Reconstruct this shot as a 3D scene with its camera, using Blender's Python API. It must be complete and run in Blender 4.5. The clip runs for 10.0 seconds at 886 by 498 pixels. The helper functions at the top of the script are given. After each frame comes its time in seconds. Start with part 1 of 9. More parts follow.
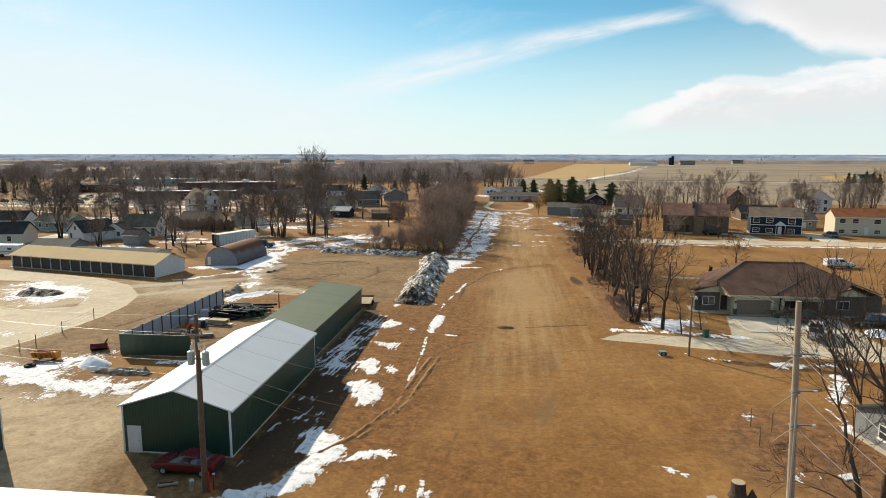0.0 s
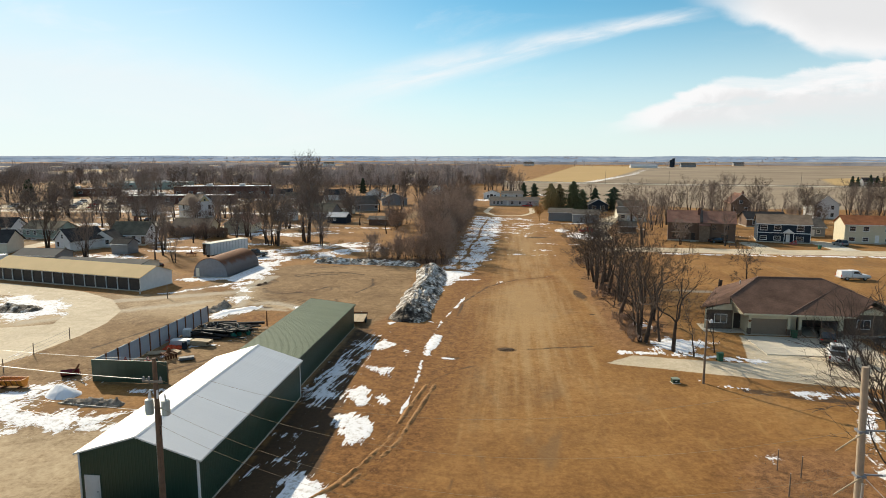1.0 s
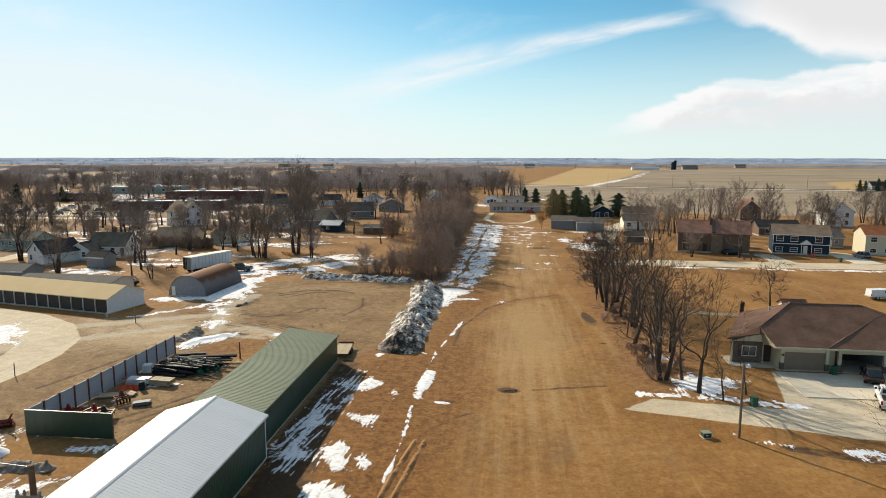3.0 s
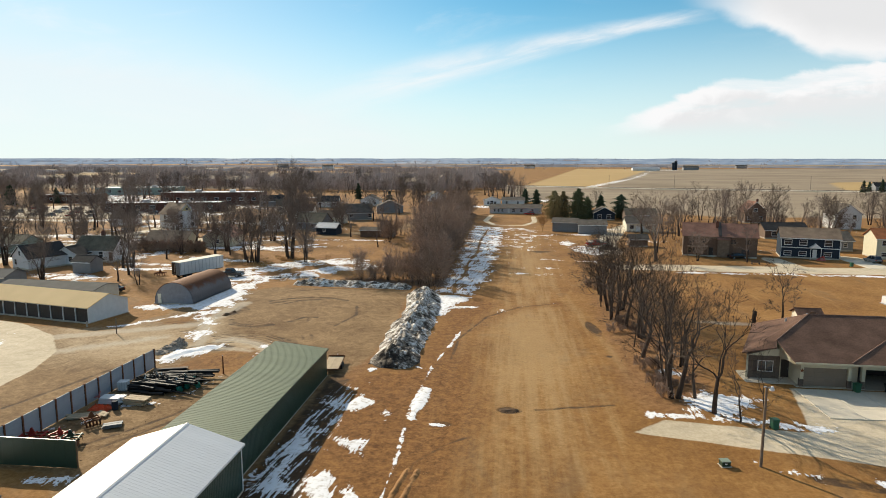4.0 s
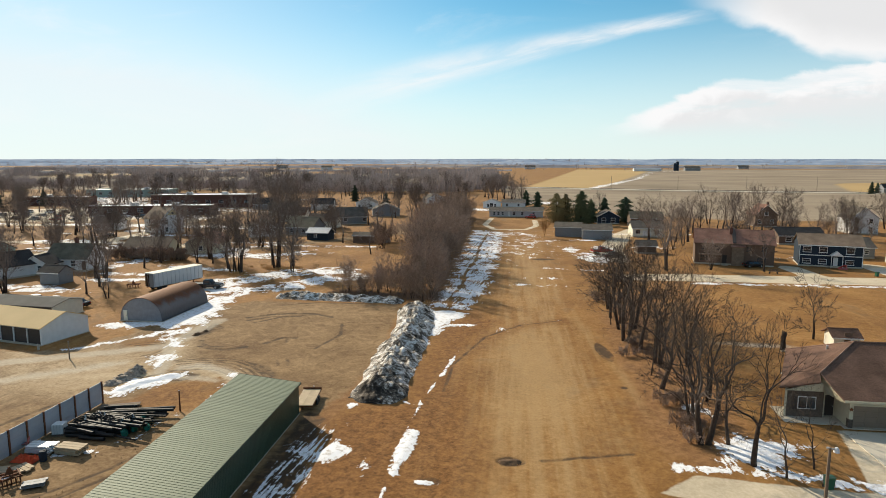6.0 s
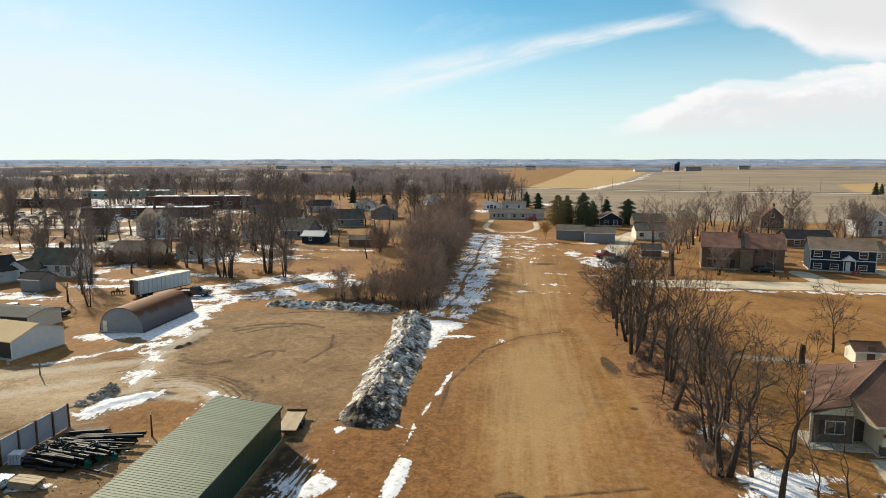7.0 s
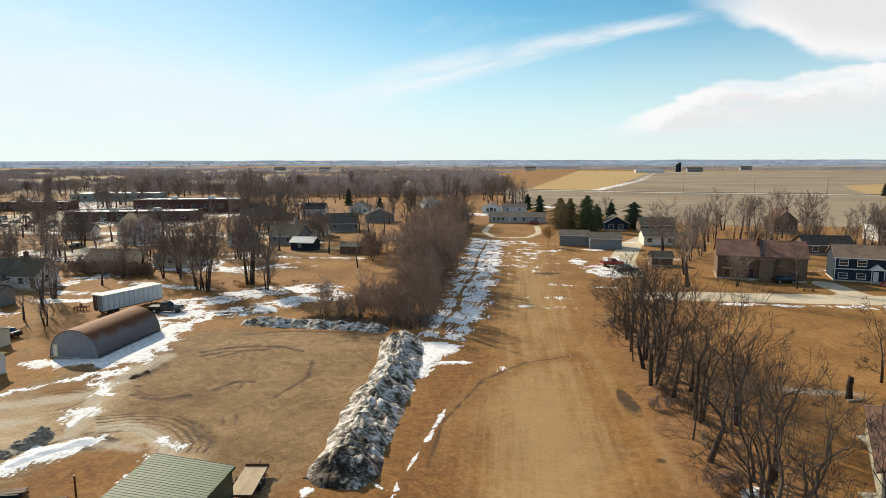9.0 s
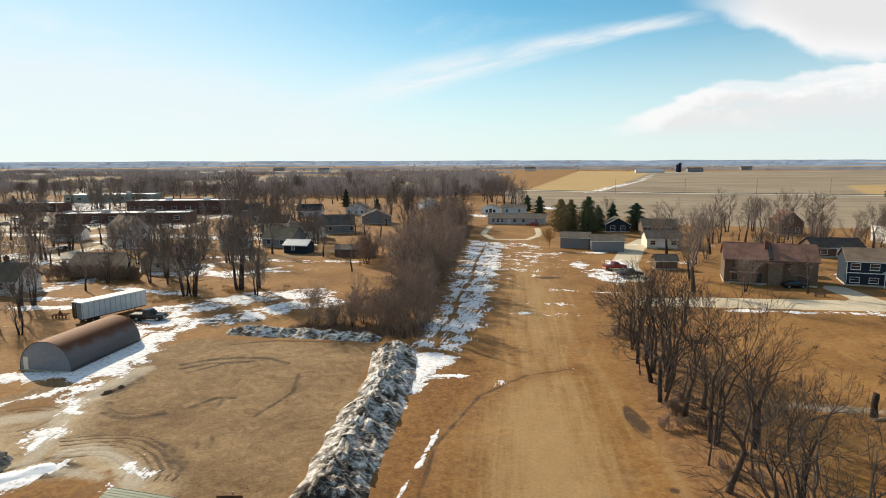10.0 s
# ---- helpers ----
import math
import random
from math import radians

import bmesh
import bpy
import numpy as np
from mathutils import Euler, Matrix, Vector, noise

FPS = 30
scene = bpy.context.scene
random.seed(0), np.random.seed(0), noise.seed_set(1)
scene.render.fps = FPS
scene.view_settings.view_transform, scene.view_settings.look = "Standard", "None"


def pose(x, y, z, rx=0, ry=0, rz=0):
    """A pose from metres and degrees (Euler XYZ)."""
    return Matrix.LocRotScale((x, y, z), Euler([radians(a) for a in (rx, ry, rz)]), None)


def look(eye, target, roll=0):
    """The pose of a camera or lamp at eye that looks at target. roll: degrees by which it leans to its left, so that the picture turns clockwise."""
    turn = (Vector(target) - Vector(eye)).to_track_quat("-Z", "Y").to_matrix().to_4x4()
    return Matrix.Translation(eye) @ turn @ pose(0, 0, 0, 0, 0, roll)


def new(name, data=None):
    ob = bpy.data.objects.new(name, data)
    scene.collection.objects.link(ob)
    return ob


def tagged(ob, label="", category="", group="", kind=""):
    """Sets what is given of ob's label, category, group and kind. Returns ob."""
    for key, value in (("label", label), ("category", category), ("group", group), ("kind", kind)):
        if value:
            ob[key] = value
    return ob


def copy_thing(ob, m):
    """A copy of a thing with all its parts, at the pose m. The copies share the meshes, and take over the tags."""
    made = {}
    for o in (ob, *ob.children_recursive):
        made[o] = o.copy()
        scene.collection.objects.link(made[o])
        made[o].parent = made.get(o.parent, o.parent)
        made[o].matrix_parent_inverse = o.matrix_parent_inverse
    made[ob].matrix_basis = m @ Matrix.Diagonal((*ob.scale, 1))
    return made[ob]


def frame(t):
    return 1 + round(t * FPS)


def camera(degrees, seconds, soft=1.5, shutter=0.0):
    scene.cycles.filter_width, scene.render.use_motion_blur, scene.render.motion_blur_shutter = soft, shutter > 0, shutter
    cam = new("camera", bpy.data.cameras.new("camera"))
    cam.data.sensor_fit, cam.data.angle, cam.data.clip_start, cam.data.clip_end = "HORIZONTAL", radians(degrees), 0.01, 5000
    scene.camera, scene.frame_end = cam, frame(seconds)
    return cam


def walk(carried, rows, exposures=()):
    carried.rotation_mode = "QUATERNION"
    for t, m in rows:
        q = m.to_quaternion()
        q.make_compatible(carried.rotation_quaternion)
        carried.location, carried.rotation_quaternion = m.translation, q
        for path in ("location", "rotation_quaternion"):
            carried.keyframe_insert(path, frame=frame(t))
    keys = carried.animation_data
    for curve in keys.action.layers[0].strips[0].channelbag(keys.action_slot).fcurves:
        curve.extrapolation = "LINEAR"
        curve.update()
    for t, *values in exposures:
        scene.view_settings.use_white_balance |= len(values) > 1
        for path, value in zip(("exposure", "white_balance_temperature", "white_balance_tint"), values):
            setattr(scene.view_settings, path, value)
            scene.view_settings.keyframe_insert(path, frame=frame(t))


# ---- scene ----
cam = camera(70.0, 10.0, soft=0.9)
# seconds, x, y, z, yaw, pitch, roll
PATH = [
    (0, -0.482, -6.477, 22.607, 6.032, -8.502, -0.042),
    (0.5, -0.529, -3.841, 23.180, 6.039, -8.422, -0.047),
    (1, -0.604, -1.268, 23.731, 6.046, -8.359, -0.050),
    (1.5, -0.686, 1.252, 24.206, 6.054, -8.308, -0.052),
    (2, -0.764, 3.731, 24.585, 6.062, -8.269, -0.052),
    (2.5, -0.828, 6.184, 24.864, 6.070, -8.239, -0.051),
    (3, -0.876, 8.624, 25.059, 6.078, -8.215, -0.048),
    (3.5, -0.908, 11.067, 25.191, 6.086, -8.196, -0.043),
    (4, -0.928, 13.525, 25.283, 6.094, -8.181, -0.037),
    (4.5, -0.941, 16.011, 25.359, 6.101, -8.168, -0.029),
    (5, -0.953, 18.534, 25.436, 6.107, -8.157, -0.019),
    (5.5, -0.969, 21.102, 25.526, 6.112, -8.145, -0.008),
    (6, -0.996, 23.718, 25.634, 6.116, -8.133, 0.005),
    (6.5, -1.037, 26.382, 25.755, 6.119, -8.119, 0.020),
    (7, -1.093, 29.088, 25.879, 6.120, -8.104, 0.036),
    (7.5, -1.162, 31.825, 25.992, 6.120, -8.088, 0.054),
    (8, -1.235, 34.575, 26.080, 6.118, -8.070, 0.074),
    (8.5, -1.301, 37.314, 26.131, 6.114, -8.050, 0.095),
    (9, -1.340, 40.010, 26.141, 6.108, -8.030, 0.118),
    (9.5, -1.327, 42.622, 26.126, 6.100, -8.010, 0.142),
    (10, -1.228, 45.100, 26.120, 6.089, -7.991, 0.169),
]
walk(cam, [(t, pose(x, y, z, 90 + pitch, roll, yaw)) for t, x, y, z, yaw, pitch, roll in PATH])

# ---- sky and sun ----
SUN_UP, SUN_TURN = 26.5, -44.5     # degrees above the horizon; from +y, clockwise positive
SUN_DIR = Vector((math.sin(radians(SUN_TURN)) * math.cos(radians(SUN_UP)),
                  math.cos(radians(SUN_TURN)) * math.cos(radians(SUN_UP)),
                  math.sin(radians(SUN_UP))))
scene.view_settings.exposure = 0.42


class Nodes:
    """Short notation for building node trees."""

    def __init__(self, tree):
        self.t = tree
        tree.nodes.clear()

    def n(self, kind, **kw):
        node = self.t.nodes.new(kind)
        for k, v in kw.items():
            if k == "op":
                node.operation = v
            elif k == "kind":
                node.type = v
            elif k == "attr":
                node.attribute_name = v
            elif k == "blend":
                node.blend_type = v
            elif k == "vtype":
                node.vector_type = v
            elif k == "rtype":
                node.rotation_type = v
            else:
                node.inputs[k.replace("_", " ")].default_value = v
        return node

    def link(self, a, b):
        self.t.links.new(a, b)

    def val(self, socket, v):
        if isinstance(v, (int, float)):
            socket.default_value = v
        elif isinstance(v, (tuple, list)):
            socket.default_value = (*v, 1.0)[:len(socket.default_value)]
        else:
            self.link(v, socket)

    def m(self, op, a, b=0.0, c=0.0, clamp=False):
        node = self.t.nodes.new("ShaderNodeMath")
        node.operation, node.use_clamp = op, clamp
        for s, v in zip(node.inputs, (a, b, c)):
            self.val(s, v)
        return node.outputs[0]

    def mix(self, f, a, b, blend="MIX"):
        node = self.t.nodes.new("ShaderNodeMix")
        node.data_type, node.blend_type = "RGBA", blend
        self.val(node.inputs[0], f)
        self.val(node.inputs[6], a)
        self.val(node.inputs[7], b)
        return node.outputs[2]

    def step(self, v, lo, hi, a=0.0, b=1.0):
        node = self.t.nodes.new("ShaderNodeMapRange")
        node.interpolation_type = "SMOOTHSTEP"
        for s, x in zip(node.inputs, (v, lo, hi, a, b)):
            self.val(s, x)
        return node.outputs[0]

    def noise(self, vec, scale, detail=4.0, rough=0.55, warp=0.0):
        node = self.t.nodes.new("ShaderNodeTexNoise")
        self.link(vec, node.inputs["Vector"])
        node.inputs["Scale"].default_value = scale
        node.inputs["Detail"].default_value = detail
        node.inputs["Roughness"].default_value = rough
        node.inputs["Distortion"].default_value = warp
        return node.outputs["Fac"]

    def scaled(self, vec, sx, sy, sz, turn=0.0):
        node = self.t.nodes.new("ShaderNodeMapping")
        self.link(vec, node.inputs["Vector"])
        node.inputs["Scale"].default_value = (sx, sy, sz)
        node.inputs["Rotation"].default_value = (0, 0, radians(turn))
        return node.outputs[0]

    def place(self):
        return self.t.nodes.new("ShaderNodeNewGeometry").outputs["Position"]

    def local(self):
        return self.t.nodes.new("ShaderNodeTexCoord").outputs["Object"]

    def attr(self, name):
        node = self.t.nodes.new("ShaderNodeAttribute")
        node.attribute_name = name
        return node.outputs["Fac"]

    def ramp(self, f, stops):
        node = self.t.nodes.new("ShaderNodeValToRGB")
        self.link(f, node.inputs[0])
        e = node.color_ramp.elements
        while len(e) < len(stops):
            e.new(0.5)
        for el, (p, c) in zip(e, stops):
            el.position, el.color = p, (*c, 1)
        return node.outputs[0]

    def surface(self, color, rough=0.9, metal=0.0, bump=None, strength=0.3, dist=0.05, spec=0.3):
        b = self.t.nodes.new("ShaderNodeBsdfPrincipled")
        self.val(b.inputs["Base Color"], color)
        self.val(b.inputs["Roughness"], rough)
        self.val(b.inputs["Metallic"], metal)
        b.inputs["Specular IOR Level"].default_value = spec
        if bump is not None:
            bn = self.t.nodes.new("ShaderNodeBump")
            bn.inputs["Strength"].default_value, bn.inputs["Distance"].default_value = strength, dist
            self.link(bump, bn.inputs["Height"])
            self.link(bn.outputs[0], b.inputs["Normal"])
        out = self.t.nodes.new("ShaderNodeOutputMaterial")
        self.link(b.outputs[0], out.inputs[0])
        return b


world = bpy.data.worlds.new("sky")
scene.world = world
world.use_nodes = True
N = Nodes(world.node_tree)
sky = N.t.nodes.new("ShaderNodeTexSky")
sky.sky_type, sky.sun_disc = "NISHITA", False
sky.sun_elevation, sky.sun_rotation = radians(SUN_UP), radians(SUN_TURN)
sky.altitude, sky.air_density, sky.dust_density, sky.ozone_density = 300, 1.0, 0.1, 2.0
gen = N.t.nodes.new("ShaderNodeTexCoord").outputs["Generated"]
turned = N.scaled(gen, 1, 1, 1, -6.1)
sep = N.t.nodes.new("ShaderNodeSeparateXYZ")
N.link(turned, sep.inputs[0])
ahead = N.m("MAXIMUM", sep.outputs[1], 0.05)
u, w = N.m("DIVIDE", sep.outputs[0], ahead), N.m("DIVIDE", sep.outputs[2], ahead)
comb = N.t.nodes.new("ShaderNodeCombineXYZ")
N.link(u, comb.inputs[0]), N.link(w, comb.inputs[1])
flat = comb.outputs[0]
wisp = N.noise(N.scaled(flat, 1, 3.2, 1, 13), 3.2, 7, 0.62, 0.6)
puff = N.noise(N.scaled(flat, 1, 2.2, 1, 8), 5.5, 8, 0.58, 0.3)
# a long thin streak rising to the right, drawn out into fibres
along = N.scaled(N.scaled(flat, 1, 1, 1, -13), 1.0, 7.0, 1)
fibre = N.noise(along, 4.5, 8, 0.62, 0.5)
mid = N.m("ADD", N.m("MULTIPLY_ADD", u, 0.25, 0.131), N.m("MULTIPLY", N.m("MULTIPLY", u, u), -0.11))
off = N.m("ADD", N.m("SUBTRACT", w, mid), N.m("MULTIPLY", N.m("SUBTRACT", wisp, 0.5), 0.03))
wide = N.step(u, -0.15, 0.38, 0.037, 0.013)
rel = N.m("DIVIDE", off, wide)
streak = N.m("MULTIPLY", N.step(rel, -0.95, -0.1), N.step(rel, 1.35, 0.1))
streak = N.m("MULTIPLY", streak, N.m("MULTIPLY", N.step(u, -0.27, 0.0), N.step(u, 0.47, 0.33)))
streak = N.m("MULTIPLY", streak, N.step(fibre, 0.3, 0.66, 0.2, 0.78))
# a broad bank low on the right, its upper edge puffy
edge = N.m("SMOOTH_MIN", N.m("MULTIPLY_ADD", u, 0.37, -0.0385), N.m("MULTIPLY_ADD", u, 0.112, 0.0698), 0.02)
billow = N.noise(N.scaled(flat, 1, 1.7, 1), 15.0, 7, 0.58, 0.4)
lumps = N.m("ADD", N.m("MULTIPLY", N.m("SUBTRACT", puff, 0.5), 0.034), N.m("MULTIPLY", N.m("SUBTRACT", billow, 0.5), 0.03))
lo = N.m("SUBTRACT", N.m("ADD", edge, lumps), w)
bank = N.m("MULTIPLY", N.step(lo, -0.002, 0.009), N.step(lo, 0.13, 0.03, 0.25, 1.0))
bank = N.m("MULTIPLY", bank, N.m("MULTIPLY", N.step(u, 0.22, 0.33), N.step(w, 0.02, 0.06)))
bank = N.m("MULTIPLY", bank, N.step(N.noise(N.scaled(flat, 1, 6.0, 1), 5.0, 7, 0.6, 0.3), 0.32, 0.52, 0.62, 1.0))
# a heavier cloud above it
rim = N.m("MAXIMUM", N.m("MULTIPLY_ADD", u, -0.37, 0.372), N.m("MULTIPLY_ADD", u, -0.085, 0.207))
top = N.m("ADD", N.m("SUBTRACT", w, rim), N.m("ADD", N.m("MULTIPLY", N.m("SUBTRACT", puff, 0.5), 0.05), N.m("MULTIPLY", N.m("SUBTRACT", billow, 0.5), 0.014)))
high = N.m("MULTIPLY", N.step(top, -0.008, 0.016), N.step(u, 0.34, 0.5))
thin = N.m("MULTIPLY", N.step(wisp, 0.5, 0.8), 0.35)
cover = N.m("MAXIMUM", N.m("MAXIMUM", streak, bank), N.m("MAXIMUM", high, thin))
cover = N.m("MULTIPLY", cover, N.step(sep.outputs[1], 0.1, 0.3))
belly = N.m("ADD", N.step(lo, 0.006, 0.05), N.m("MULTIPLY", N.m("SUBTRACT", billow, 0.5), 1.5))
grey = N.mix(N.m("MAXIMUM", N.step(belly, 0.25, 1.0, 0.0, 0.85), N.step(top, 0.0, 0.05, 0.0, 1.0)), (9.7, 9.65, 9.65), (8.15, 8.15, 8.2))
clear = N.mix(1.0, sky.outputs[0], (0.63, 1.14, 1.16), "MULTIPLY")
# thin white haze towards the horizon
haze = N.m("ADD", N.m("MULTIPLY", N.step(sep.outputs[2], 0.24, 0.0), 0.8), N.m("MULTIPLY", N.step(sep.outputs[0], 0.15, -0.6), 0.5))
clear = N.mix(N.m("MINIMUM", haze, 0.9), clear, (8.7, 9.25, 9.5))
sky_col = N.mix(cover, clear, grey)
bg = N.t.nodes.new("ShaderNodeBackground")
N.link(sky_col, bg.inputs[0])
bg.inputs[1].default_value = 0.074
wout = N.t.nodes.new("ShaderNodeOutputWorld")
N.link(bg.outputs[0], wout.inputs[0])

sun_data = bpy.data.lights.new("sun", "SUN")
sun_data.energy, sun_data.angle, sun_data.color = 5.0, radians(0.53), (1.0, 0.878, 0.67)
sun = new("sun", sun_data)
sun.matrix_world = look(SUN_DIR * 300, (0, 0, 0))

# ---- materials ----
MATS = {}


def mat(name):
    m = bpy.data.materials.new(name)
    m.use_nodes = True
    MATS[name] = m
    return m, Nodes(m.node_tree)


def plain(name, color, rough=0.7, metal=0.0, vary=0.18, scale=1.5, bump=0.15, spec=0.3, fine=18.0):
    """A surface with stains at one scale and grain at another."""
    m, N = mat(name)
    p = N.local()
    a, b = N.noise(p, scale, 4), N.noise(p, fine, 3)
    k = N.m("ADD", N.m("MULTIPLY", N.m("SUBTRACT", a, 0.5), 2 * vary), N.m("MULTIPLY", N.m("SUBTRACT", b, 0.5), vary))
    info = N.t.nodes.new("ShaderNodeObjectInfo")
    k = N.m("ADD", k, N.m("MULTIPLY", N.m("SUBTRACT", info.outputs["Random"], 0.5), vary * 0.5))
    dark, light = [max(c * 0.35, 0) for c in color], [min(c * 1.65, 1) for c in color]
    col = N.mix(N.step(N.m("ADD", k, 0.5), 0.0, 1.0), dark, light)
    N.surface(col, rough, metal, b, bump, 0.03, spec)
    return m


def roof_mat(name, color, rough=0.9):
    """Asphalt shingles: courses, speckle and weathering."""
    m, N = mat(name)
    p = N.local()
    a, b, c = N.noise(p, 0.5, 4), N.noise(p, 9, 4), N.noise(N.scaled(p, 1, 1, 6), 3.0, 2)
    k = N.m("ADD", N.m("MULTIPLY", a, 0.45), N.m("ADD", N.m("MULTIPLY", b, 0.35), N.m("MULTIPLY", c, 0.2)))
    col = N.mix(N.step(k, 0.3, 0.7), [x * 0.6 for x in color], [min(1, x * 1.4) for x in color])
    N.surface(col, rough, 0, b, 0.3, 0.02, 0.1)
    return m


def glass_mat(name, color):
    m, N = mat(name)
    p = N.local()
    a = N.noise(p, 1.3, 2)
    col = N.mix(a, color, [c * 2 for c in color])
    N.surface(col, 0.06, 0, None, spec=0.8)
    return m


M_WHITE = plain("white_paint", (0.78, 0.78, 0.76), 0.6, vary=0.08)
M_TRIM = plain("trim_white", (0.8, 0.8, 0.78), 0.5, vary=0.05)
M_GREEN_WALL = plain("green_steel_siding", (0.016, 0.046, 0.03), 0.42, vary=0.1, scale=0.4, spec=0.5)
M_GREEN_ROOF = plain("green_steel_roof", (0.165, 0.19, 0.115), 0.62, vary=0.1, scale=0.35, spec=0.4)
M_SILVER = plain("galvalume_roof", (0.8, 0.81, 0.82), 0.42, 0.1, vary=0.05, scale=0.3)
M_CAP = roof_mat("cap_shingles", (0.2, 0.125, 0.095))
M_TANDOOR = plain("tan_door_paint", (0.2, 0.155, 0.115), 0.6, vary=0.06)
M_TAN_ROOF = plain("tan_steel_roof", (0.62, 0.45, 0.245), 0.92, vary=0.06, scale=0.3, spec=0.1)
M_CREAM = plain("cream_siding", (0.62, 0.58, 0.48), 0.65, vary=0.07)
M_DKDOOR = plain("dark_door", (0.035, 0.03, 0.028), 0.5, vary=0.15)
M_BROWN_ROOF = roof_mat("brown_shingles", (0.135, 0.08, 0.058))
M_RED_ROOF = roof_mat("russet_shingles", (0.235, 0.125, 0.092))
M_ORANGE_ROOF = roof_mat("orange_shingles", (0.26, 0.10, 0.045))
M_GREY_ROOF = roof_mat("grey_shingles", (0.125, 0.108, 0.09))
M_DARK_ROOF = roof_mat("charcoal_shingles", (0.045, 0.043, 0.043))
M_OLIVE_ROOF = roof_mat("weathered_shingles", (0.13, 0.115, 0.085))
M_BLEACHED = roof_mat("sunbleached_shingles", (0.205, 0.15, 0.108))
M_STONE = plain("stone_veneer", (0.12, 0.095, 0.075), 0.9, vary=0.35, scale=5, bump=0.6)
M_BRICK = plain("brick_wall", (0.11, 0.052, 0.04), 0.9, vary=0.15, scale=2)
M_NAVY = plain("navy_siding", (0.022, 0.032, 0.046), 0.75, vary=0.1, spec=0.12)
M_PALESIDE = plain("pale_grey_siding", (0.44, 0.44, 0.45), 0.65, vary=0.08)
M_GREYSIDE = plain("grey_siding", (0.2, 0.21, 0.22), 0.65, vary=0.1)
M_SAGE = plain("sage_siding", (0.24, 0.32, 0.29), 0.65, vary=0.1)
M_BROWNSIDE = plain("brown_siding", (0.13, 0.085, 0.06), 0.75, vary=0.15)
M_BEIGE = plain("beige_siding", (0.5, 0.46, 0.34), 0.65, vary=0.07)
M_YELLOW = plain("pale_yellow_siding", (0.55, 0.47, 0.27), 0.65, vary=0.07)
M_GLASS = glass_mat("window_glass", (0.02, 0.025, 0.03))
M_WOOD = plain("weathered_wood", (0.19, 0.14, 0.10), 0.9, vary=0.25, scale=2)
M_POLE = plain("creosote_pole", (0.12, 0.075, 0.05), 0.9, vary=0.25, scale=3)
M_POLE_GREY = plain("grey_pole", (0.2, 0.17, 0.14), 0.9, vary=0.2, scale=3)
M_POLE_TAN = plain("weathered_pole", (0.34, 0.27, 0.2), 0.9, vary=0.15, scale=3)
M_STEEL = plain("galvanised_steel", (0.42, 0.43, 0.44), 0.45, 0.7, vary=0.15)
M_STEEL_DK = plain("dull_steel", (0.2, 0.21, 0.235), 0.6, 0.4, vary=0.15)
M_RUST = plain("rusty_steel", (0.16, 0.065, 0.03), 0.85, 0.2, vary=0.35, scale=2)
M_CONC = plain("concrete", (0.42, 0.38, 0.31), 0.9, vary=0.12, scale=0.8)
M_DRIVE = plain("pale_concrete", (0.56, 0.5, 0.4), 0.9, vary=0.1, scale=0.8)
M_BLACK = plain("black_plastic", (0.012, 0.012, 0.013), 0.62, vary=0.2)
M_RUBBER = plain("rubber", (0.02, 0.02, 0.02), 0.8, vary=0.1)
M_RED = plain("red_paint", (0.33, 0.03, 0.02), 0.5, vary=0.15)
M_MAROON = plain("maroon_car_paint", (0.12, 0.012, 0.015), 0.25, vary=0.06, spec=0.6)
M_CARWHITE = plain("white_car_paint", (0.75, 0.75, 0.75), 0.25, vary=0.04, spec=0.6)
M_CARBLACK = plain("black_car_paint", (0.015, 0.016, 0.018), 0.2, vary=0.06, spec=0.6)
M_CARGREY = plain("grey_car_paint", (0.2, 0.21, 0.22), 0.25, vary=0.06, spec=0.6)
M_CARRED = plain("red_car_paint", (0.3, 0.02, 0.015), 0.25, vary=0.06, spec=0.6)
M_TAIL = plain("tail_lamp", (0.35, 0.01, 0.01), 0.2, vary=0.05)
M_PINK = plain("faded_pink_plastic", (0.5, 0.14, 0.12), 0.5, vary=0.1)
M_BIN = plain("green_bin_plastic", (0.02, 0.09, 0.05), 0.45, vary=0.1)
M_CABINET = plain("green_utility_steel", (0.03, 0.055, 0.035), 0.5, vary=0.1)
M_PANEL = plain("grey_fence_panel", (0.36, 0.38, 0.42), 0.6, vary=0.12, scale=0.8)
M_METALROOF = plain("dull_metal_roof", (0.15, 0.143, 0.13), 0.95, vary=0.12, scale=0.5, spec=0.05)
M_WIRE_DARK = plain("weathered_wire", (0.26, 0.19, 0.115), 0.8, vary=0.1)
M_WIRE = plain("wire_metal", (0.45, 0.45, 0.44), 0.5, 0.3, vary=0.1)
M_TRANSF = plain("transformer_grey", (0.38, 0.42, 0.4), 0.5, vary=0.1)
M_LIDGREY = plain("pale_green_lid", (0.2, 0.25, 0.2), 0.55, vary=0.1)
M_DECK = plain("pale_deck_wood", (0.42, 0.33, 0.22), 0.85, vary=0.15)
M_SOIL = plain("dark_soil", (0.055, 0.035, 0.024), 0.95, vary=0.3, scale=3, bump=0.6)
M_BROWNSOIL = plain("brown_soil", (0.12, 0.07, 0.038), 0.95, vary=0.3, scale=3, bump=0.6)
M_CLAY = plain("orange_clay_soil", (0.27, 0.138, 0.05), 0.95, vary=0.3, scale=3, bump=0.6)
M_HOPPER = plain("orange_yellow_steel", (0.52, 0.2, 0.03), 0.6, vary=0.25)
M_TARP = plain("red_orange_tarp", (0.75, 0.07, 0.015), 0.6, vary=0.12)
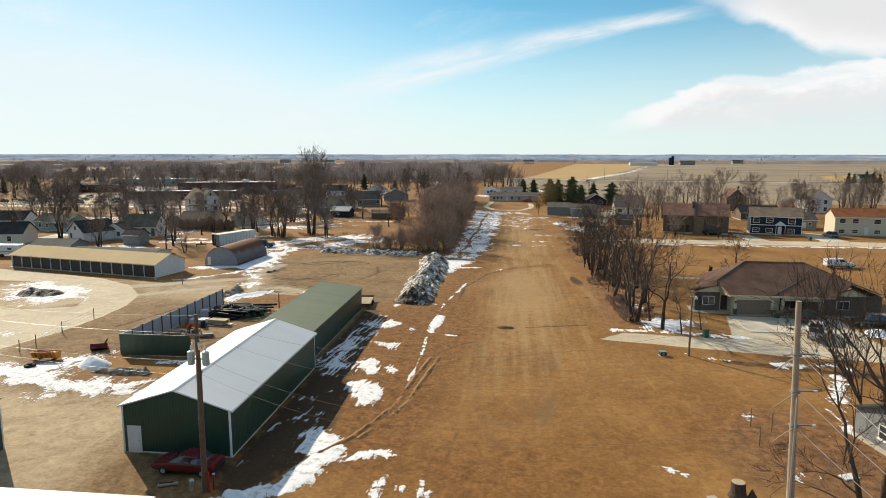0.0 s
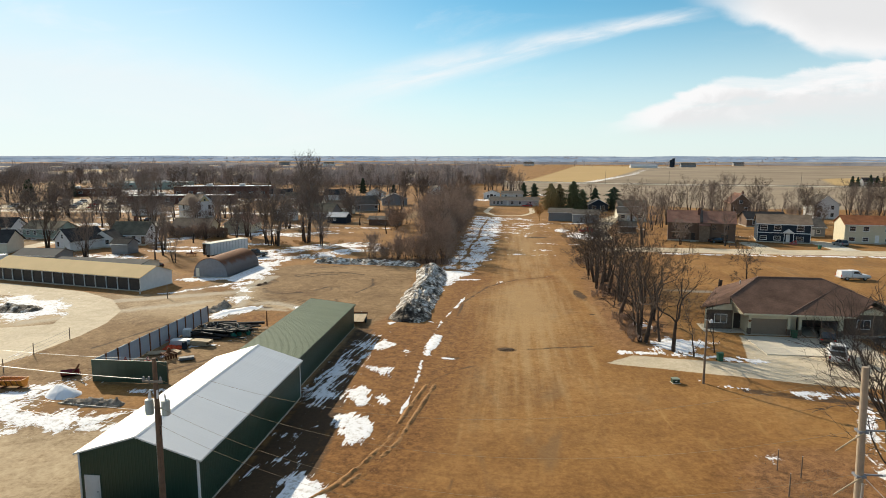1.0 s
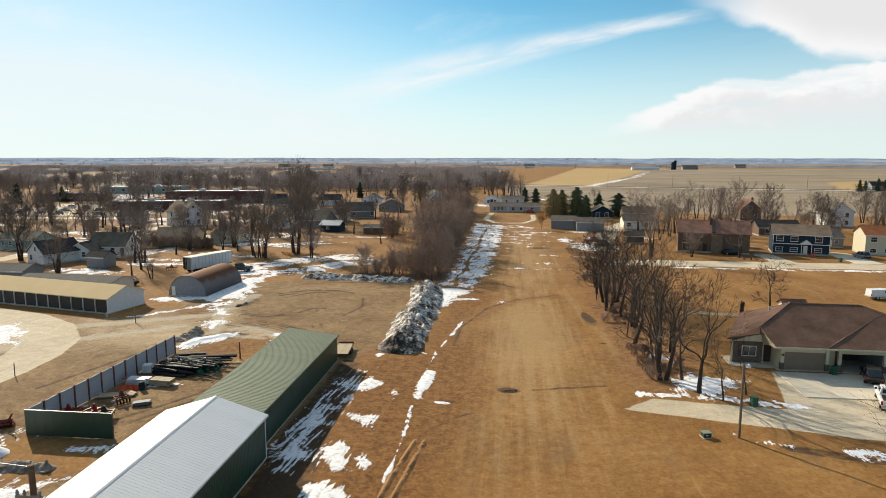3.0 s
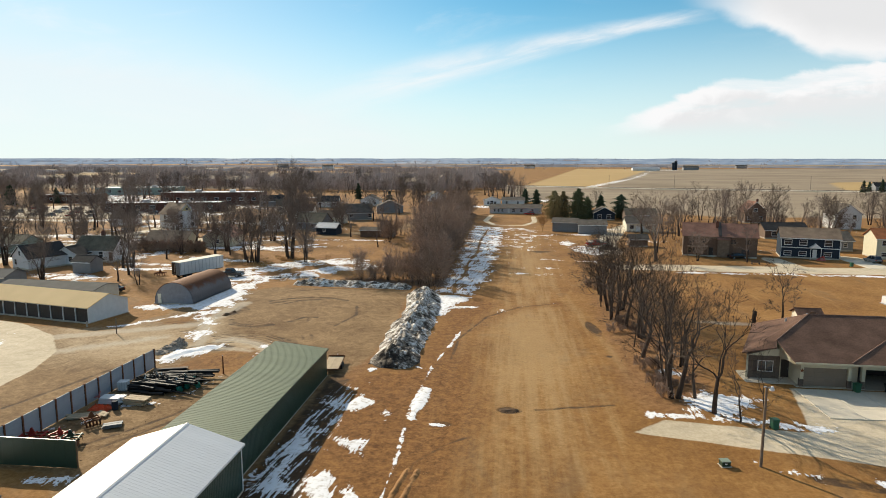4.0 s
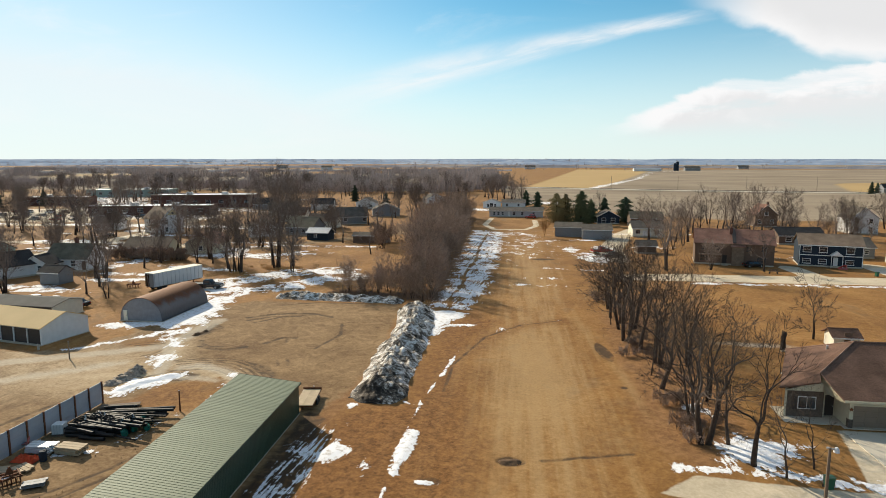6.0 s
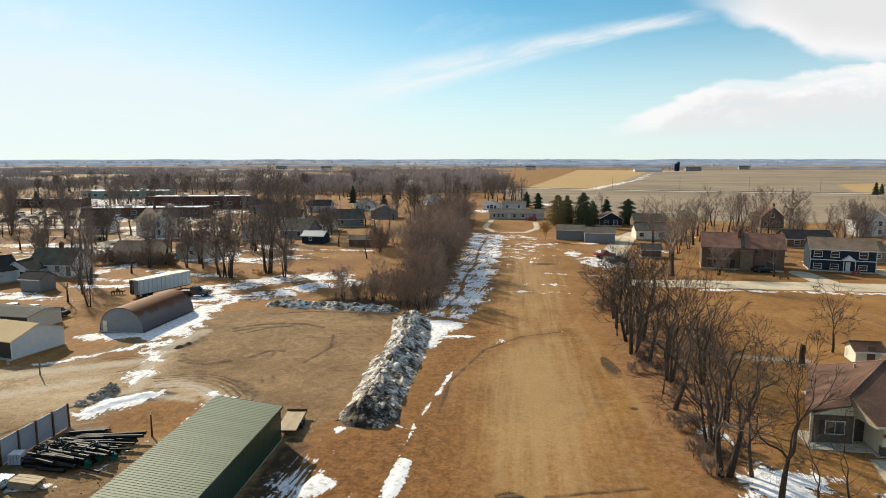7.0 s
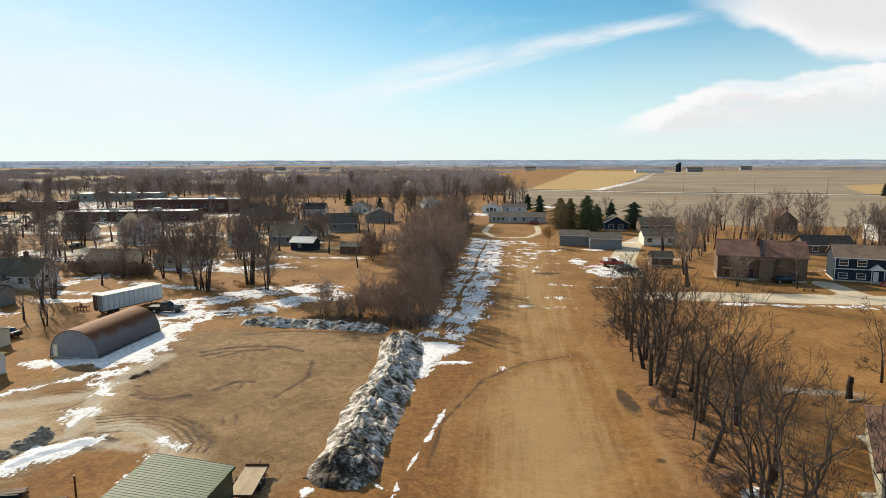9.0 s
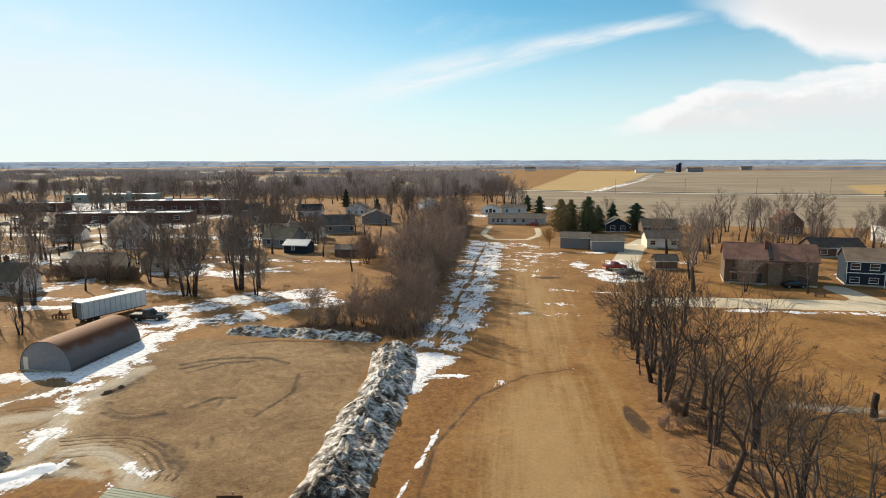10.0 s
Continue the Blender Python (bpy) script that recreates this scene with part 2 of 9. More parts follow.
M_RUBBLE = plain("broken_rubble", (0.3, 0.25, 0.2), 0.95, vary=0.6, scale=2.5, bump=0.8)
M_TEAL = plain("teal_barrel", (0.02, 0.2, 0.15), 0.45, vary=0.1)


def bark_mat(name, color):
    m, N = mat(name)
    p = N.local()
    a, b = N.noise(N.scaled(p, 1, 1, 0.25), 9, 4), N.noise(p, 1.2, 2)
    info = N.t.nodes.new("ShaderNodeObjectInfo")
    k = N.m("ADD", N.m("MULTIPLY", a, 0.6), N.m("MULTIPLY", b, 0.4))
    k = N.m("ADD", k, N.m("MULTIPLY", N.m("SUBTRACT", info.outputs["Random"], 0.5), 0.35))
    col = N.mix(N.step(k, 0.2, 0.8), [c * 0.55 for c in color], [c * 1.5 for c in color])
    N.surface(col, 0.95, 0, a, 0.4, 0.02, 0.15)
    return m


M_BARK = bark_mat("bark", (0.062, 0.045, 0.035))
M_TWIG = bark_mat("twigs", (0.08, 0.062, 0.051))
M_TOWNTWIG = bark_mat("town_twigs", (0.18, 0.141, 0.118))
M_BRUSH = bark_mat("brush_twigs", (0.27, 0.195, 0.15))
M_GOLDTWIG = bark_mat("golden_twigs", (0.42, 0.22, 0.07))
M_NEEDLE = bark_mat("needles", (0.06, 0.085, 0.055))
M_NEEDLE3 = bark_mat("pine_needles", (0.15, 0.18, 0.1))
M_NEEDLE2 = bark_mat("olive_needles", (0.27, 0.225, 0.12))
# far woods lightened: the haze over them is put into the colour
M_HAZY_WOOD = bark_mat("hazy_far_woods", (0.41, 0.34, 0.31))
M_STRAW = bark_mat("straw", (0.42, 0.27, 0.12))


m, N = mat("ground")
p = N.place()
flat = N.scaled(p, 1, 1, 0)
n_fine, n_mid, n_big, n_huge = N.noise(flat, 3.0, 6, 0.65), N.noise(flat, 0.55, 5, 0.6), N.noise(flat, 0.09, 5, 0.55), N.noise(flat, 0.012, 4)
n_long = N.noise(N.scaled(flat, 1.0, 0.05, 1), 0.9, 5, 0.6)
n_long2 = N.noise(N.scaled(flat, 1.0, 0.12, 1), 2.6, 4, 0.6)
tuft = N.noise(flat, 9.0, 4, 0.7)
jit = N.m("ADD", N.m("MULTIPLY", N.m("SUBTRACT", n_mid, 0.5), 2.4), N.m("MULTIPLY", N.m("SUBTRACT", n_fine, 0.5), 1.2))
# dry lawn
clump = N.noise(flat, 1.1, 6, 0.7, 0.4)
k = N.m("ADD", N.m("MULTIPLY", n_big, 0.42), N.m("ADD", N.m("MULTIPLY", clump, 0.38), N.m("MULTIPLY", n_fine, 0.34)))
grass = N.ramp(k, [(0.37, (0.105, 0.047, 0.016)), (0.475, (0.182, 0.086, 0.025)), (0.57, (0.25, 0.124, 0.037)), (0.71, (0.36, 0.2, 0.072))])
grass = N.mix(N.step(tuft, 0.52, 0.72, 0, 0.4), grass, (0.4, 0.24, 0.095))
grass = N.mix(N.step(N.noise(flat, 6.0, 4, 0.7), 0.56, 0.72, 0, 0.28), grass, (0.085, 0.045, 0.02))
blotch = N.noise(flat, 0.16, 6, 0.66, 1.2)
grass = N.mix(N.step(blotch, 0.48, 0.74, 0, 0.34), grass, (0.125, 0.062, 0.026))
grass = N.mix(N.step(N.noise(flat, 0.045, 5, 0.6, 0.8), 0.5, 0.68, 0, 0.45), grass, (0.19, 0.09, 0.032))
grass = N.mix(N.step(N.noise(N.scaled(flat, 1, 0.5, 1, 20), 0.13, 5, 0.62, 1.0), 0.54, 0.7, 0, 0.5), grass, (0.165, 0.105, 0.055))
grass = N.mix(N.step(N.noise(N.scaled(flat, 1.0, 0.2, 1, 12), 0.5, 6, 0.7, 0.6), 0.55, 0.75, 0, 0.5), grass, (0.4, 0.24, 0.09))
bare = N.m("MULTIPLY", N.step(N.m("ADD", N.attr("bare"), N.m("ADD", N.m("MULTIPLY", N.m("SUBTRACT", n_long, 0.5), 8.0), N.m("MULTIPLY", N.m("SUBTRACT", clump, 0.5), 2.5))), -1.0, 3.0), 0.6)
grass = N.mix(bare, grass, N.mix(n_fine, (0.27, 0.17, 0.075), (0.52, 0.36, 0.18)))
clay = N.step(N.m("ADD", N.attr("clay"), N.m("MULTIPLY", jit, 1.6)), -2.0, 2.5, 0.0, 0.8)
grass = N.mix(clay, grass, N.mix(N.step(N.m("ADD", N.m("MULTIPLY", clump, 0.6), N.m("MULTIPLY", n_fine, 0.4)), 0.36, 0.64), (0.085, 0.033, 0.011), (0.265, 0.122, 0.034)))
leaf = N.step(N.m("ADD", N.attr("leaf"), N.m("MULTIPLY", jit, 2.0)), -1.5, 2.0, 0.0, 0.6)
grass = N.mix(leaf, grass, N.mix(N.step(N.m("ADD", N.m("MULTIPLY", tuft, 0.6), N.m("MULTIPLY", clump, 0.4)), 0.38, 0.6), (0.06, 0.03, 0.016), (0.33, 0.175, 0.085)))
# packed earth and gravel
swirl = N.noise(flat, 0.35, 5, 0.62, 2.2)
g = N.m("ADD", N.m("MULTIPLY", n_big, 0.3), N.m("ADD", N.m("MULTIPLY", swirl, 0.4), N.m("MULTIPLY", n_fine, 0.36)))
gravel = N.ramp(g, [(0.40, (0.11, 0.06, 0.027)), (0.5, (0.185, 0.112, 0.052)), (0.58, (0.255, 0.162, 0.08)), (0.7, (0.36, 0.24, 0.125))])
sand = N.ramp(g, [(0.38, (0.24, 0.168, 0.095)), (0.53, (0.42, 0.318, 0.2)), (0.72, (0.56, 0.45, 0.305))])
gravel = N.mix(N.step(N.m("ADD", N.attr("sand"), jit), -3.0, 3.0), gravel, sand)
col = N.mix(N.step(N.m("ADD", N.attr("gravel"), jit), -0.6, 0.6), grass, gravel)
# mud and wheel ruts; by the sheds also deepened in place of shade
mud_shade = N.step(N.m("ADD", N.attr("mud_shade"), N.m("MULTIPLY", jit, 0.3)), -0.12, 0.22, 0.0, 0.88)
mud_shade = N.m("MULTIPLY", mud_shade, N.step(N.noise(flat, 0.45, 5, 0.65, 0.6), 0.36, 0.54, 0.35, 1.0))
mud_shade = N.m("MAXIMUM", mud_shade, N.step(N.attr("mud_shade"), 0.35, 0.8, 0.0, 0.9))
col = N.mix(mud_shade, col, N.mix(n_fine, (0.03, 0.02, 0.014), (0.085, 0.054, 0.033)))
icy = N.step(N.m("ADD", N.attr("ice"), N.m("MULTIPLY", jit, 0.7)), -0.7, 0.5, 0.0, 0.65)
col = N.mix(icy, col, N.mix(n_fine, (0.3, 0.25, 0.185), (0.58, 0.52, 0.42)))
# concrete and asphalt-grey lanes
crack = N.noise(flat, 1.6, 3, 0.5)
conc = N.mix(N.step(g, 0.35, 0.7), (0.42, 0.345, 0.24), (0.62, 0.53, 0.395))
conc = N.mix(N.step(n_mid, 0.62, 0.75, 0, 0.35), conc, (0.2, 0.165, 0.125))
con = N.step(N.m("ADD", N.attr("concrete"), N.m("MULTIPLY", jit, 0.18)), -0.15, 0.15)
col = N.mix(con, col, conc)
# far crop land; at the far left its tone also stands in for haze
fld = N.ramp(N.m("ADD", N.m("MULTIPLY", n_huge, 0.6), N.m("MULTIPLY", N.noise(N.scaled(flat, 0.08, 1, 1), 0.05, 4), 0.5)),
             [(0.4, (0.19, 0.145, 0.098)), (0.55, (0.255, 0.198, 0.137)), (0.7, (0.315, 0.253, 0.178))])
gold = N.mix(n_huge, (0.36, 0.24, 0.1), (0.45, 0.31, 0.14))
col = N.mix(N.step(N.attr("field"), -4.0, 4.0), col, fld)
col = N.mix(N.step(N.attr("gold"), -4.0, 4.0), col, gold)
# snow, thin and patchy at its edges
melt = N.m("ADD", N.m("MULTIPLY", N.m("SUBTRACT", N.noise(flat, 0.3, 6, 0.68, 0.8), 0.5), 7.5), N.m("ADD", N.m("MULTIPLY", N.m("SUBTRACT", n_fine, 0.5), 1.6),
           N.m("MULTIPLY", N.m("SUBTRACT", n_long2, 0.5), 2.6)))
trail = N.noise(N.scaled(N.scaled(flat, 1, 1, 1, 7), 1.0, 0.07, 1), 2.4, 5, 0.7, 0.25)
melt = N.m("ADD", melt, N.m("MULTIPLY", N.m("MULTIPLY", N.m("SUBTRACT", trail, 0.5), 7.0), N.step(N.attr("track"), -0.5, 1.5)))
snow_f = N.step(N.m("ADD", N.attr("snow"), melt), 0.0, 0.28)
col = N.mix(snow_f, col, N.mix(N.step(N.noise(flat, 1.6, 6, 0.7), 0.48, 0.68, 0.0, 0.75), (0.82, 0.82, 0.84), (0.34, 0.28, 0.21)))
hgt = N.m("ADD", N.m("MULTIPLY", n_fine, 0.6), N.m("ADD", N.m("MULTIPLY", tuft, 0.3), N.m("MULTIPLY", snow_f, 0.6)))
N.surface(col, 0.95, 0, hgt, 0.6, 0.12, 0.15)
M_GROUND = m

m, N = mat("dirty_snow")
p = N.local()
a, b, c = N.noise(p, 0.8, 6, 0.6, 0.5), N.noise(N.scaled(p, 0.7, 1.6, 1.0, 32), 1.3, 7, 0.7, 1.8), N.noise(p, 12, 4, 0.7)
k = N.m("ADD", N.m("MULTIPLY", a, 0.5), N.m("ADD", N.m("MULTIPLY", b, 0.46), N.m("MULTIPLY", c, 0.14)))
sep = N.t.nodes.new("ShaderNodeSeparateXYZ")
N.link(p, sep.inputs[0])
# k drops below y 97: darker towards the long ridge's near end
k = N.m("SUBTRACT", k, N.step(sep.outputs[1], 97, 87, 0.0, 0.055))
col = N.ramp(k, [(0.445, (0.026, 0.02, 0.016)), (0.505, (0.1, 0.08, 0.062)), (0.555, (0.36, 0.315, 0.265)), (0.63, (0.83, 0.81, 0.78))])
N.surface(col, 0.85, 0, k, 0.8, 0.2, 0.2)
M_DIRTY_SNOW = m

m, N = mat("clean_snow")
p = N.local()
a, b = N.noise(p, 1.2, 6, 0.6), N.noise(p, 12, 4, 0.6)
col = N.mix(N.step(a, 0.55, 0.78, 0, 0.6), (0.82, 0.83, 0.86), (0.4, 0.34, 0.28))
N.surface(col, 0.8, 0, b, 0.4, 0.05, 0.2)
M_SNOW = m

m, N = mat("rusty_corrugated")
p = N.local()
sep = N.t.nodes.new("ShaderNodeSeparateXYZ")
N.link(p, sep.inputs[0])
a, b = N.noise(p, 0.7, 5, 0.6), N.noise(N.scaled(p, 1, 6, 1), 1.5, 4)
up = N.m("ADD", sep.outputs[2], N.m("MULTIPLY", N.m("SUBTRACT", a, 0.5), 2.4))
rust = N.step(up, 1.9, 3.1)
steel = N.mix(b, (0.065, 0.07, 0.08), (0.145, 0.15, 0.165))
N.surface(N.mix(rust, steel, N.mix(b, (0.11, 0.045, 0.02), (0.2, 0.09, 0.045))), N.m("MULTIPLY_ADD", rust, 0.35, 0.45), 0.4, None, spec=0.4)
M_QUONSET = m

# glowing backdrop colours that stand in for the haze of distance
def haze_mat(name, stops):
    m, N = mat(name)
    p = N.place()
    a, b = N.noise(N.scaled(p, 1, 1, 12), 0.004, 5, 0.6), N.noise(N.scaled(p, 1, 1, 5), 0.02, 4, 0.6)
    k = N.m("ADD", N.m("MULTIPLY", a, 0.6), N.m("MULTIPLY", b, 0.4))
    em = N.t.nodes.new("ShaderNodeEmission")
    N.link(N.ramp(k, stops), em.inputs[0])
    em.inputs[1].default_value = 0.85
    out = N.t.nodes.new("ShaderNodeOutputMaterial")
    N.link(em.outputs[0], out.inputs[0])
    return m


M_HAZE_BLUE = haze_mat("haze_blue_backdrop", [(0.36, (0.17, 0.225, 0.3)), (0.5, (0.25, 0.31, 0.385)), (0.6, (0.35, 0.395, 0.45)), (0.72, (0.46, 0.47, 0.48))])
M_HAZE_GREY = haze_mat("haze_grey_backdrop", [(0.38, (0.12, 0.125, 0.14)), (0.5, (0.19, 0.19, 0.2)), (0.6, (0.27, 0.25, 0.235)), (0.72, (0.36, 0.32, 0.26))])

# ---- mesh helpers ----
def empty(name, m=None):
    ob = new(name)
    ob.empty_display_size = 0.3
    if m is not None:
        ob.matrix_basis = m
    return ob


def part(name, bm, material, parent=None, label=""):
    """Links a bmesh as one mesh object under a thing or a part."""
    me = bpy.data.meshes.new(name)
    bm.to_mesh(me)
    bm.free()
    me.materials.append(material)
    ob = new(name, me)
    ob.parent = parent
    return tagged(ob, label)


def raw(name, verts, faces, material, parent=None, label="", smooth=False):
    me = bpy.data.meshes.new(name)
    me.from_pydata(verts, [], faces)
    me.materials.append(material)
    if smooth:
        me.polygons.foreach_set("use_smooth", [True] * len(me.polygons))
    ob = new(name, me)
    ob.parent = parent
    return tagged(ob, label)


def shared(name, mesh, parent, m):
    ob = new(name, mesh)
    ob.parent = parent
    ob.matrix_basis = m
    return ob


def box(bm, x0, x1, y0, y1, z0, z1, bevel=0.0):
    vs = [bm.verts.new(v) for v in ((x0, y0, z0), (x1, y0, z0), (x1, y1, z0), (x0, y1, z0), (x0, y0, z1), (x1, y0, z1), (x1, y1, z1), (x0, y1, z1))]
    fs = [bm.faces.new([vs[i] for i in f]) for f in ((3, 2, 1, 0), (4, 5, 6, 7), (0, 1, 5, 4), (1, 2, 6, 5), (2, 3, 7, 6), (3, 0, 4, 7))]
    if bevel:
        bmesh.ops.bevel(bm, geom=list({e for f in fs for e in f.edges}), offset=bevel, segments=2, affect="EDGES", profile=0.6)
    return bm


def boxed(*a, **k):
    return box(bmesh.new(), *a, **k)


def prism(pts, y0, y1, axis="y"):
    """A solid from an outline of (x, z) points, drawn out along y (or, with axis x, an outline of (y, z) along x)."""
    bm = bmesh.new()
    at = (lambda a, b, c: (a, c, b)) if axis == "y" else (lambda a, b, c: (c, a, b))
    lo, hi = [bm.verts.new(at(a, b, y0)) for a, b in pts], [bm.verts.new(at(a, b, y1)) for a, b in pts]
    bm.faces.new(lo), bm.faces.new(hi[::-1])
    for i in range(len(pts)):
        j = (i + 1) % len(pts)
        bm.faces.new((lo[j], lo[i], hi[i], hi[j]))
    bmesh.ops.recalc_face_normals(bm, faces=bm.faces[:])
    return bm


def tube(points, radii, sides=8):
    """A round, tapered bar through points."""
    bm = bmesh.new()
    v, f = tube_data(points, radii, sides)
    vs = [bm.verts.new(x) for x in v]
    for q in f:
        bm.faces.new([vs[i] for i in q])
    return bm


def tube_data(points, radii, sides, base=0):
    pts = [Vector(q) for q in points]
    verts, faces = [], []
    for i, q in enumerate(pts):
        d = (pts[min(i + 1, len(pts) - 1)] - pts[max(i - 1, 0)]).normalized()
        a = d.orthogonal().normalized() if abs(d.z) < 0.9 else (Vector((1, 0, 0)) - d * d.x).normalized()
        b = d.cross(a)
        for k in range(sides):
            t = 2 * math.pi * k / sides
            verts.append(q + (a * math.cos(t) + b * math.sin(t)) * radii[i])
    for i in range(len(pts) - 1):
        for k in range(sides):
            l = (k + 1) % sides
            faces.append((base + i * sides + k, base + i * sides + l, base + (i + 1) * sides + l, base + (i + 1) * sides + k))
    faces.append(tuple(base + k for k in reversed(range(sides))))
    n = (len(pts) - 1) * sides
    faces.append(tuple(base + n + k for k in range(sides)))
    return verts, faces


def fbm(x, y, s, octaves=4, z=0.0):
    return noise.fractal(Vector((x * s, y * s, z)), 1.0, 2.0, octaves)


def ribbed(width, length, pitch=0.3, rib=0.009, thick=0.03, side=0.03):
    """A steel sheet: width along x with ribs, length along y, lying on z = 0."""
    xs, n = [], max(1, round(width / pitch))
    for i in range(n):
        a = i * width / n
        xs += [(a, 0.0), (a + side * 0.5, rib), (a + side * 1.1, rib), (a + side * 1.6, 0.0)]
    xs.append((width, 0.0))
    prof = [(a, thick + z) for a, z in xs] + [(width, 0.0), (0.0, 0.0)]
    return prism(prof, 0, length)



# ---- the ground: one sheet to the horizon ----
def spaced(lo, a, b, hi, fine, grow=1.13):
    mid = list(np.arange(a, b + 1e-6, fine))
    left, right, s, x = [], [], fine, a
    while x > lo:
        s *= grow
        x -= s
        left.append(max(x, lo))
    s, x = fine, b
    while x < hi:
        s *= grow
        x += s
        right.append(min(x, hi))
    return np.array(left[::-1] + mid + right)


GX = spaced(-4600, -62, 26, 4600, 0.26, 1.085)
GY = spaced(-900, 28, 140, 4800, 0.26, 1.045)
PX, PY = np.meshgrid(GX, GY)


def poly_in(pts):
    """Distance to a polygon's outline, positive inside."""
    d, inside = np.full(PX.shape, 1e9), np.zeros(PX.shape, bool)
    for (ax, ay), (bx, by) in zip(pts, pts[1:] + pts[:1]):
        ex, ey = bx - ax, by - ay
        t = np.clip(((PX - ax) * ex + (PY - ay) * ey) / (ex * ex + ey * ey), 0, 1)
        d = np.minimum(d, np.hypot(PX - ax - t * ex, PY - ay - t * ey))
        if ay != by:
            inside ^= ((ay > PY) != (by > PY)) & (PX < ex * (PY - ay) / (by - ay) + ax)
    return np.where(inside, d, -d)


def line_in(pts, half):
    d = np.full(PX.shape, 1e9)
    for (ax, ay), (bx, by) in zip(pts, pts[1:]):
        ex, ey = bx - ax, by - ay
        t = np.clip(((PX - ax) * ex + (PY - ay) * ey) / (ex * ex + ey * ey), 0, 1)
        d = np.minimum(d, np.hypot(PX - ax - t * ex, PY - ay - t * ey))
    return half - d


def blob_in(x, y, rx, ry, turn=0.0):
    c, s = math.cos(radians(turn)), math.sin(radians(turn))
    a, b = (PX - x) * c + (PY - y) * s, -(PX - x) * s + (PY - y) * c
    return (1 - np.hypot(a / rx, b / ry)) * min(rx, ry)


def ring_in(x, y, r, half, a0=-180, a1=180):
    ang = np.degrees(np.arctan2(PY - y, PX - x))
    return np.where((ang > a0) & (ang < a1), half - np.abs(np.hypot(PX - x, PY - y) - r), -5.0)


def joined(*fs):
    return np.maximum.reduce(fs)


# the yard's bare earth, and the lawns left in it
gravel = joined(
    poly_in([(-47, 132), (-20, 131.5), (-18.4, 112), (-18.2, 92), (-20, 85), (-21.5, 56), (-20.5, 30), (-18, 20), (-140, 20), (-140, 108), (-64, 99), (-57, 111), (-50, 128)]),
    line_in([(-130, 128), (-131, 225), (-142, 300), (-150, 420)], 4.5),
    line_in([(-142, 205), (-75, 196), (-40, 238), (-36, 330)], 3.0),
    line_in([(-260, 260), (-60, 262)], 4.0),
    poly_in([(-250, 262), (-165, 262), (-150, 300), (-190, 330), (-250, 330)]),
)
lawn = joined(
    poly_in([(-42, 82), (-40.5, 89.5), (-35, 92.5), (-32.6, 90.5), (-31, 84), (-33.9, 82)]),
    poly_in([(-56, 104), (-53, 110), (-51.6, 118), (-48.6, 110.5), (-51, 103)]),
    poly_in([(-44.6, 50.2), (-46.4, 55.5), (-45, 58.8), (-37.4, 58), (-34.6, 54.3), (-36.4, 50)]),
    poly_in([(-61, 99), (-56, 110), (-64, 116), (-70, 110)]),
)
gravel = np.minimum(gravel, -lawn)
sand = joined(blob_in(-78, 87, 14, 12), poly_in([(-140, 20), (-140, 62), (-60, 60), (-48, 47), (-33, 48), (-31, 58), (-31, 30), (-25, 20)]),
              line_in([(-30, 90), (-44, 98), (-50, 112), (-54, 128)], 2.4) - 0.8, line_in([(-44, 92), (-58, 90), (-66, 100)], 2.5) - 0.8, poly_in([(-66, 84), (-45, 84), (-44, 96), (-50, 108), (-66, 96)]) * 0.3 - 1.2)
concrete = joined(
    poly_in([(-140, 118), (-110, 110), (-87.6, 104.5), (-75.3, 101), (-66.2, 95.5), (-60.2, 88.4), (-57.9, 81.6), (-57.3, 74.8), (-57.8, 66.2), (-60, 58), (-75, 40), (-140, 30)]),
    poly_in([(10.8, 71), (14.3, 74.2), (24, 72.9), (31.5, 72.6), (60, 69), (110, 68), (110, 62.5), (60, 62.5), (31, 66.3), (21, 68.6)]),
    poly_in([(30.3, 84.6), (45, 84.2), (44, 70), (27, 71.5)]),
    poly_in([(22, 160), (120, 158.5), (240, 158), (240, 167), (120, 167.2), (36, 168.2), (22, 166)]),
    line_in([(84.5, 166), (85.5, 184)], 3.2), line_in([(65.5, 166), (65, 180)], 2.6), line_in([(112, 166), (112, 184)], 3.0),
    line_in([(26, 186), (27, 205), (36, 240), (44, 258)], 3.4),
    line_in([(-240, 250), (-120, 254), (-66, 246)], 3.2), line_in([(-126, 150), (-128, 250), (-138, 330)], 3.0), line_in([(-200, 200), (-126, 206), (-92, 200)], 2.6), poly_in([(-245, 264), (-165, 264), (-158, 284), (-195, 288), (-195, 330), (-245, 326)]),
    line_in([(-9, 300), (-11, 270), (-7, 255), (4, 254), (9, 268), (9, 292)], 1.1),
)
concrete = np.minimum(concrete, -poly_in([(-110, 76), (-100, 97), (-86, 97), (-76, 93), (-67.5, 86.4), (-65, 80), (-70.6, 77.5)]))
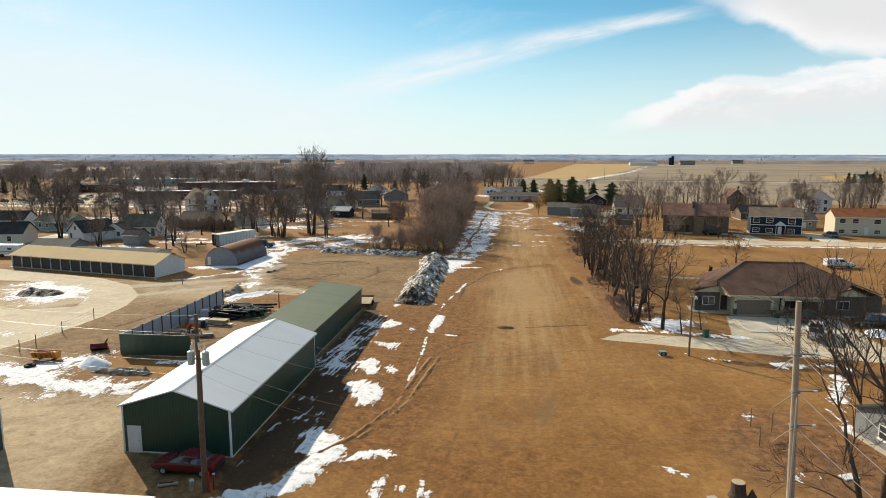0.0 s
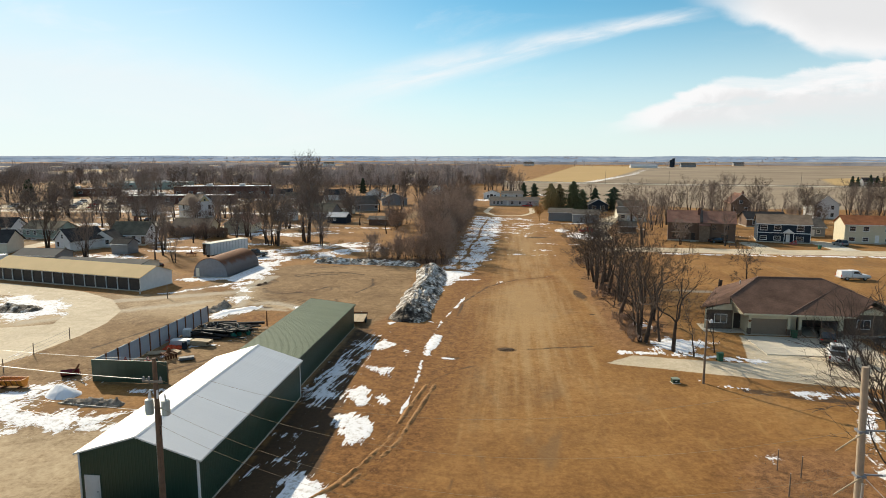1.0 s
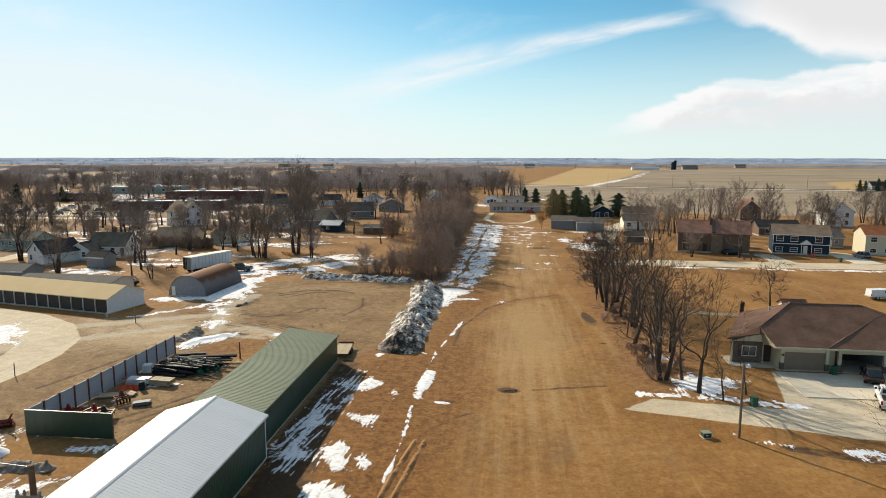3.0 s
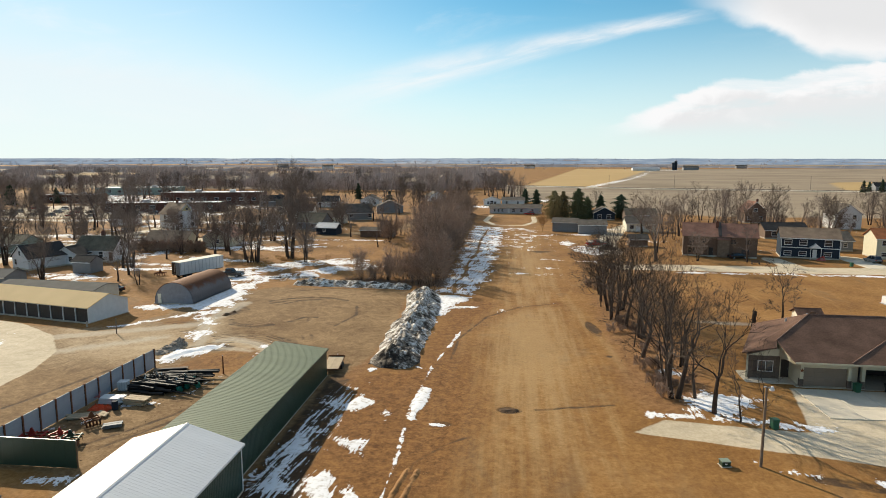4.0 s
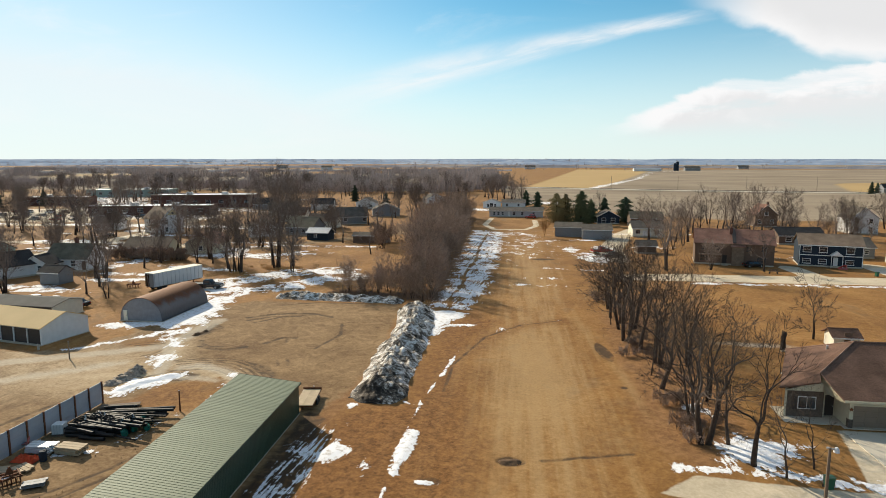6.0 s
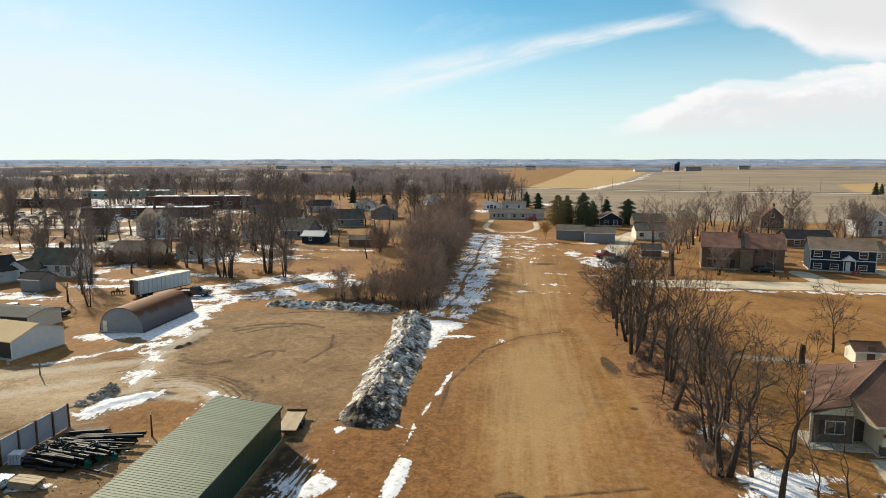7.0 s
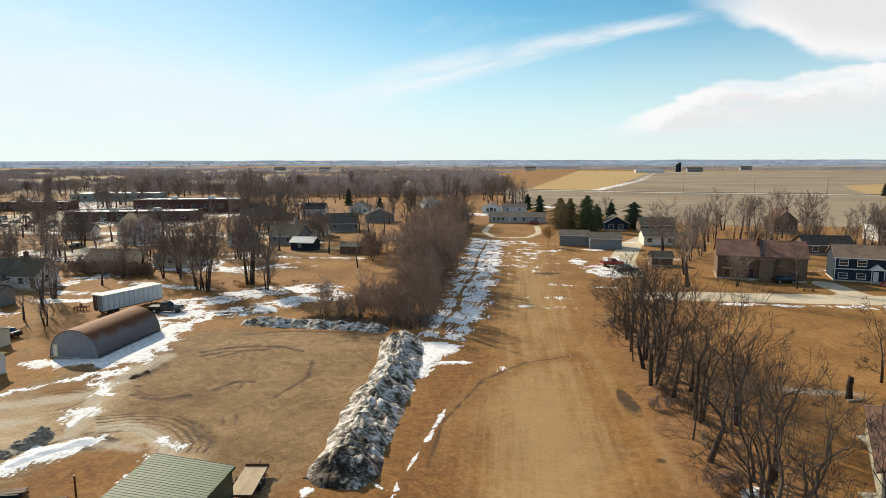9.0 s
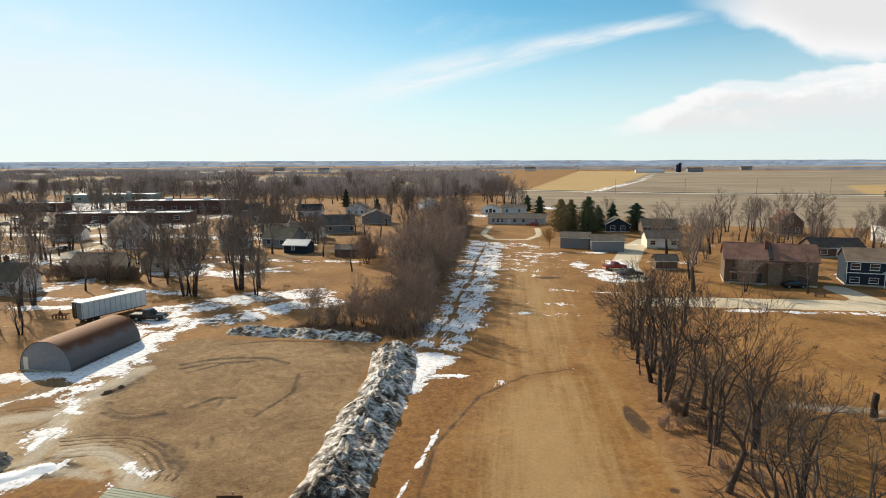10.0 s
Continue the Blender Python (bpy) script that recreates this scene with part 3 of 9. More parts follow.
bare = joined(blob_in(2.0, 98, 7.5, 38) * 0.5, blob_in(3, 165, 7, 70) * 0.4 - 0.3, line_in([(-1.2, 60), (-0.6, 84)], 0.5), line_in([(1.6, 56), (2.3, 88)], 0.5), line_in([(9, 126), (10.5, 112), (12.4, 96), (14, 84)], 0.7), blob_in(3.5, 130, 5, 30) * 0.3 - 0.4, blob_in(-4, 66, 8, 14) * 0.2 - 0.6,
              line_in([(-0.7, 84), (-0.4, 97.2), (0.7, 114.7), (3.3, 136.4), (6, 150)], 0.8), line_in([(2.4, 90), (2.8, 96.8), (4.0, 115.1), (7, 138)], 0.7), line_in([(-7.4, 64), (-5.8, 74.4), (-5.1, 83.3)], 0.5),
              line_in([(-8.2, 60), (-8, 100), (-4, 113), (1, 120)], 1.0))
ice = joined(line_in([(-66, 94), (-54, 100.3), (-50.4, 102.2), (-47.6, 103.8), (-47.6, 112), (-47.2, 118)], 1.1), line_in([(-47.4, 103.6), (-45.3, 99.2), (-44, 96.1), (-43.1, 93.3)], 0.8), line_in([(-41.2, 95.5), (-38.5, 96.2), (-34.5, 94.1), (-31.5, 91.4)], 0.8), blob_in(33, 113, 4, 0.8, -5),
             line_in([(-39.7, 96.4), (-36, 95), (-33.5, 93), (-31.6, 90.3)], 0.7), line_in([(-41, 92.6), (-35, 91.5)], 0.6), line_in([(-70, 80), (-58, 90), (-50, 96)], 0.9) * 0.6)
leaf = joined(poly_in([(-62, 140), (-120, 118), (-260, 150), (-260, 420), (-40, 420), (-36, 240), (-66, 236)]) * 0.01 - 0.3, poly_in([(17, 140), (13.5, 125), (12.5, 111), (12.6, 93), (11.5, 80), (14, 76), (21, 77), (23, 92), (21, 112), (24, 142)]),
              blob_in(16, 78.5, 4, 3), blob_in(-20.5, 100, 3.6, 20), blob_in(25, 42, 9, 9) * 0.9)
RUTS = [([(-8.6, 63), (-9.6, 55.3), (-10.1, 48.8), (-11.2, 44.6), (-12.7, 40.8), (-14.5, 37.8), (-15.6, 34.5)], 0.22), ([(-7.5, 61.4), (-8.4, 53.1), (-9.2, 47.9), (-10.4, 44.2), (-11.9, 40.6)], 0.16), ([(-9.3, 61), (-10.3, 54.6), (-10.9, 48.4), (-12, 44.2), (-13.4, 40.6)], 0.16), ([(-4.5, 42.5), (-4.9, 38.2), (-5, 32.4)], 0.2)]
clay = joined(poly_in([(-16, 34), (-19, 82), (-16.5, 86), (-11.6, 88), (-11.8, 104), (-11, 120), (-7, 127), (-2, 122), (-6, 110), (-6.4, 96), (-4.5, 84), (-2, 74), (-5, 60), (-6, 44), (-8, 34)]) * 0.8, line_in([(-8.1, 90.8), (-7.4, 101), (-4.2, 112.6), (0.8, 119.6), (7.3, 123.6)], 1.2), blob_in(22, 45, 9, 7) * 0.4, blob_in(-37, 86.5, 3.5, 3.2) * 0.8, blob_in(-2, 36, 9, 6) * 0.3)
track = joined(poly_in([(-21.5, 34), (-21.5, 84), (-16.2, 80), (-12.5, 66), (-11.8, 52), (-12, 34)]), poly_in([(-14, 131), (-8.6, 131), (-5, 150), (-5, 240), (-13, 240)]) * 0.8)
mud_shade = joined(
    *[line_in(q, h) - 0.13 for q, h in RUTS], line_in([(-8.7, 62.8), (-6.3, 66.6), (-4.2, 68.5)], 0.14),
    blob_in(-0.7, 75, 1.3, 0.9), blob_in(11.7, 107.4, 0.95, 4.2, 6) * 1.7, blob_in(12.0, 94, 0.5, 0.5), blob_in(7.4, 186.3, 3.4, 1.8), blob_in(-7.0, 71, 1.0, 0.6),
        line_in([(-44.5, 106.8), (-43.4, 104.4), (-42.1, 103.5), (-39.5, 103), (-36.9, 104.6)], 0.45), line_in([(-44, 105.6), (-42, 104.3), (-40, 104.2)], 0.25), line_in([(-43.2, 120.1), (-40.5, 122.4), (-37.1, 123.7), (-32.7, 123.7), (-29.8, 121.8)], 0.5), line_in([(-42.5, 118.6), (-39.6, 121), (-35, 122)], 0.35),
    line_in([(-41.1, 117.1), (-37.6, 121.5), (-33.5, 122.7)], 0.3), line_in([(-35, 106.6), (-34.5, 107.8), (-33.4, 109.4), (-31.5, 109.6)], 0.4), line_in([(-27.2, 105), (-25.6, 112), (-27, 118)], 0.3), line_in([(-46.4, 112.3), (-46.5, 115.3), (-44.7, 113.7)], 0.5), line_in([(-40.6, 129.5), (-35.0, 132), (-27.1, 132)], 0.35), blob_in(-39.8, 92.9, 2.2, 0.9, 5),
    *[(line_in([(-37.5 + k * dx, 90.6 + k * dy) for dx, dy in ((-6, 7.2), (-3, 8.3), (0, 8.7), (2.4, 8.2), (5.4, 6.2), (8.2, 3.2), (8.7, 0.8))], 0.15) * 5) for k in (1.02, 0.94, 0.84, 0.75, 0.64, 0.52)], blob_in(-30.6, 95.4, 0.9, 3.6, 42) * 0.6, line_in([(-32.6, 109.2), (-32.2, 107)], 0.25), line_in([(-30.6, 99.4), (-29.6, 97.4)], 0.22), line_in([(-29.4, 99.9), (-28.4, 97.6)], 0.22),
    ring_in(-50.5, 101.5, 2.8, 0.2, -60, 140), ring_in(-50.5, 101.5, 3.8, 0.2, -50, 150), blob_in(-46.5, 110.5, 1.2, 3.0, -30), blob_in(-40, 91.5, 2.6, 1.0, 20),
    line_in([(-52, 70), (-47, 88), (-40, 96)], 0.3),
    # dark soil along the sheds' right walls, with their shade put into it
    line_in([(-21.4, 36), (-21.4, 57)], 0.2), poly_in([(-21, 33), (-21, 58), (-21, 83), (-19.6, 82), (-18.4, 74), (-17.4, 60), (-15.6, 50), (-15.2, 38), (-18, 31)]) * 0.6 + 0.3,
    line_in([(-8.1, 90.8), (-7.9, 100), (-4.4, 113), (0.8, 120.2), (7.3, 123.6)], 0.22), line_in([(2, 75.4), (10, 77.5)], 0.25), line_in([(38, 60), (24, 63.5)], 0.7),
    line_in([(-39, 62), (-34, 70), (-31, 80)], 0.25), line_in([(-37, 62), (-32.5, 70)], 0.25),
)
snow = np.minimum(joined(
    # along the brush
    poly_in([(-13.5, 250), (-4.5, 246), (-4.6, 194), (-6.4, 158), (-5.6, 149), (-7.6, 139), (-9, 130), (-14.2, 131), (-12.6, 155), (-12.9, 186)]) * 0.5 + 0.2,
    poly_in([(-16, 128), (-12.2, 129.5), (-7, 127), (-10.1, 118.5), (-11.6, 113), (-11.8, 103), (-13.0, 101), (-14, 109)]) * 1.4 - 1.0,
    # yard edge
    line_in([(-53, 117), (-54, 126), (-58, 140), (-60, 148), (-50, 161), (-40, 164)], 4.2) * 0.6 + 0.1, line_in([(-56, 138), (-47, 144), (-40, 155), (-34, 157)], 3.0) * 0.6 + 0.1,
    line_in([(-62.5, 113.5), (-55, 114.5), (-51.5, 117)], 1.7), line_in([(-61, 100.5), (-57, 104), (-53, 109), (-49.5, 113)], 0.55), line_in([(-45, 96.5), (-47, 103), (-50.5, 110)], 0.8) * 0.6,
    poly_in([(-45.3, 86.1), (-45.2, 91), (-39.6, 94), (-40.3, 89.7), (-43.5, 85.4)]) * 1.2, line_in([(-33, 90), (-31.5, 84)], 0.5), line_in([(-31.2, 92), (-34, 93.5)], 0.5), blob_in(-38.6, 72.4, 1.4, 0.6, 10) * 1.2, blob_in(-41.6, 67.9, 1.5, 0.5, 35) * 1.2, line_in([(-35.4, 76), (-34, 81)], 0.3),
    # between the sheds and the lawn, in the long shade
    poly_in([(-21.6, 58), (-20.8, 66), (-20.0, 75.9), (-18.1, 79.6), (-16.6, 77.7), (-18.2, 70.6), (-17.8, 64.8), (-17.4, 60.8), (-16.9, 56.5), (-18.2, 54.4), (-20.6, 56)]) * 0.6 - 0.25,
    poly_in([(-20.6, 36), (-20.6, 56), (-17, 54), (-15.4, 46), (-15.6, 36)]) * 0.2 - 1.5,
    poly_in([(-18.5, 74.6), (-16.3, 71.8), (-14.5, 75.7), (-16.8, 78)]) * 1.8 - 0.9, poly_in([(-17.5, 67.3), (-15.7, 65), (-12.8, 63), (-13.8, 66.8)]) * 2.2 - 0.5, poly_in([(-17, 59.4), (-15.4, 61), (-12.9, 55.2), (-15.4, 55.2)]) * 2.2 - 0.5,
    poly_in([(-16.6, 53), (-14.8, 54.2), (-11.9, 51.4), (-12.2, 47.2), (-14.2, 46.8)]) * 2.0 - 0.4, blob_in(-12.6, 57, 0.6, 1.3, 20) * 3, blob_in(-12.8, 72.5, 0.4, 1.4) * 2,
    line_in([(-10.4, 54.2), (-10.2, 59), (-10.3, 65.2), (-10.6, 70.2)], 0.12) * 5, line_in([(-10.5, 81), (-10.1, 87.7), (-8.6, 98.5), (-7.6, 106)], 0.14) * 5, line_in([(-12.2, 87.5), (-9.2, 85.4)], 0.12) * 5, line_in([(-12.7, 95), (-13.2, 105.9), (-12.6, 112.4), (-10.8, 118.8), (-6.4, 119.2)], 0.5) * 2,
    poly_in([(-17.4, 40.8), (-16.2, 43.5), (-14.2, 41.2), (-12.4, 38.4), (-13.6, 33.8), (-15.0, 31), (-20, 30.5), (-17, 33.5), (-15.8, 37)]) * 1.8 - 0.2,
    blob_in(-10.9, 37.9, 1.4, 0.7, 20) * 2, poly_in([(-11, 81.7), (-8.7, 80.3), (-9.5, 71.4), (-11.1, 70.6), (-11.2, 76.8)]) * 3 - 1.2, blob_in(-7.5, 70.7, 0.8, 0.4) * 5, blob_in(-9.2, 33, 0.5, 1.4) * 2, blob_in(-7.4, 33.4, 0.6, 0.6) * 2, blob_in(-6.2, 33.2, 0.4, 1.1) * 2,
    blob_in(-17.2, 85.6, 0.7, 0.9) * 4,
    line_in([(-2, 118), (2, 121.5), (6, 123)], 0.2) * 0.5 - 0.5,
    # island and scrapings in the front yard
    poly_in([(-79.3, 84.7), (-85.4, 92.9), (-84, 96), (-76.1, 93.4), (-70.2, 89.3), (-69.2, 84.7), (-73.3, 82)]) * 0.35 + 0.3,
    poly_in([(-66, 54.5), (-53.4, 54.8), (-50.1, 56), (-49.1, 58.7), (-46.6, 59.8), (-43.6, 57), (-46.8, 54.7), (-44.3, 51.2), (-38.2, 51.7), (-35.2, 50.8), (-36.8, 47), (-42.5, 46.5), (-48.2, 48), (-58, 50.6), (-66, 51.5)]) * 0.6 - 0.35, poly_in([(-295, 430), (-242, 412), (-202, 345), (-228, 343)]) * 0.05,
    line_in([(-62, 52), (-47.2, 49.2), (-40.2, 47.4), (-35.3, 48.6)], 0.6), line_in([(-38.5, 57), (-35.5, 57.2)], 0.7), blob_in(-62, 66, 2.5, 0.7, 20), blob_in(-45.5, 66, 0.5, 5) * 0.5,
    # the duplex lawn and the lane
    poly_in([(17.8, 80.5), (20.2, 83.2), (26.7, 80.8), (22.6, 77.4), (20, 75.6), (17.5, 77)]) * 1.0, line_in([(13.5, 75.6), (18, 75.4), (25, 74.4), (29, 74)], 0.45), blob_in(18.6, 88.5, 1.2, 1.6), line_in([(20.6, 65), (24, 64)], 0.35), line_in([(29, 63.6), (36, 62.4)], 0.5), blob_in(46.5, 77, 2.0, 1.6),
    line_in([(33.5, 60.5), (30, 53), (27.2, 45.5)], 0.5), blob_in(20.2, 48.5, 0.5, 0.35), blob_in(11.5, 38.3, 0.5, 0.3), blob_in(20.5, 38.1, 0.4, 0.7),
    # far side
    line_in([(36, 157.6), (64, 157.4), (110, 156.4)], 0.8) * 0.9, line_in([(7.5, 172.4), (20, 170.5)], 0.8), blob_in(20.5, 190, 3.4, 9, 10), blob_in(26, 205, 3, 8) * 0.8, blob_in(16, 205, 2, 5), blob_in(30, 245, 8, 3) * 0.7,
    blob_in(2, 215, 9, 20) * 0.05 - 0.75, line_in([(-4, 240), (2, 243), (6, 236)], 1.8), blob_in(6.5, 160, 2.2, 0.9), blob_in(2, 152, 2.5, 0.6) * 0.7, blob_in(0, 197, 5, 1.2), blob_in(9, 222, 3, 1.5), blob_in(23, 226, 4, 1.6),
    blob_in(-20, 345, 16, 8) * 0.3, blob_in(22, 395, 12, 8) * 0.3, line_in([(-41, 204), (-64, 204)], 1.4), line_in([(-50, 190), (-64, 186), (-56, 196)], 0.8), line_in([(-70, 205), (-92, 186), (-96, 160)], 1.6) * 0.7,
    line_in([(-136, 190), (-136, 290)], 2.2) * 0.8, line_in([(-250, 256), (-110, 256)], 2.5) * 0.8, blob_in(-112, 196, 14, 4) * 0.4, blob_in(-78, 150, 7, 2.2, 20), blob_in(-86, 148, 5, 1.8), blob_in(-95, 138, 8, 2.4, -10) * 0.7, blob_in(-70, 236, 9, 3) * 0.5, blob_in(-105, 250, 20, 4) * 0.4,
    *[blob_in(random.Random(i).uniform(-230, -70), random.Random(i + 500).uniform(168, 420), random.Random(i + 900).uniform(4, 14), random.Random(i + 700).uniform(1.2, 3.0), random.Random(i + 300).uniform(-15, 25)) * 0.8 for i in range(46)],
    *[blob_in(random.Random(i + 61).uniform(-210, -62), random.Random(i + 561).uniform(150, 340), random.Random(i + 961).uniform(3, 11), random.Random(i + 761).uniform(1.0, 3.2), random.Random(i + 361).uniform(-20, 30)) for i in range(70)],
    *[blob_in(random.Random(i + 40).uniform(30, 150), random.Random(i + 540).uniform(190, 300), random.Random(i + 940).uniform(2, 7), random.Random(i + 740).uniform(0.6, 1.8)) * 0.7 for i in range(16)],
    line_in([(60, 560), (160, 860), (300, 1400)], 5.0) * 0.5, blob_in(290, 1340, 70, 25) * 0.2,
), 0.5 - 3.0 * np.clip(line_in([(-11.2, 131), (-11.9, 140), (-10.6, 152), (-11.0, 166), (-9.6, 182), (-9.9, 205), (-8.8, 240)], 0.3) + 0.25, 0, 1) + 9 * (PY < 130))
# the second polygon greys the far left ground in place of haze
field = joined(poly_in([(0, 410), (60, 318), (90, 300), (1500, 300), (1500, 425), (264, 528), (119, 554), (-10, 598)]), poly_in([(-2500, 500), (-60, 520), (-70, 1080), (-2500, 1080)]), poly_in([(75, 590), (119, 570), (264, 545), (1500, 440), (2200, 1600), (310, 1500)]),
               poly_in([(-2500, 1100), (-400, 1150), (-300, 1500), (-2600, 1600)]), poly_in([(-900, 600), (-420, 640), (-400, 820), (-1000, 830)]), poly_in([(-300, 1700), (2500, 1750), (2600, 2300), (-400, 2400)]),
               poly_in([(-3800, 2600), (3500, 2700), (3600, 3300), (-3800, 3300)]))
gold = joined(poly_in([(12, 600), (72, 580), (300, 1440), (150, 1500)]), poly_in([(262, 545), (420, 545), (520, 800), (330, 720)]), poly_in([(-700, 880), (-380, 900), (-380, 1020), (-720, 1000)]))

far = np.clip((np.hypot(PX, PY) - 900) / 3800, 0, 1)
PZ = np.zeros(PX.shape)
for j in range(PX.shape[0]):
    for i in range(PX.shape[1]):
        x, y = PX[j, i], PY[j, i]
        near = abs(x) < 95 and y < 210
        PZ[j, i] = 0.06 * noise.noise(Vector((x * 0.35, y * 0.35, 3.1))) + (0.012 * noise.noise(Vector((x * 1.3, y * 1.3, 9.7))) if near else 0.0)
PZ += far ** 1.5 * 14 + far * 5 * np.sin(PX * 0.0021 + 1.0) * np.sin(PY * 0.0017 + PX * 0.0006)
PZ += np.clip(snow, 0, 1) * 0.08 - np.clip(mud_shade, 0, 0.3) * 0.22
PZ -= np.clip(concrete, 0, 0.3) * 0.1
ny, nx = PX.shape
me = bpy.data.meshes.new("ground")
idx = np.arange(ny * nx).reshape(ny, nx)
quads = np.stack([idx[:-1, :-1], idx[:-1, 1:], idx[1:, 1:], idx[1:, :-1]], -1).reshape(-1, 4)
me.vertices.add(ny * nx)
me.vertices.foreach_set("co", np.stack([PX, PY, PZ], -1).astype(np.float32).ravel())
me.loops.add(quads.size)
me.loops.foreach_set("vertex_index", quads.astype(np.int32).ravel())
me.polygons.add(len(quads))
me.polygons.foreach_set("loop_start", (np.arange(len(quads)) * 4).astype(np.int32))
me.polygons.foreach_set("use_smooth", np.ones(len(quads), bool))
me.update()
for key, arr in (("gravel", gravel), ("sand", sand), ("concrete", concrete), ("bare", bare), ("leaf", leaf), ("mud_shade", mud_shade), ("snow", snow), ("field", field), ("gold", gold), ("ice", ice), ("clay", clay), ("track", track)):
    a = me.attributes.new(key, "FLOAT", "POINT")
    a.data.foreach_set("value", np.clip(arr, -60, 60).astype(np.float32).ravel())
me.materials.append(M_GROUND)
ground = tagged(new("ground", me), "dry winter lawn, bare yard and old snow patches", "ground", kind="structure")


def far_ridge(r, low, high, seed, a0=-62, a1=62, material=M_HAZE_BLUE):
    """A low ridge far away, curving round the plain, with haze in its glowing colour."""
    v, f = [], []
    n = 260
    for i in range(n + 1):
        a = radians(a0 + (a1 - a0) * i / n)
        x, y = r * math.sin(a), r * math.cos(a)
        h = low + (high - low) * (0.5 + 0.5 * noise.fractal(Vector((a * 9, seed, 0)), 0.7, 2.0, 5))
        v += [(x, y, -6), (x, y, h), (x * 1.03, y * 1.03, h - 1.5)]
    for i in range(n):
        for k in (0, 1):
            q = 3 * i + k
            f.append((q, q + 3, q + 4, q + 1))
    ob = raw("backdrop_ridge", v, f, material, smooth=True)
    tagged(ob, "low wooded ridge on the horizon, haze in its glowing colour", "hills", kind="structure")


# the two nearest hide golden far ground behind hazy grey
far_ridge(1300, 2.5, 7, 6.0, -62, 0, M_HAZE_GREY)
far_ridge(1750, 5, 10, 5.0, -62, 62, M_HAZE_GREY)
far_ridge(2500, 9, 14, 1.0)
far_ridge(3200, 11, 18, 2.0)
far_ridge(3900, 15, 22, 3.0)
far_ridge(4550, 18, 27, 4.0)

# ---- the steel sheds ----
def roof_panels(parent, x_low, z_low, x_high, z_high, y0, y1, material, width=0.914, over=0.25, label="", rib=0.006):
    """Ribbed sheets side by side along y, each running up the slope."""
    run, rise = x_high - x_low, z_high - z_low
    slope = math.hypot(run, rise)
    n = round((y1 - y0) / width)
    w = (y1 - y0) / n
    bm = ribbed(w - 0.001, slope + over, rib=rib)
    me = bpy.data.meshes.new("roof_panel")
    bm.to_mesh(me)
    bm.free()
    me.materials.append(material)
    s = 1 if run > 0 else -1
    ux = Vector((run / slope, 0, rise / slope))
    for i in range(n):
        # local x along the building, local y up the slope
        yy = y0 + i * w if s < 0 else y0 + (i + 1) * w
        ax = Vector((0, 1, 0)) if s < 0 else Vector((0, -1, 0))
        az = ax.cross(ux)
        o = Vector((x_low, yy, z_low)) - ux * over
        m = Matrix(((ax.x, ux.x, az.x, o.x), (ax.y, ux.y, az.y, o.y), (ax.z, ux.z, az.z, o.z), (0, 0, 0, 1)))
        ob = shared("roof_panel", me, parent, m)
        if label and i == 0:
            tagged(ob, label)


def ribbed_wall(pts_bottom, heights, rib=0.009, pitch=0.25):
    """Upright siding along a straight line with ribs; heights at both ends."""
    (x0, y0), (x1, y1) = pts_bottom
    h0, h1 = heights
    L = math.hypot(x1 - x0, y1 - y0)
    d, nrm = Vector(((x1 - x0) / L, (y1 - y0) / L, 0)), Vector(((y1 - y0) / L, -(x1 - x0) / L, 0))
    n = max(1, round(L / pitch))
    prof = []
    for i in range(n):
        a = i * L / n
        prof += [(a, 0), (a + 0.03, rib), (a + 0.06, rib), (a + 0.09, 0)]
    prof.append((L, 0))
    bm = bmesh.new()
    lo, hi, back_lo, back_hi = [], [], [], []
    for a, o in prof:
        q = Vector((x0, y0, 0)) + d * a + nrm * o
        h = h0 + (h1 - h0) * a / L
        lo.append(bm.verts.new((q.x, q.y, 0)))
        hi.append(bm.verts.new((q.x, q.y, h)))
    for a in (L, 0):
        q = Vector((x0, y0, 0)) + d * a - nrm * 0.12
        h = h0 + (h1 - h0) * a / L
        back_lo.append(bm.verts.new((q.x, q.y, 0)))
        back_hi.append(bm.verts.new((q.x, q.y, h)))
    for i in range(len(lo) - 1):
        bm.faces.new((lo[i], lo[i + 1], hi[i + 1], hi[i]))
    ring_lo, ring_hi = lo + back_lo, hi + back_hi
    bm.faces.new((ring_lo[len(lo) - 1], back_lo[0], back_hi[0], hi[-1]))
    bm.faces.new((back_lo[0], back_lo[1], back_hi[1], back_hi[0]))
    bm.faces.new((back_lo[1], lo[0], hi[0], back_hi[1]))
    bm.faces.new(ring_hi)
    bm.faces.new(ring_lo[::-1])
    return bm


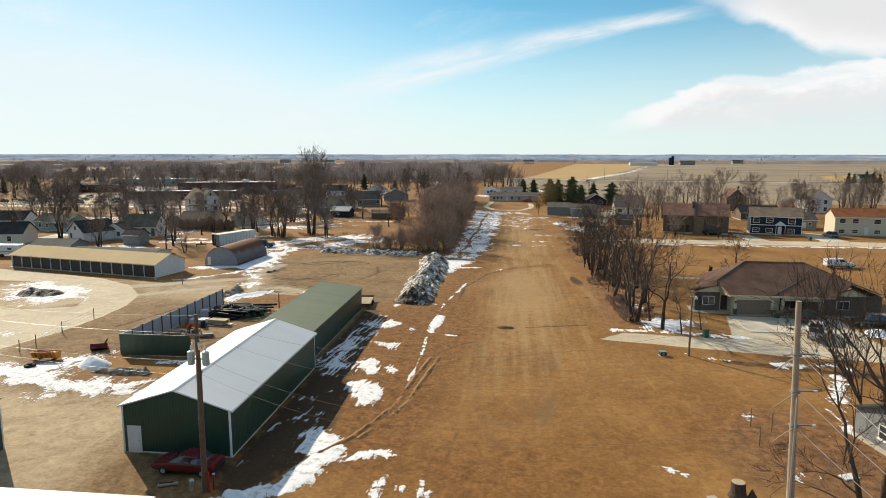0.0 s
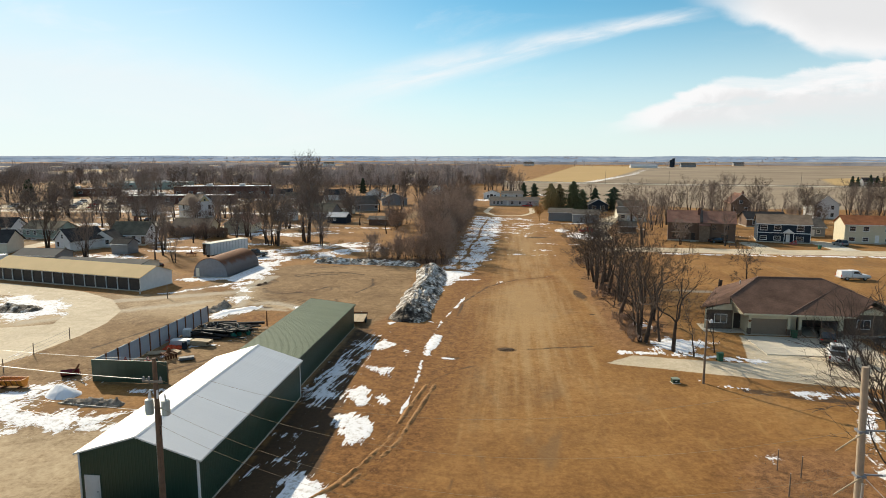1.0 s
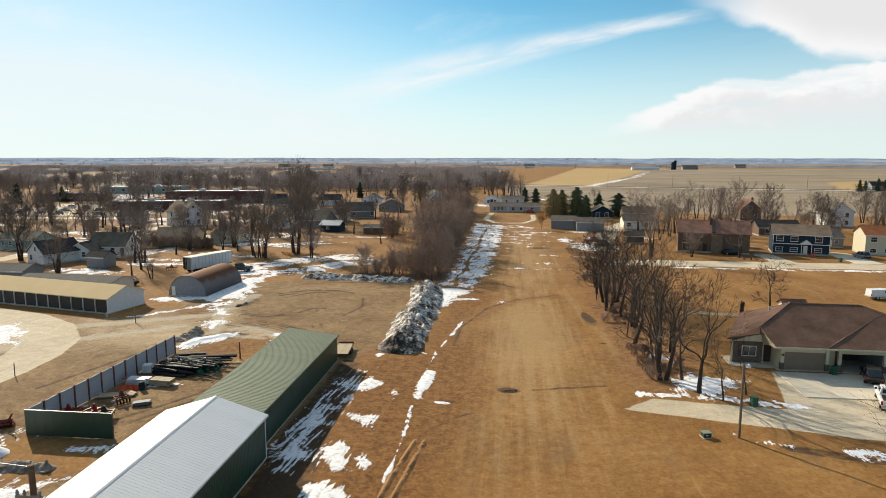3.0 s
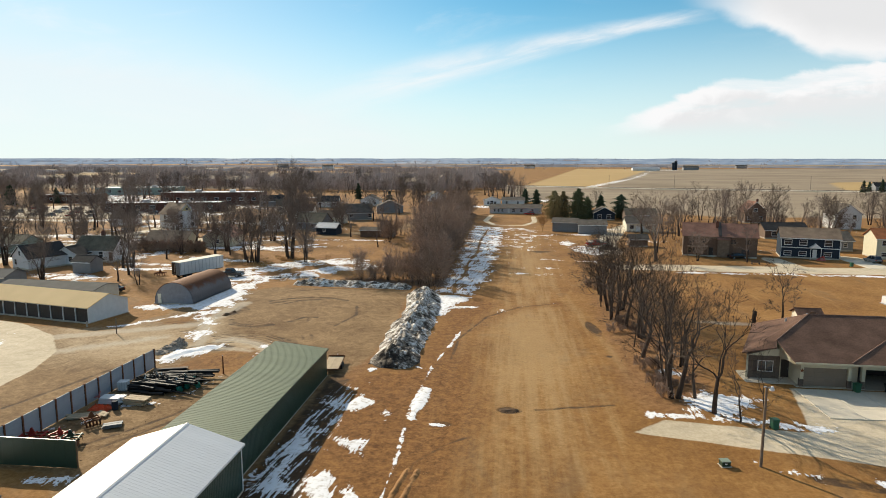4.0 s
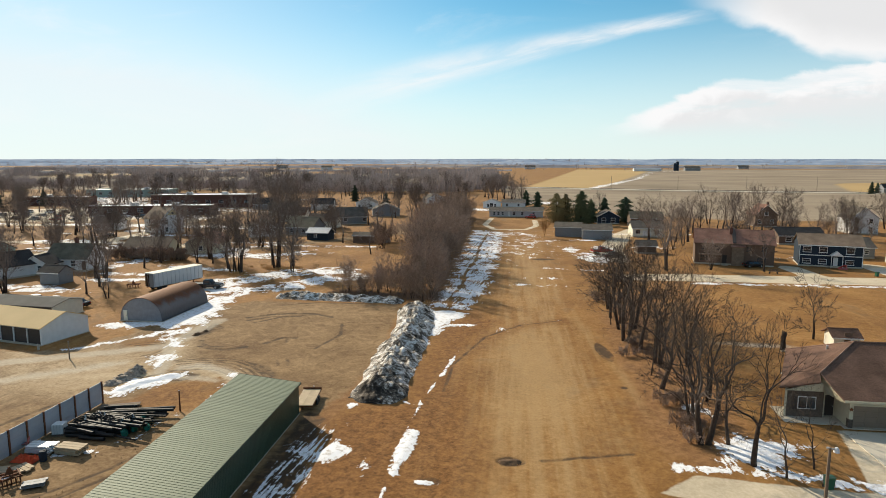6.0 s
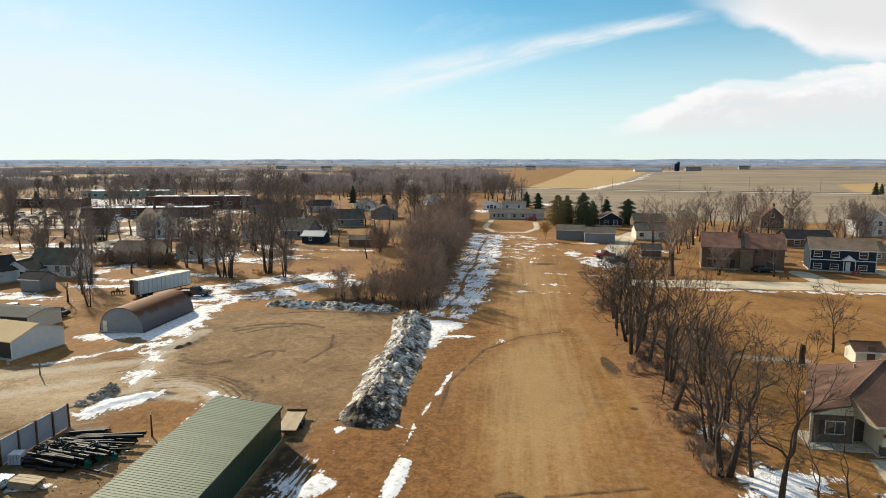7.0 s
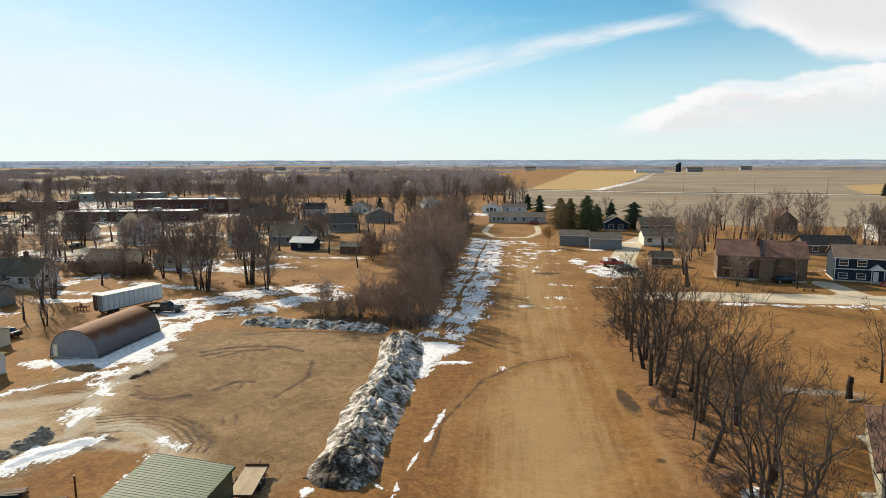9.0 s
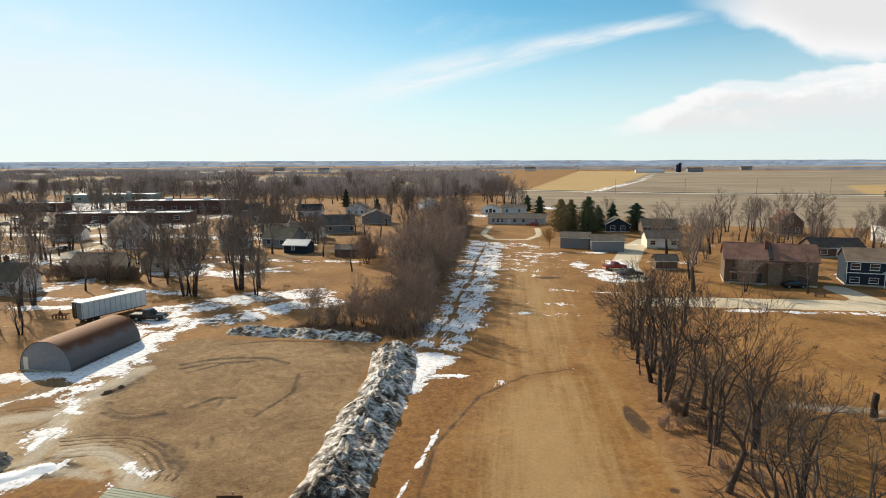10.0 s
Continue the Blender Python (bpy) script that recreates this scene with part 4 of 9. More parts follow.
def silver_shed():
    x0, x1, y0, y1, eave, ridge = -29.55, -21.0, 36.45, 57.1, 3.8, 5.15
    xm = (x0 + x1) / 2
    t = tagged(empty("steel_shed", pose(0, 0, 0)), "dark green steel shed with a bright silver ribbed roof", "shed")
    part("side_wall", ribbed_wall([(x1, y0), (x1, y1)], (eave, eave)), M_GREEN_WALL, t)
    part("side_wall", ribbed_wall([(x0, y1), (x0, y0)], (eave, eave)), M_GREEN_WALL, t)
    for a, b in (((x0, y0), (xm, y0)), ((xm, y0), (x1, y0))):
        part("gable_wall", ribbed_wall([a, b], (eave, ridge) if a[0] == x0 else (ridge, eave)), M_GREEN_WALL, t)
    for a, b in (((x1, y1), (xm, y1)), ((xm, y1), (x0, y1))):
        part("gable_wall", ribbed_wall([a, b], (eave, ridge) if a[0] == x1 else (ridge, eave)), M_GREEN_WALL, t)
    roof_panels(t, x1, eave, xm, ridge, y0 - 0.15, y1 + 0.15, M_SILVER)
    roof_panels(t, x0, eave, xm, ridge, y0 - 0.15, y1 + 0.15, M_SILVER)
    part("ridge_cap", prism([(xm - 0.16, ridge + 0.015), (xm, ridge + 0.075), (xm + 0.16, ridge + 0.015), (xm, ridge + 0.04)], y0 - 0.18, y1 + 0.18), M_SILVER, t)
    for x in (x0, x1):
        for y in (y0, y1):
            sx, sy = (-1 if x == x0 else 1), (-1 if y == y0 else 1)
            part("corner_trim", boxed(*sorted((x - sx * 0.1, x + sx * 0.035)), *sorted((y - sy * 0.1, y + sy * 0.035)), 0.0, eave - 0.05), M_TRIM, t, "white corner trim")
    for x, s in ((x0, 1), (x1, -1)):
        part("rake_trim", prism([(x - s * 0.25, eave - 0.13), (xm, ridge - 0.05), (xm, ridge + 0.06), (x - s * 0.25, eave - 0.02)], y0 - 0.2, y0 - 0.155), M_TRIM, t, "white rake trim")
        part("eave_trim", boxed(*sorted((x - s * 0.27, x - s * 0.235)), y0 - 0.15, y1 + 0.15, eave - 0.2, eave - 0.06), M_TRIM, t)
    dx = -29.1
    d = part("door", boxed(dx, dx + 0.92, y0 - 0.07, y0 - 0.025, 0.03, 2.08, bevel=0.01), M_WHITE, t, "white steel walk door")
    part("handle", boxed(dx + 0.8, dx + 0.86, y0 - 0.13, y0 - 0.07, 0.98, 1.06), M_STEEL, d)
    for a in (boxed(dx - 0.1, dx, y0 - 0.06, y0 - 0.024, 0, 2.2), boxed(dx + 0.92, dx + 1.02, y0 - 0.06, y0 - 0.024, 0, 2.2), boxed(dx, dx + 0.92, y0 - 0.06, y0 - 0.024, 2.09, 2.2)):
        part("door_trim", a, M_TRIM, t)
    part("base_trim", boxed(dx + 1.02, dx + 3.6, y0 - 0.05, y0 - 0.024, 0.02, 0.16), M_TRIM, t)
    part("slab", boxed(x0 - 0.05, x1 + 0.05, y0 - 0.05, y1 + 0.05, -0.3, 0.06), M_CONC, t)
    return t


def green_shed():
    x0, x1, y0, y1, lo, hi = -28.1, -22.0, 57.35, 83.0, 3.26, 3.95
    t = tagged(empty("lean_to_shed"), "long dark green steel shed with a sage green ribbed roof", "shed")
    part("side_wall", ribbed_wall([(x1, y0), (x1, y1)], (lo, lo)), M_GREEN_WALL, t)
    part("side_wall", ribbed_wall([(x0, y1), (x0, y0)], (hi, hi)), M_GREEN_WALL, t)
    part("end_wall", ribbed_wall([(x1, y1), (x0, y1)], (lo, hi)), M_GREEN_WALL, t)
    part("end_wall", ribbed_wall([(x0, y0), (x1, y0)], (hi, lo)), M_GREEN_WALL, t)
    roof_panels(t, x1, lo, x0 - 0.1, hi, y0 - 0.05, y1 + 0.12, M_GREEN_ROOF, over=0.2, rib=0.016)
    part("rake_trim", prism([(x1 + 0.2, lo - 0.14), (x0 - 0.12, hi - 0.12), (x0 - 0.12, hi + 0.05), (x1 + 0.2, lo + 0.02)], y1 + 0.125, y1 + 0.16), M_GREEN_WALL, t)
    part("eave_trim", boxed(x1 + 0.2, x1 + 0.235, y0, y1 + 0.12, lo - 0.17, lo - 0.035), M_GREEN_WALL, t)
    part("slab", boxed(x0 - 0.05, x1 + 0.05, y0 + 0.02, y1 + 0.05, -0.3, 0.06), M_CONC, t)
    return t


silver_shed()
green_shed()


def storage_shed(name, label, w, d, eave, ridge, bays, m, roof, wall, post):
    """A row of lock-up bays: local x along the front, y backwards, gable ends."""
    t = tagged(empty(name, m), label, "storage shed")
    xm = d / 2
    for x in (0, w):
        part("gable_wall", prism([(0, 0), (d, 0), (d, eave), (xm, ridge), (0, eave)], *( (0, 0.15) if x == 0 else (w - 0.15, w)), axis="x"), wall, t)
    part("back_wall", boxed(0.15, w - 0.15, d - 0.15, d, 0, eave), wall, t)
    part("header", boxed(0.15, w - 0.15, 0, 0.15, eave - 0.28, eave), wall if post is M_TRIM else M_DKDOOR, t)
    step = (w - 0.3) / bays
    for i in range(bays + 1):
        x = 0.15 + i * step
        part("post", boxed(max(0.15, x - 0.045), min(w - 0.15, x + 0.045), 0, 0.15, 0, eave - 0.28), post, t)
    for i in range(bays):
        x = 0.15 + i * step
        bm = boxed(x + 0.08, x + step - 0.08, 0.17, 0.22, 0.02, eave - 0.29)
        for k in range(4):
            z = 0.1 + k * (eave - 0.5) / 4
            box(bm, x + 0.12, x + step - 0.12, 0.155, 0.169, z, z + (eave - 0.5) / 4 - 0.05)
        part("bay_door", bm, M_DKDOOR, t, "dark roll-up door" if i == 0 else "")
    ov = 0.35
    for s in (0, 1):
        y0, y1 = (-ov, xm) if s == 0 else (d + ov, xm)
        z0 = eave - ov * (ridge - eave) / xm
        bm = prism([(y0, z0), (y1, ridge), (y1, ridge + 0.09), (y0, z0 + 0.09)], -0.3, w + 0.3, axis="x")
        n = int(w / 0.6)
        seams = []
        for k in range(n):
            x = -0.2 + k * (w + 0.4) / n
            seams.append(prism([(y0, z0 + 0.091), (y1, ridge + 0.091), (y1, ridge + 0.1), (y0, z0 + 0.1)], x, x + 0.04, axis="x"))
        rp = part("roof", bm, roof, t)
        for sm in seams:
            part("seam", sm, roof, rp)
    part("slab", boxed(-0.2, w + 0.2, -0.5, d + 0.1, -0.3, 0.05), M_CONC, t)
    return t


# front corner at (-65.3, 102.2); the front runs away to the upper left
ang = math.degrees(math.atan2(110.3 - 102.2, -100.8 + 65.3))
storage_shed("storage_shed", "long storage shed with tan steel roof and dark bay doors", 36.5, 7.7, 2.5, 3.9, 14,
             pose(-65.3, 102.2, 0) @ pose(0, 0, 0, 0, 0, ang) @ pose(-0, 0, 0) @ Matrix.Diagonal((1, -1, 1, 1)), M_TAN_ROOF, M_WHITE, M_TRIM)
storage_shed("open_shed", "low cream storage shed with a grey metal roof", 20.0, 6.4, 2.3, 2.9, 5,
             pose(-73.3, 114.9, 0) @ pose(0, 0, 0, 0, 0, ang + 8) @ Matrix.Diagonal((1, -1, 1, 1)), M_METALROOF, M_CREAM, M_WOOD)


def quonset():
    t = tagged(empty("quonset_hut", pose(-59.1, 116.0, 0, 0, 0, -2.5)), "rusty corrugated arched steel hut", "hut")
    R, L, H = 3.55, 14.0, 3.75
    n, seg, verts, faces = 28, 90, [], []
    for j in range(seg + 1):
        y = L * j / seg
        rib = 0.035 * math.cos(j * math.pi)
        for i in range(n + 1):
            a = math.pi * i / n
            verts.append(((R + rib) * math.cos(a), y, max(0.0, (H + rib) * math.sin(a) ** 0.85)))
    for j in range(seg):
        for i in range(n):
            a = j * (n + 1) + i
            faces.append((a, a + 1, a + n + 2, a + n + 1))
    shell = raw("arch_shell", verts, faces, M_QUONSET, t, smooth=True)
    s = shell.modifiers.new("thickness", "SOLIDIFY")
    s.thickness = 0.05
    for y in (0.05, L - 0.2):
        out = [((R - 0.03) * math.cos(math.pi * i / n), max(0, (H - 0.03) * math.sin(math.pi * i / n) ** 0.85)) for i in range(n + 1)]
        part("end_wall", prism(out, y, y + 0.12), M_STEEL_DK, t, "grey corrugated end wall")
    d = part("door", boxed(-3.0, -2.35, -0.06, 0.04, 0, 1.75), M_CREAM, t, "pale wooden door")
    part("handle", boxed(-2.45, -2.4, -0.1, -0.06, 0.9, 1.0), M_BLACK, d)
    part("footing", boxed(-R - 0.25, R + 0.25, -0.1, L + 0.1, -0.3, 0.12), M_CONC, t)
    return t


quonset()


def box_trailer():
    t = tagged(empty("box_trailer", pose(-72.2, 139.0, 0, 0, 0, -21)), "old white box trailer body beside a hut", "trailer")
    w, L, z0, z1 = 2.5, 12.0, 0.75, 3.45
    part("cargo_box", boxed(0, w, 0, L, z0, z1, bevel=0.03), M_WHITE, t)
    for i in range(13):
        y = 0.1 + i * (L - 0.3) / 12
        part("side_post", boxed(w, w + 0.03, y, y + 0.1, z0 + 0.05, z1 - 0.06), M_STEEL, t)
    part("roof_skin", boxed(-0.02, w + 0.02, -0.02, L + 0.02, z1, z1 + 0.04), M_CREAM, t, "dirty roof skin")
    for i in range(2):
        d = part("rear_door", boxed(0.06 + i * 1.2, 1.22 + i * 1.2, -0.05, 0.0, z0 + 0.05, z1 - 0.08), M_CARBLACK if i == 0 else M_GREYSIDE, t)
        part("hinge_bar", boxed(0.9 + i * 0.4, 0.94 + i * 0.4, -0.09, -0.05, z0 + 0.1, z1 - 0.1), M_STEEL, d)
    part("frame_rail", boxed(0.3, 0.45, 0, L, z0 - 0.2, z0), M_RUST, t)
    part("frame_rail", boxed(w - 0.45, w - 0.3, 0, L, z0 - 0.2, z0), M_RUST, t)
    for y in (1.4, 2.6):
        for x in (0.1, w - 0.4):
            part("wheel", tube([(x, y, 0.5), (x + 0.3, y, 0.5)], [0.5, 0.5], 16), M_RUBBER, t)
    for x in (0.4, w - 0.5):
        part("landing_leg", boxed(x, x + 0.12, L - 2.2, L - 2.08, 0, z0), M_RUST, t)
    return t


box_trailer()


# ---- the fenced pound ----
def board_wall():
    t = tagged(empty("screen_wall"), "dark green ribbed steel screen wall on posts", "fence")
    x0, x1, y, h = -44.4, -36.0, 59.0, 2.35
    n = 9
    me = None
    for i in range(n):
        w = (x1 - x0) / n
        if me is None:
            bm = prism([(0, 0)] + [(k * w / 8, 0.03 if k % 2 else 0.0) for k in range(1, 8)] + [(w - 0.01, 0), (w - 0.01, 0.05), (0, 0.05)], 0, h)
            for v in bm.verts:
                v.co = Vector((v.co.x, -v.co.z, v.co.y))
            bmesh.ops.recalc_face_normals(bm, faces=bm.faces[:])
            me = bpy.data.meshes.new("sheet")
            bm.to_mesh(me)
            bm.free()
            me.materials.append(M_GREEN_WALL)
        shared("sheet", me, t, pose(x0 + i * w, y, 0.02))
    for i in range(5):
        x = x0 + 0.08 + i * (x1 - x0 - 0.16) / 4
        part("post", boxed(x - 0.07, x + 0.07, y + 0.06, y + 0.2, -0.1, h - 0.05), M_WOOD, t)
    part("cap", boxed(x0, x1, y - 0.06, y + 0.07, h + 0.02, h + 0.08), M_GREEN_WALL, t)


board_wall()


def panel_fence():
    t = tagged(empty("panel_fence"), "pale grey panel fence with dark posts", "fence")
    a, b, n, h = Vector((-44.45, 59.3, 0)), Vector((-43.7, 83.6, 0)), 12, 2.3
    d = (b - a) / n
    ang = math.degrees(math.atan2(d.y, d.x))
    bm = boxed(0.07, d.length - 0.07, -0.03, 0.03, 0.05, h, bevel=0.01)
    for z in (0.5, 1.2, 1.9):
        box(bm, 0.07, d.length - 0.07, -0.055, -0.03, z, z + 0.08)
    me = bpy.data.meshes.new("panel")
    bm.to_mesh(me)
    bm.free()
    me.materials.append(M_PANEL)
    for i in range(n):
        q = a + d * i
        shared("panel", me, t, pose(q.x, q.y, 0, 0, 0, ang))
    for i in range(n + 1):
        q = a + d * i
        part("post", boxed(q.x - 0.08, q.x + 0.1, q.y - 0.09, q.y + 0.09, -0.1, h + 0.06), M_RUST, t)


panel_fence()

# ---- bare trees ----
def grow_tree(seed, height, trunk_frac=0.3, limbs=6, spread=0.8, counts=(6, 6, 5), stems=1, girth=1.0, twig=0.016, curl=0.25, cones=True):
    """Verts and faces of a leafless tree: (trunk, crown)."""
    rng = random.Random(seed)
    tv, tf, cv, cf = [], [], [], []

    def rnd():
        return Vector((rng.uniform(-1, 1), rng.uniform(-1, 1), rng.uniform(-1, 1)))

    def cone(p, d, L, r):
        b = len(cv)
        a = d.orthogonal().normalized()
        c = d.cross(a)
        for k in range(3):
            t = 2.094 * k
            cv.append(p + (a * math.cos(t) + c * math.sin(t)) * r)
        cv.append(p + d * L + rnd() * L * 0.08)
        cf.extend(((b, b + 1, b + 3), (b + 1, b + 2, b + 3), (b + 2, b, b + 3)))

    def bar(V, F, p, d, L, r0, r1, seg, sides, up):
        pts, rad = [p.copy()], [r0]
        q = p.copy()
        for i in range(seg):
            d = (d + rnd() * curl + Vector((0, 0, up))).normalized()
            q = q + d * (L / seg)
            pts.append(q.copy())
            rad.append(r0 + (r1 - r0) * (i + 1) / seg)
        v, f = tube_data(pts, rad, sides, len(V))
        V.extend(v)
        F.extend(f)
        return pts, rad, d

    def side(d, lean):
        a = rnd()
        a = (a - d * a.dot(d)).normalized()
        return (d * math.cos(lean) + a * math.sin(lean)).normalized()

    def branch(p, d, L, r, level):
        if level >= 3:
            cone(p, d, L, max(twig, r))
            return
        if level == 2 and cones:
            cone(p, d, L, max(twig * 1.3, r))
            pts = [p + d * L * k / 4 for k in range(5)]
        else:
            pts, rad, d2 = bar(cv, cf, p, d, L, r, r * 0.35, 4 if level == 0 else 3, 5 if level == 0 else 3, 0.12 if level == 0 else 0.05)
        n = counts[level]
        for i in range(n):
            t = 0.3 + 0.7 * (i + rng.random()) / n
            k = min(int(t * (len(pts) - 1)), len(pts) - 2)
            q = pts[k].lerp(pts[k + 1], t * (len(pts) - 1) - k)
            dd = (pts[k + 1] - pts[k]).normalized()
            lean = rng.uniform(0.4, 1.0) * (0.75 if level == 0 else 1.0)
            branch(q, side(dd, lean), L * rng.uniform(0.4, 0.68), r * (0.45 if level < 2 else 0.4), level + 1)

    for s in range(stems):
        base = Vector((rng.uniform(-0.35, 0.35), rng.uniform(-0.35, 0.35), -0.25)) * (1 if stems > 1 else 0)
        base.z = -0.25
        d = Vector((rng.uniform(-0.12, 0.12), rng.uniform(-0.12, 0.12), 1))
        if stems > 1:
            d += Vector((base.x, base.y, 0)) * 0.8
        r = 0.022 * height * girth / math.sqrt(stems)
        pts, rad, d = bar(tv, tf, base, d.normalized(), height * trunk_frac + 0.25, r, r * 0.72, 4, 8, 0.05)
        # root flare
        for k in range(8):
            v = tv[len(tv) - 5 * 8 + k]
            v.xy = base.xy + (v.xy - base.xy) * 1.35
        top = pts[-1]
        for i in range(max(2, limbs // stems)):
            lean = rng.uniform(0.12, 0.75) * spread if i else 0.08
            p = top if i < 3 else pts[-2].lerp(top, rng.random())
            branch(p, side(d, lean), height * (1 - trunk_frac) * rng.uniform(0.72, 1.0), r * rng.uniform(0.42, 0.66), 0)
    tops = sorted(v.z for v in cv)
    k = height / tops[int(len(tops) * 0.995)]
    for v in tv + cv:
        v *= k
    return tv, tf, cv, cf


def grow_fork(seed, height, stems=1, spread=0.8, levels=5, lean=0.1, r0=0.16, twig=0.011, ends=5, low=0.0, shoots=2, bend=0.24, rise=0.05):
    """Verts and faces of an irregular leafless tree that forks again and again: (trunk, crown)."""
    rng = random.Random(seed)
    tv, tf, cv, cf = [], [], [], []

    def rnd():
        return Vector((rng.uniform(-1, 1), rng.uniform(-1, 1), rng.uniform(-1, 1)))

    def side(d, a):
        q = rnd()
        q = (q - d * q.dot(d)).normalized()
        return (d * math.cos(a) + q * math.sin(a)).normalized()

    def limb(p, d, L, r, level):
        V, F = (tv, tf) if level == 0 else (cv, cf)
        seg, sides = (5, 8) if level == 0 else ((4, 5) if level < 3 else (3, 3))
        pts, rad, q = [p.copy()], [r], p.copy()
        for i in range(seg):
            d = (d + rnd() * (0.1 if level == 0 else bend) + Vector((0, 0, rise))).normalized()
            q = q + d * (L / seg)
            pts.append(q.copy())
            rad.append(max(twig, r * (1 - 0.38 * (i + 1) / seg)))
        v, f = tube_data(pts, rad, sides, len(V))
        V.extend(v)
        F.extend(f)
        re = rad[-1]
        if level >= levels:
            for i in range(ends):
                k = rng.randint(1, seg)
                dd, l2 = side(d, rng.uniform(0.2, 0.9)), L * rng.uniform(0.5, 1.0)
                b = len(cv)
                a = dd.orthogonal().normalized()
                c = dd.cross(a)
                for j in range(3):
                    t = 2.094 * j
                    cv.append(pts[k] + (a * math.cos(t) + c * math.sin(t)) * twig)
                cv.append(pts[k] + dd * l2)
                cf.extend(((b, b + 1, b + 3), (b + 1, b + 2, b + 3), (b + 2, b, b + 3)))
            return
        n = 2 if rng.random() < 0.62 else 3
        for i in range(n):
            a = rng.uniform(0.08, 0.32) if i == 0 else rng.uniform(0.4, 0.85) * spread
            limb(pts[-1], side(d, a), L * rng.uniform(0.66, 0.9) * (1 if i == 0 else 0.9), re * (0.86 if i == 0 else rng.uniform(0.55, 0.75)), level + 1)
        for i in range(rng.randint(max(shoots - 1, 0), shoots + 1) if level else (2 if low else 0)):
            k = rng.randint(1, seg - 1) if level else rng.randint(2, seg - 1)
            limb(pts[k], side(d, rng.uniform(0.6, 1.1)), L * rng.uniform(0.4, 0.65), re * rng.uniform(0.3, 0.45), min(level + 2, levels))

    L0 = height * 0.3
    for s in range(stems):
        a = 6.283 * s / stems + rng.uniform(-0.5, 0.5)
        out = Vector((math.cos(a), math.sin(a), 0)) * (0.28 if stems > 1 else 0.0)
        d = (Vector((rng.uniform(-lean, lean), rng.uniform(-lean, lean), 1)) + out * (0.55 if stems > 1 else 0)).normalized()
        k = rng.uniform(0.75, 1.0) if s else 1.0
        limb(out + Vector((0, 0, -0.25)), d, L0 * k, r0 * k / (1 if stems == 1 else 1.25), 0)
    tops = sorted(v.z for v in cv)
    k = height / tops[int(len(tops) * 0.995)]
    for v in tv + cv:
        v.z *= k
        v.xy *= 0.5 + 0.5 * k
    return tv, tf, cv, cf

def tree_thing(name, label, category, data, bark, twigs, m):
    t = tagged(empty(name, m), label, category)
    tv, tf, cv, cf = data
    raw("trunk", tv, tf, bark, t, smooth=True)
    raw("crown", cv, cf, twigs, t)
    return t


def turned(x, y, deg, s=1.0, z=0.0):
    return Matrix.LocRotScale((x, y, z), Euler((0, 0, radians(deg))), (s, s, s))


def put_copy(ob, x, y, deg, s=1.0, z=0.0):
    """A copy of a thing at a place, turned and scaled."""
    c = copy_thing(ob, pose(x, y, z, 0, 0, deg))
    c.scale = (s, s, s)
    return c


rng = random.Random(11)
# the row beside the lawn: kinds of tree, and their spots (x, y, height, kind, turn)
row_kinds = [tree_thing("bare_tree", label, "tree", grow_fork(seed, 13.0, stems, spread * 0.8, 5, lean * 0.9, r0 * 1.7, 0.011, 2, low, 1, 0.36), M_BARK, M_TWIG, turned(0, 0, 0))
             for label, seed, stems, spread, lean, r0, low in (
                 ("big gnarled bare tree with two leaning stems", 41, 2, 0.8, 0.16, 0.21, 1),
                 ("tall slim bare tree with upright limbs", 42, 1, 0.6, 0.06, 0.15, 0),
                 ("leaning bare tree with crooked limbs", 43, 1, 0.9, 0.3, 0.14, 1),
                 ("bare tree with several dark stems", 44, 3, 0.7, 0.12, 0.15, 1),
                 ("bare grey-brown tree at the lawn's edge", 45, 1, 0.85, 0.1, 0.17, 1),
                 ("bare tree with a broken top and open crown", 46, 2, 1.0, 0.2, 0.17, 0),
                 ("thin bare sapling among taller trees", 47, 1, 0.7, 0.12, 0.1, 1))]
row_spots = [(16.8, 80.2, 14.0, 0, 20), (19.7, 76.4, 13.4, 1, 40), (18.9, 80.2, 10.5, 2, 200), (17.2, 85.6, 13.0, 3, 10), (16.2, 94.2, 14.0, 4, 80), (20.3, 91.2, 11.0, 5, 30), (21.6, 74.6, 8.6, 6, 0),
             (18.7, 91.0, 9.0, 1, 300), (17.8, 103.1, 14.5, 3, 140), (21.3, 102.6, 12.0, 0, 250), (16.9, 109.4, 13.5, 1, 90), (15.4, 113.2, 13.8, 3, 220), (18.2, 107.0, 12.0, 2, 40), (19.3, 111.6, 13.0, 4, 10)]
row_spots += [
             (16.6, 116.4, 14.5, 1, 170), (15.6, 119.4, 13.0, 4, 300), (17.9, 119.8, 14.0, 0, 60), (16.4, 123.2, 13.5, 3, 20), (18.8, 124.6, 12.0, 5, 130), (15.4, 126.3, 12.5, 1, 30), (17.2, 128.6, 13.5, 4, 200), (16.0, 132.4, 12.5, 3, 100),
             (18.6, 133.0, 11.0, 2, 330), (17.0, 137.0, 11.5, 0, 15), (15.2, 140.0, 9.5, 6, 70), (16.0, 98.6, 8.0, 6, 210), (19.2, 97.4, 9.0, 6, 10), (18.0, 114.6, 8.5, 6, 140), (14.8, 122.0, 8.5, 6, 20), (24.5, 76.4, 7.5, 6, 300)]
used = set()
for x, y, h, k, deg in row_spots:
    ob = row_kinds[k]
    if k in used:
        ob = put_copy(ob, x, y, deg, h / 13.0)
    else:
        used.add(k)
        ob.matrix_basis = turned(x, y, deg, h / 13.0)
    tagged(ob, group="tree row beside the lawn")

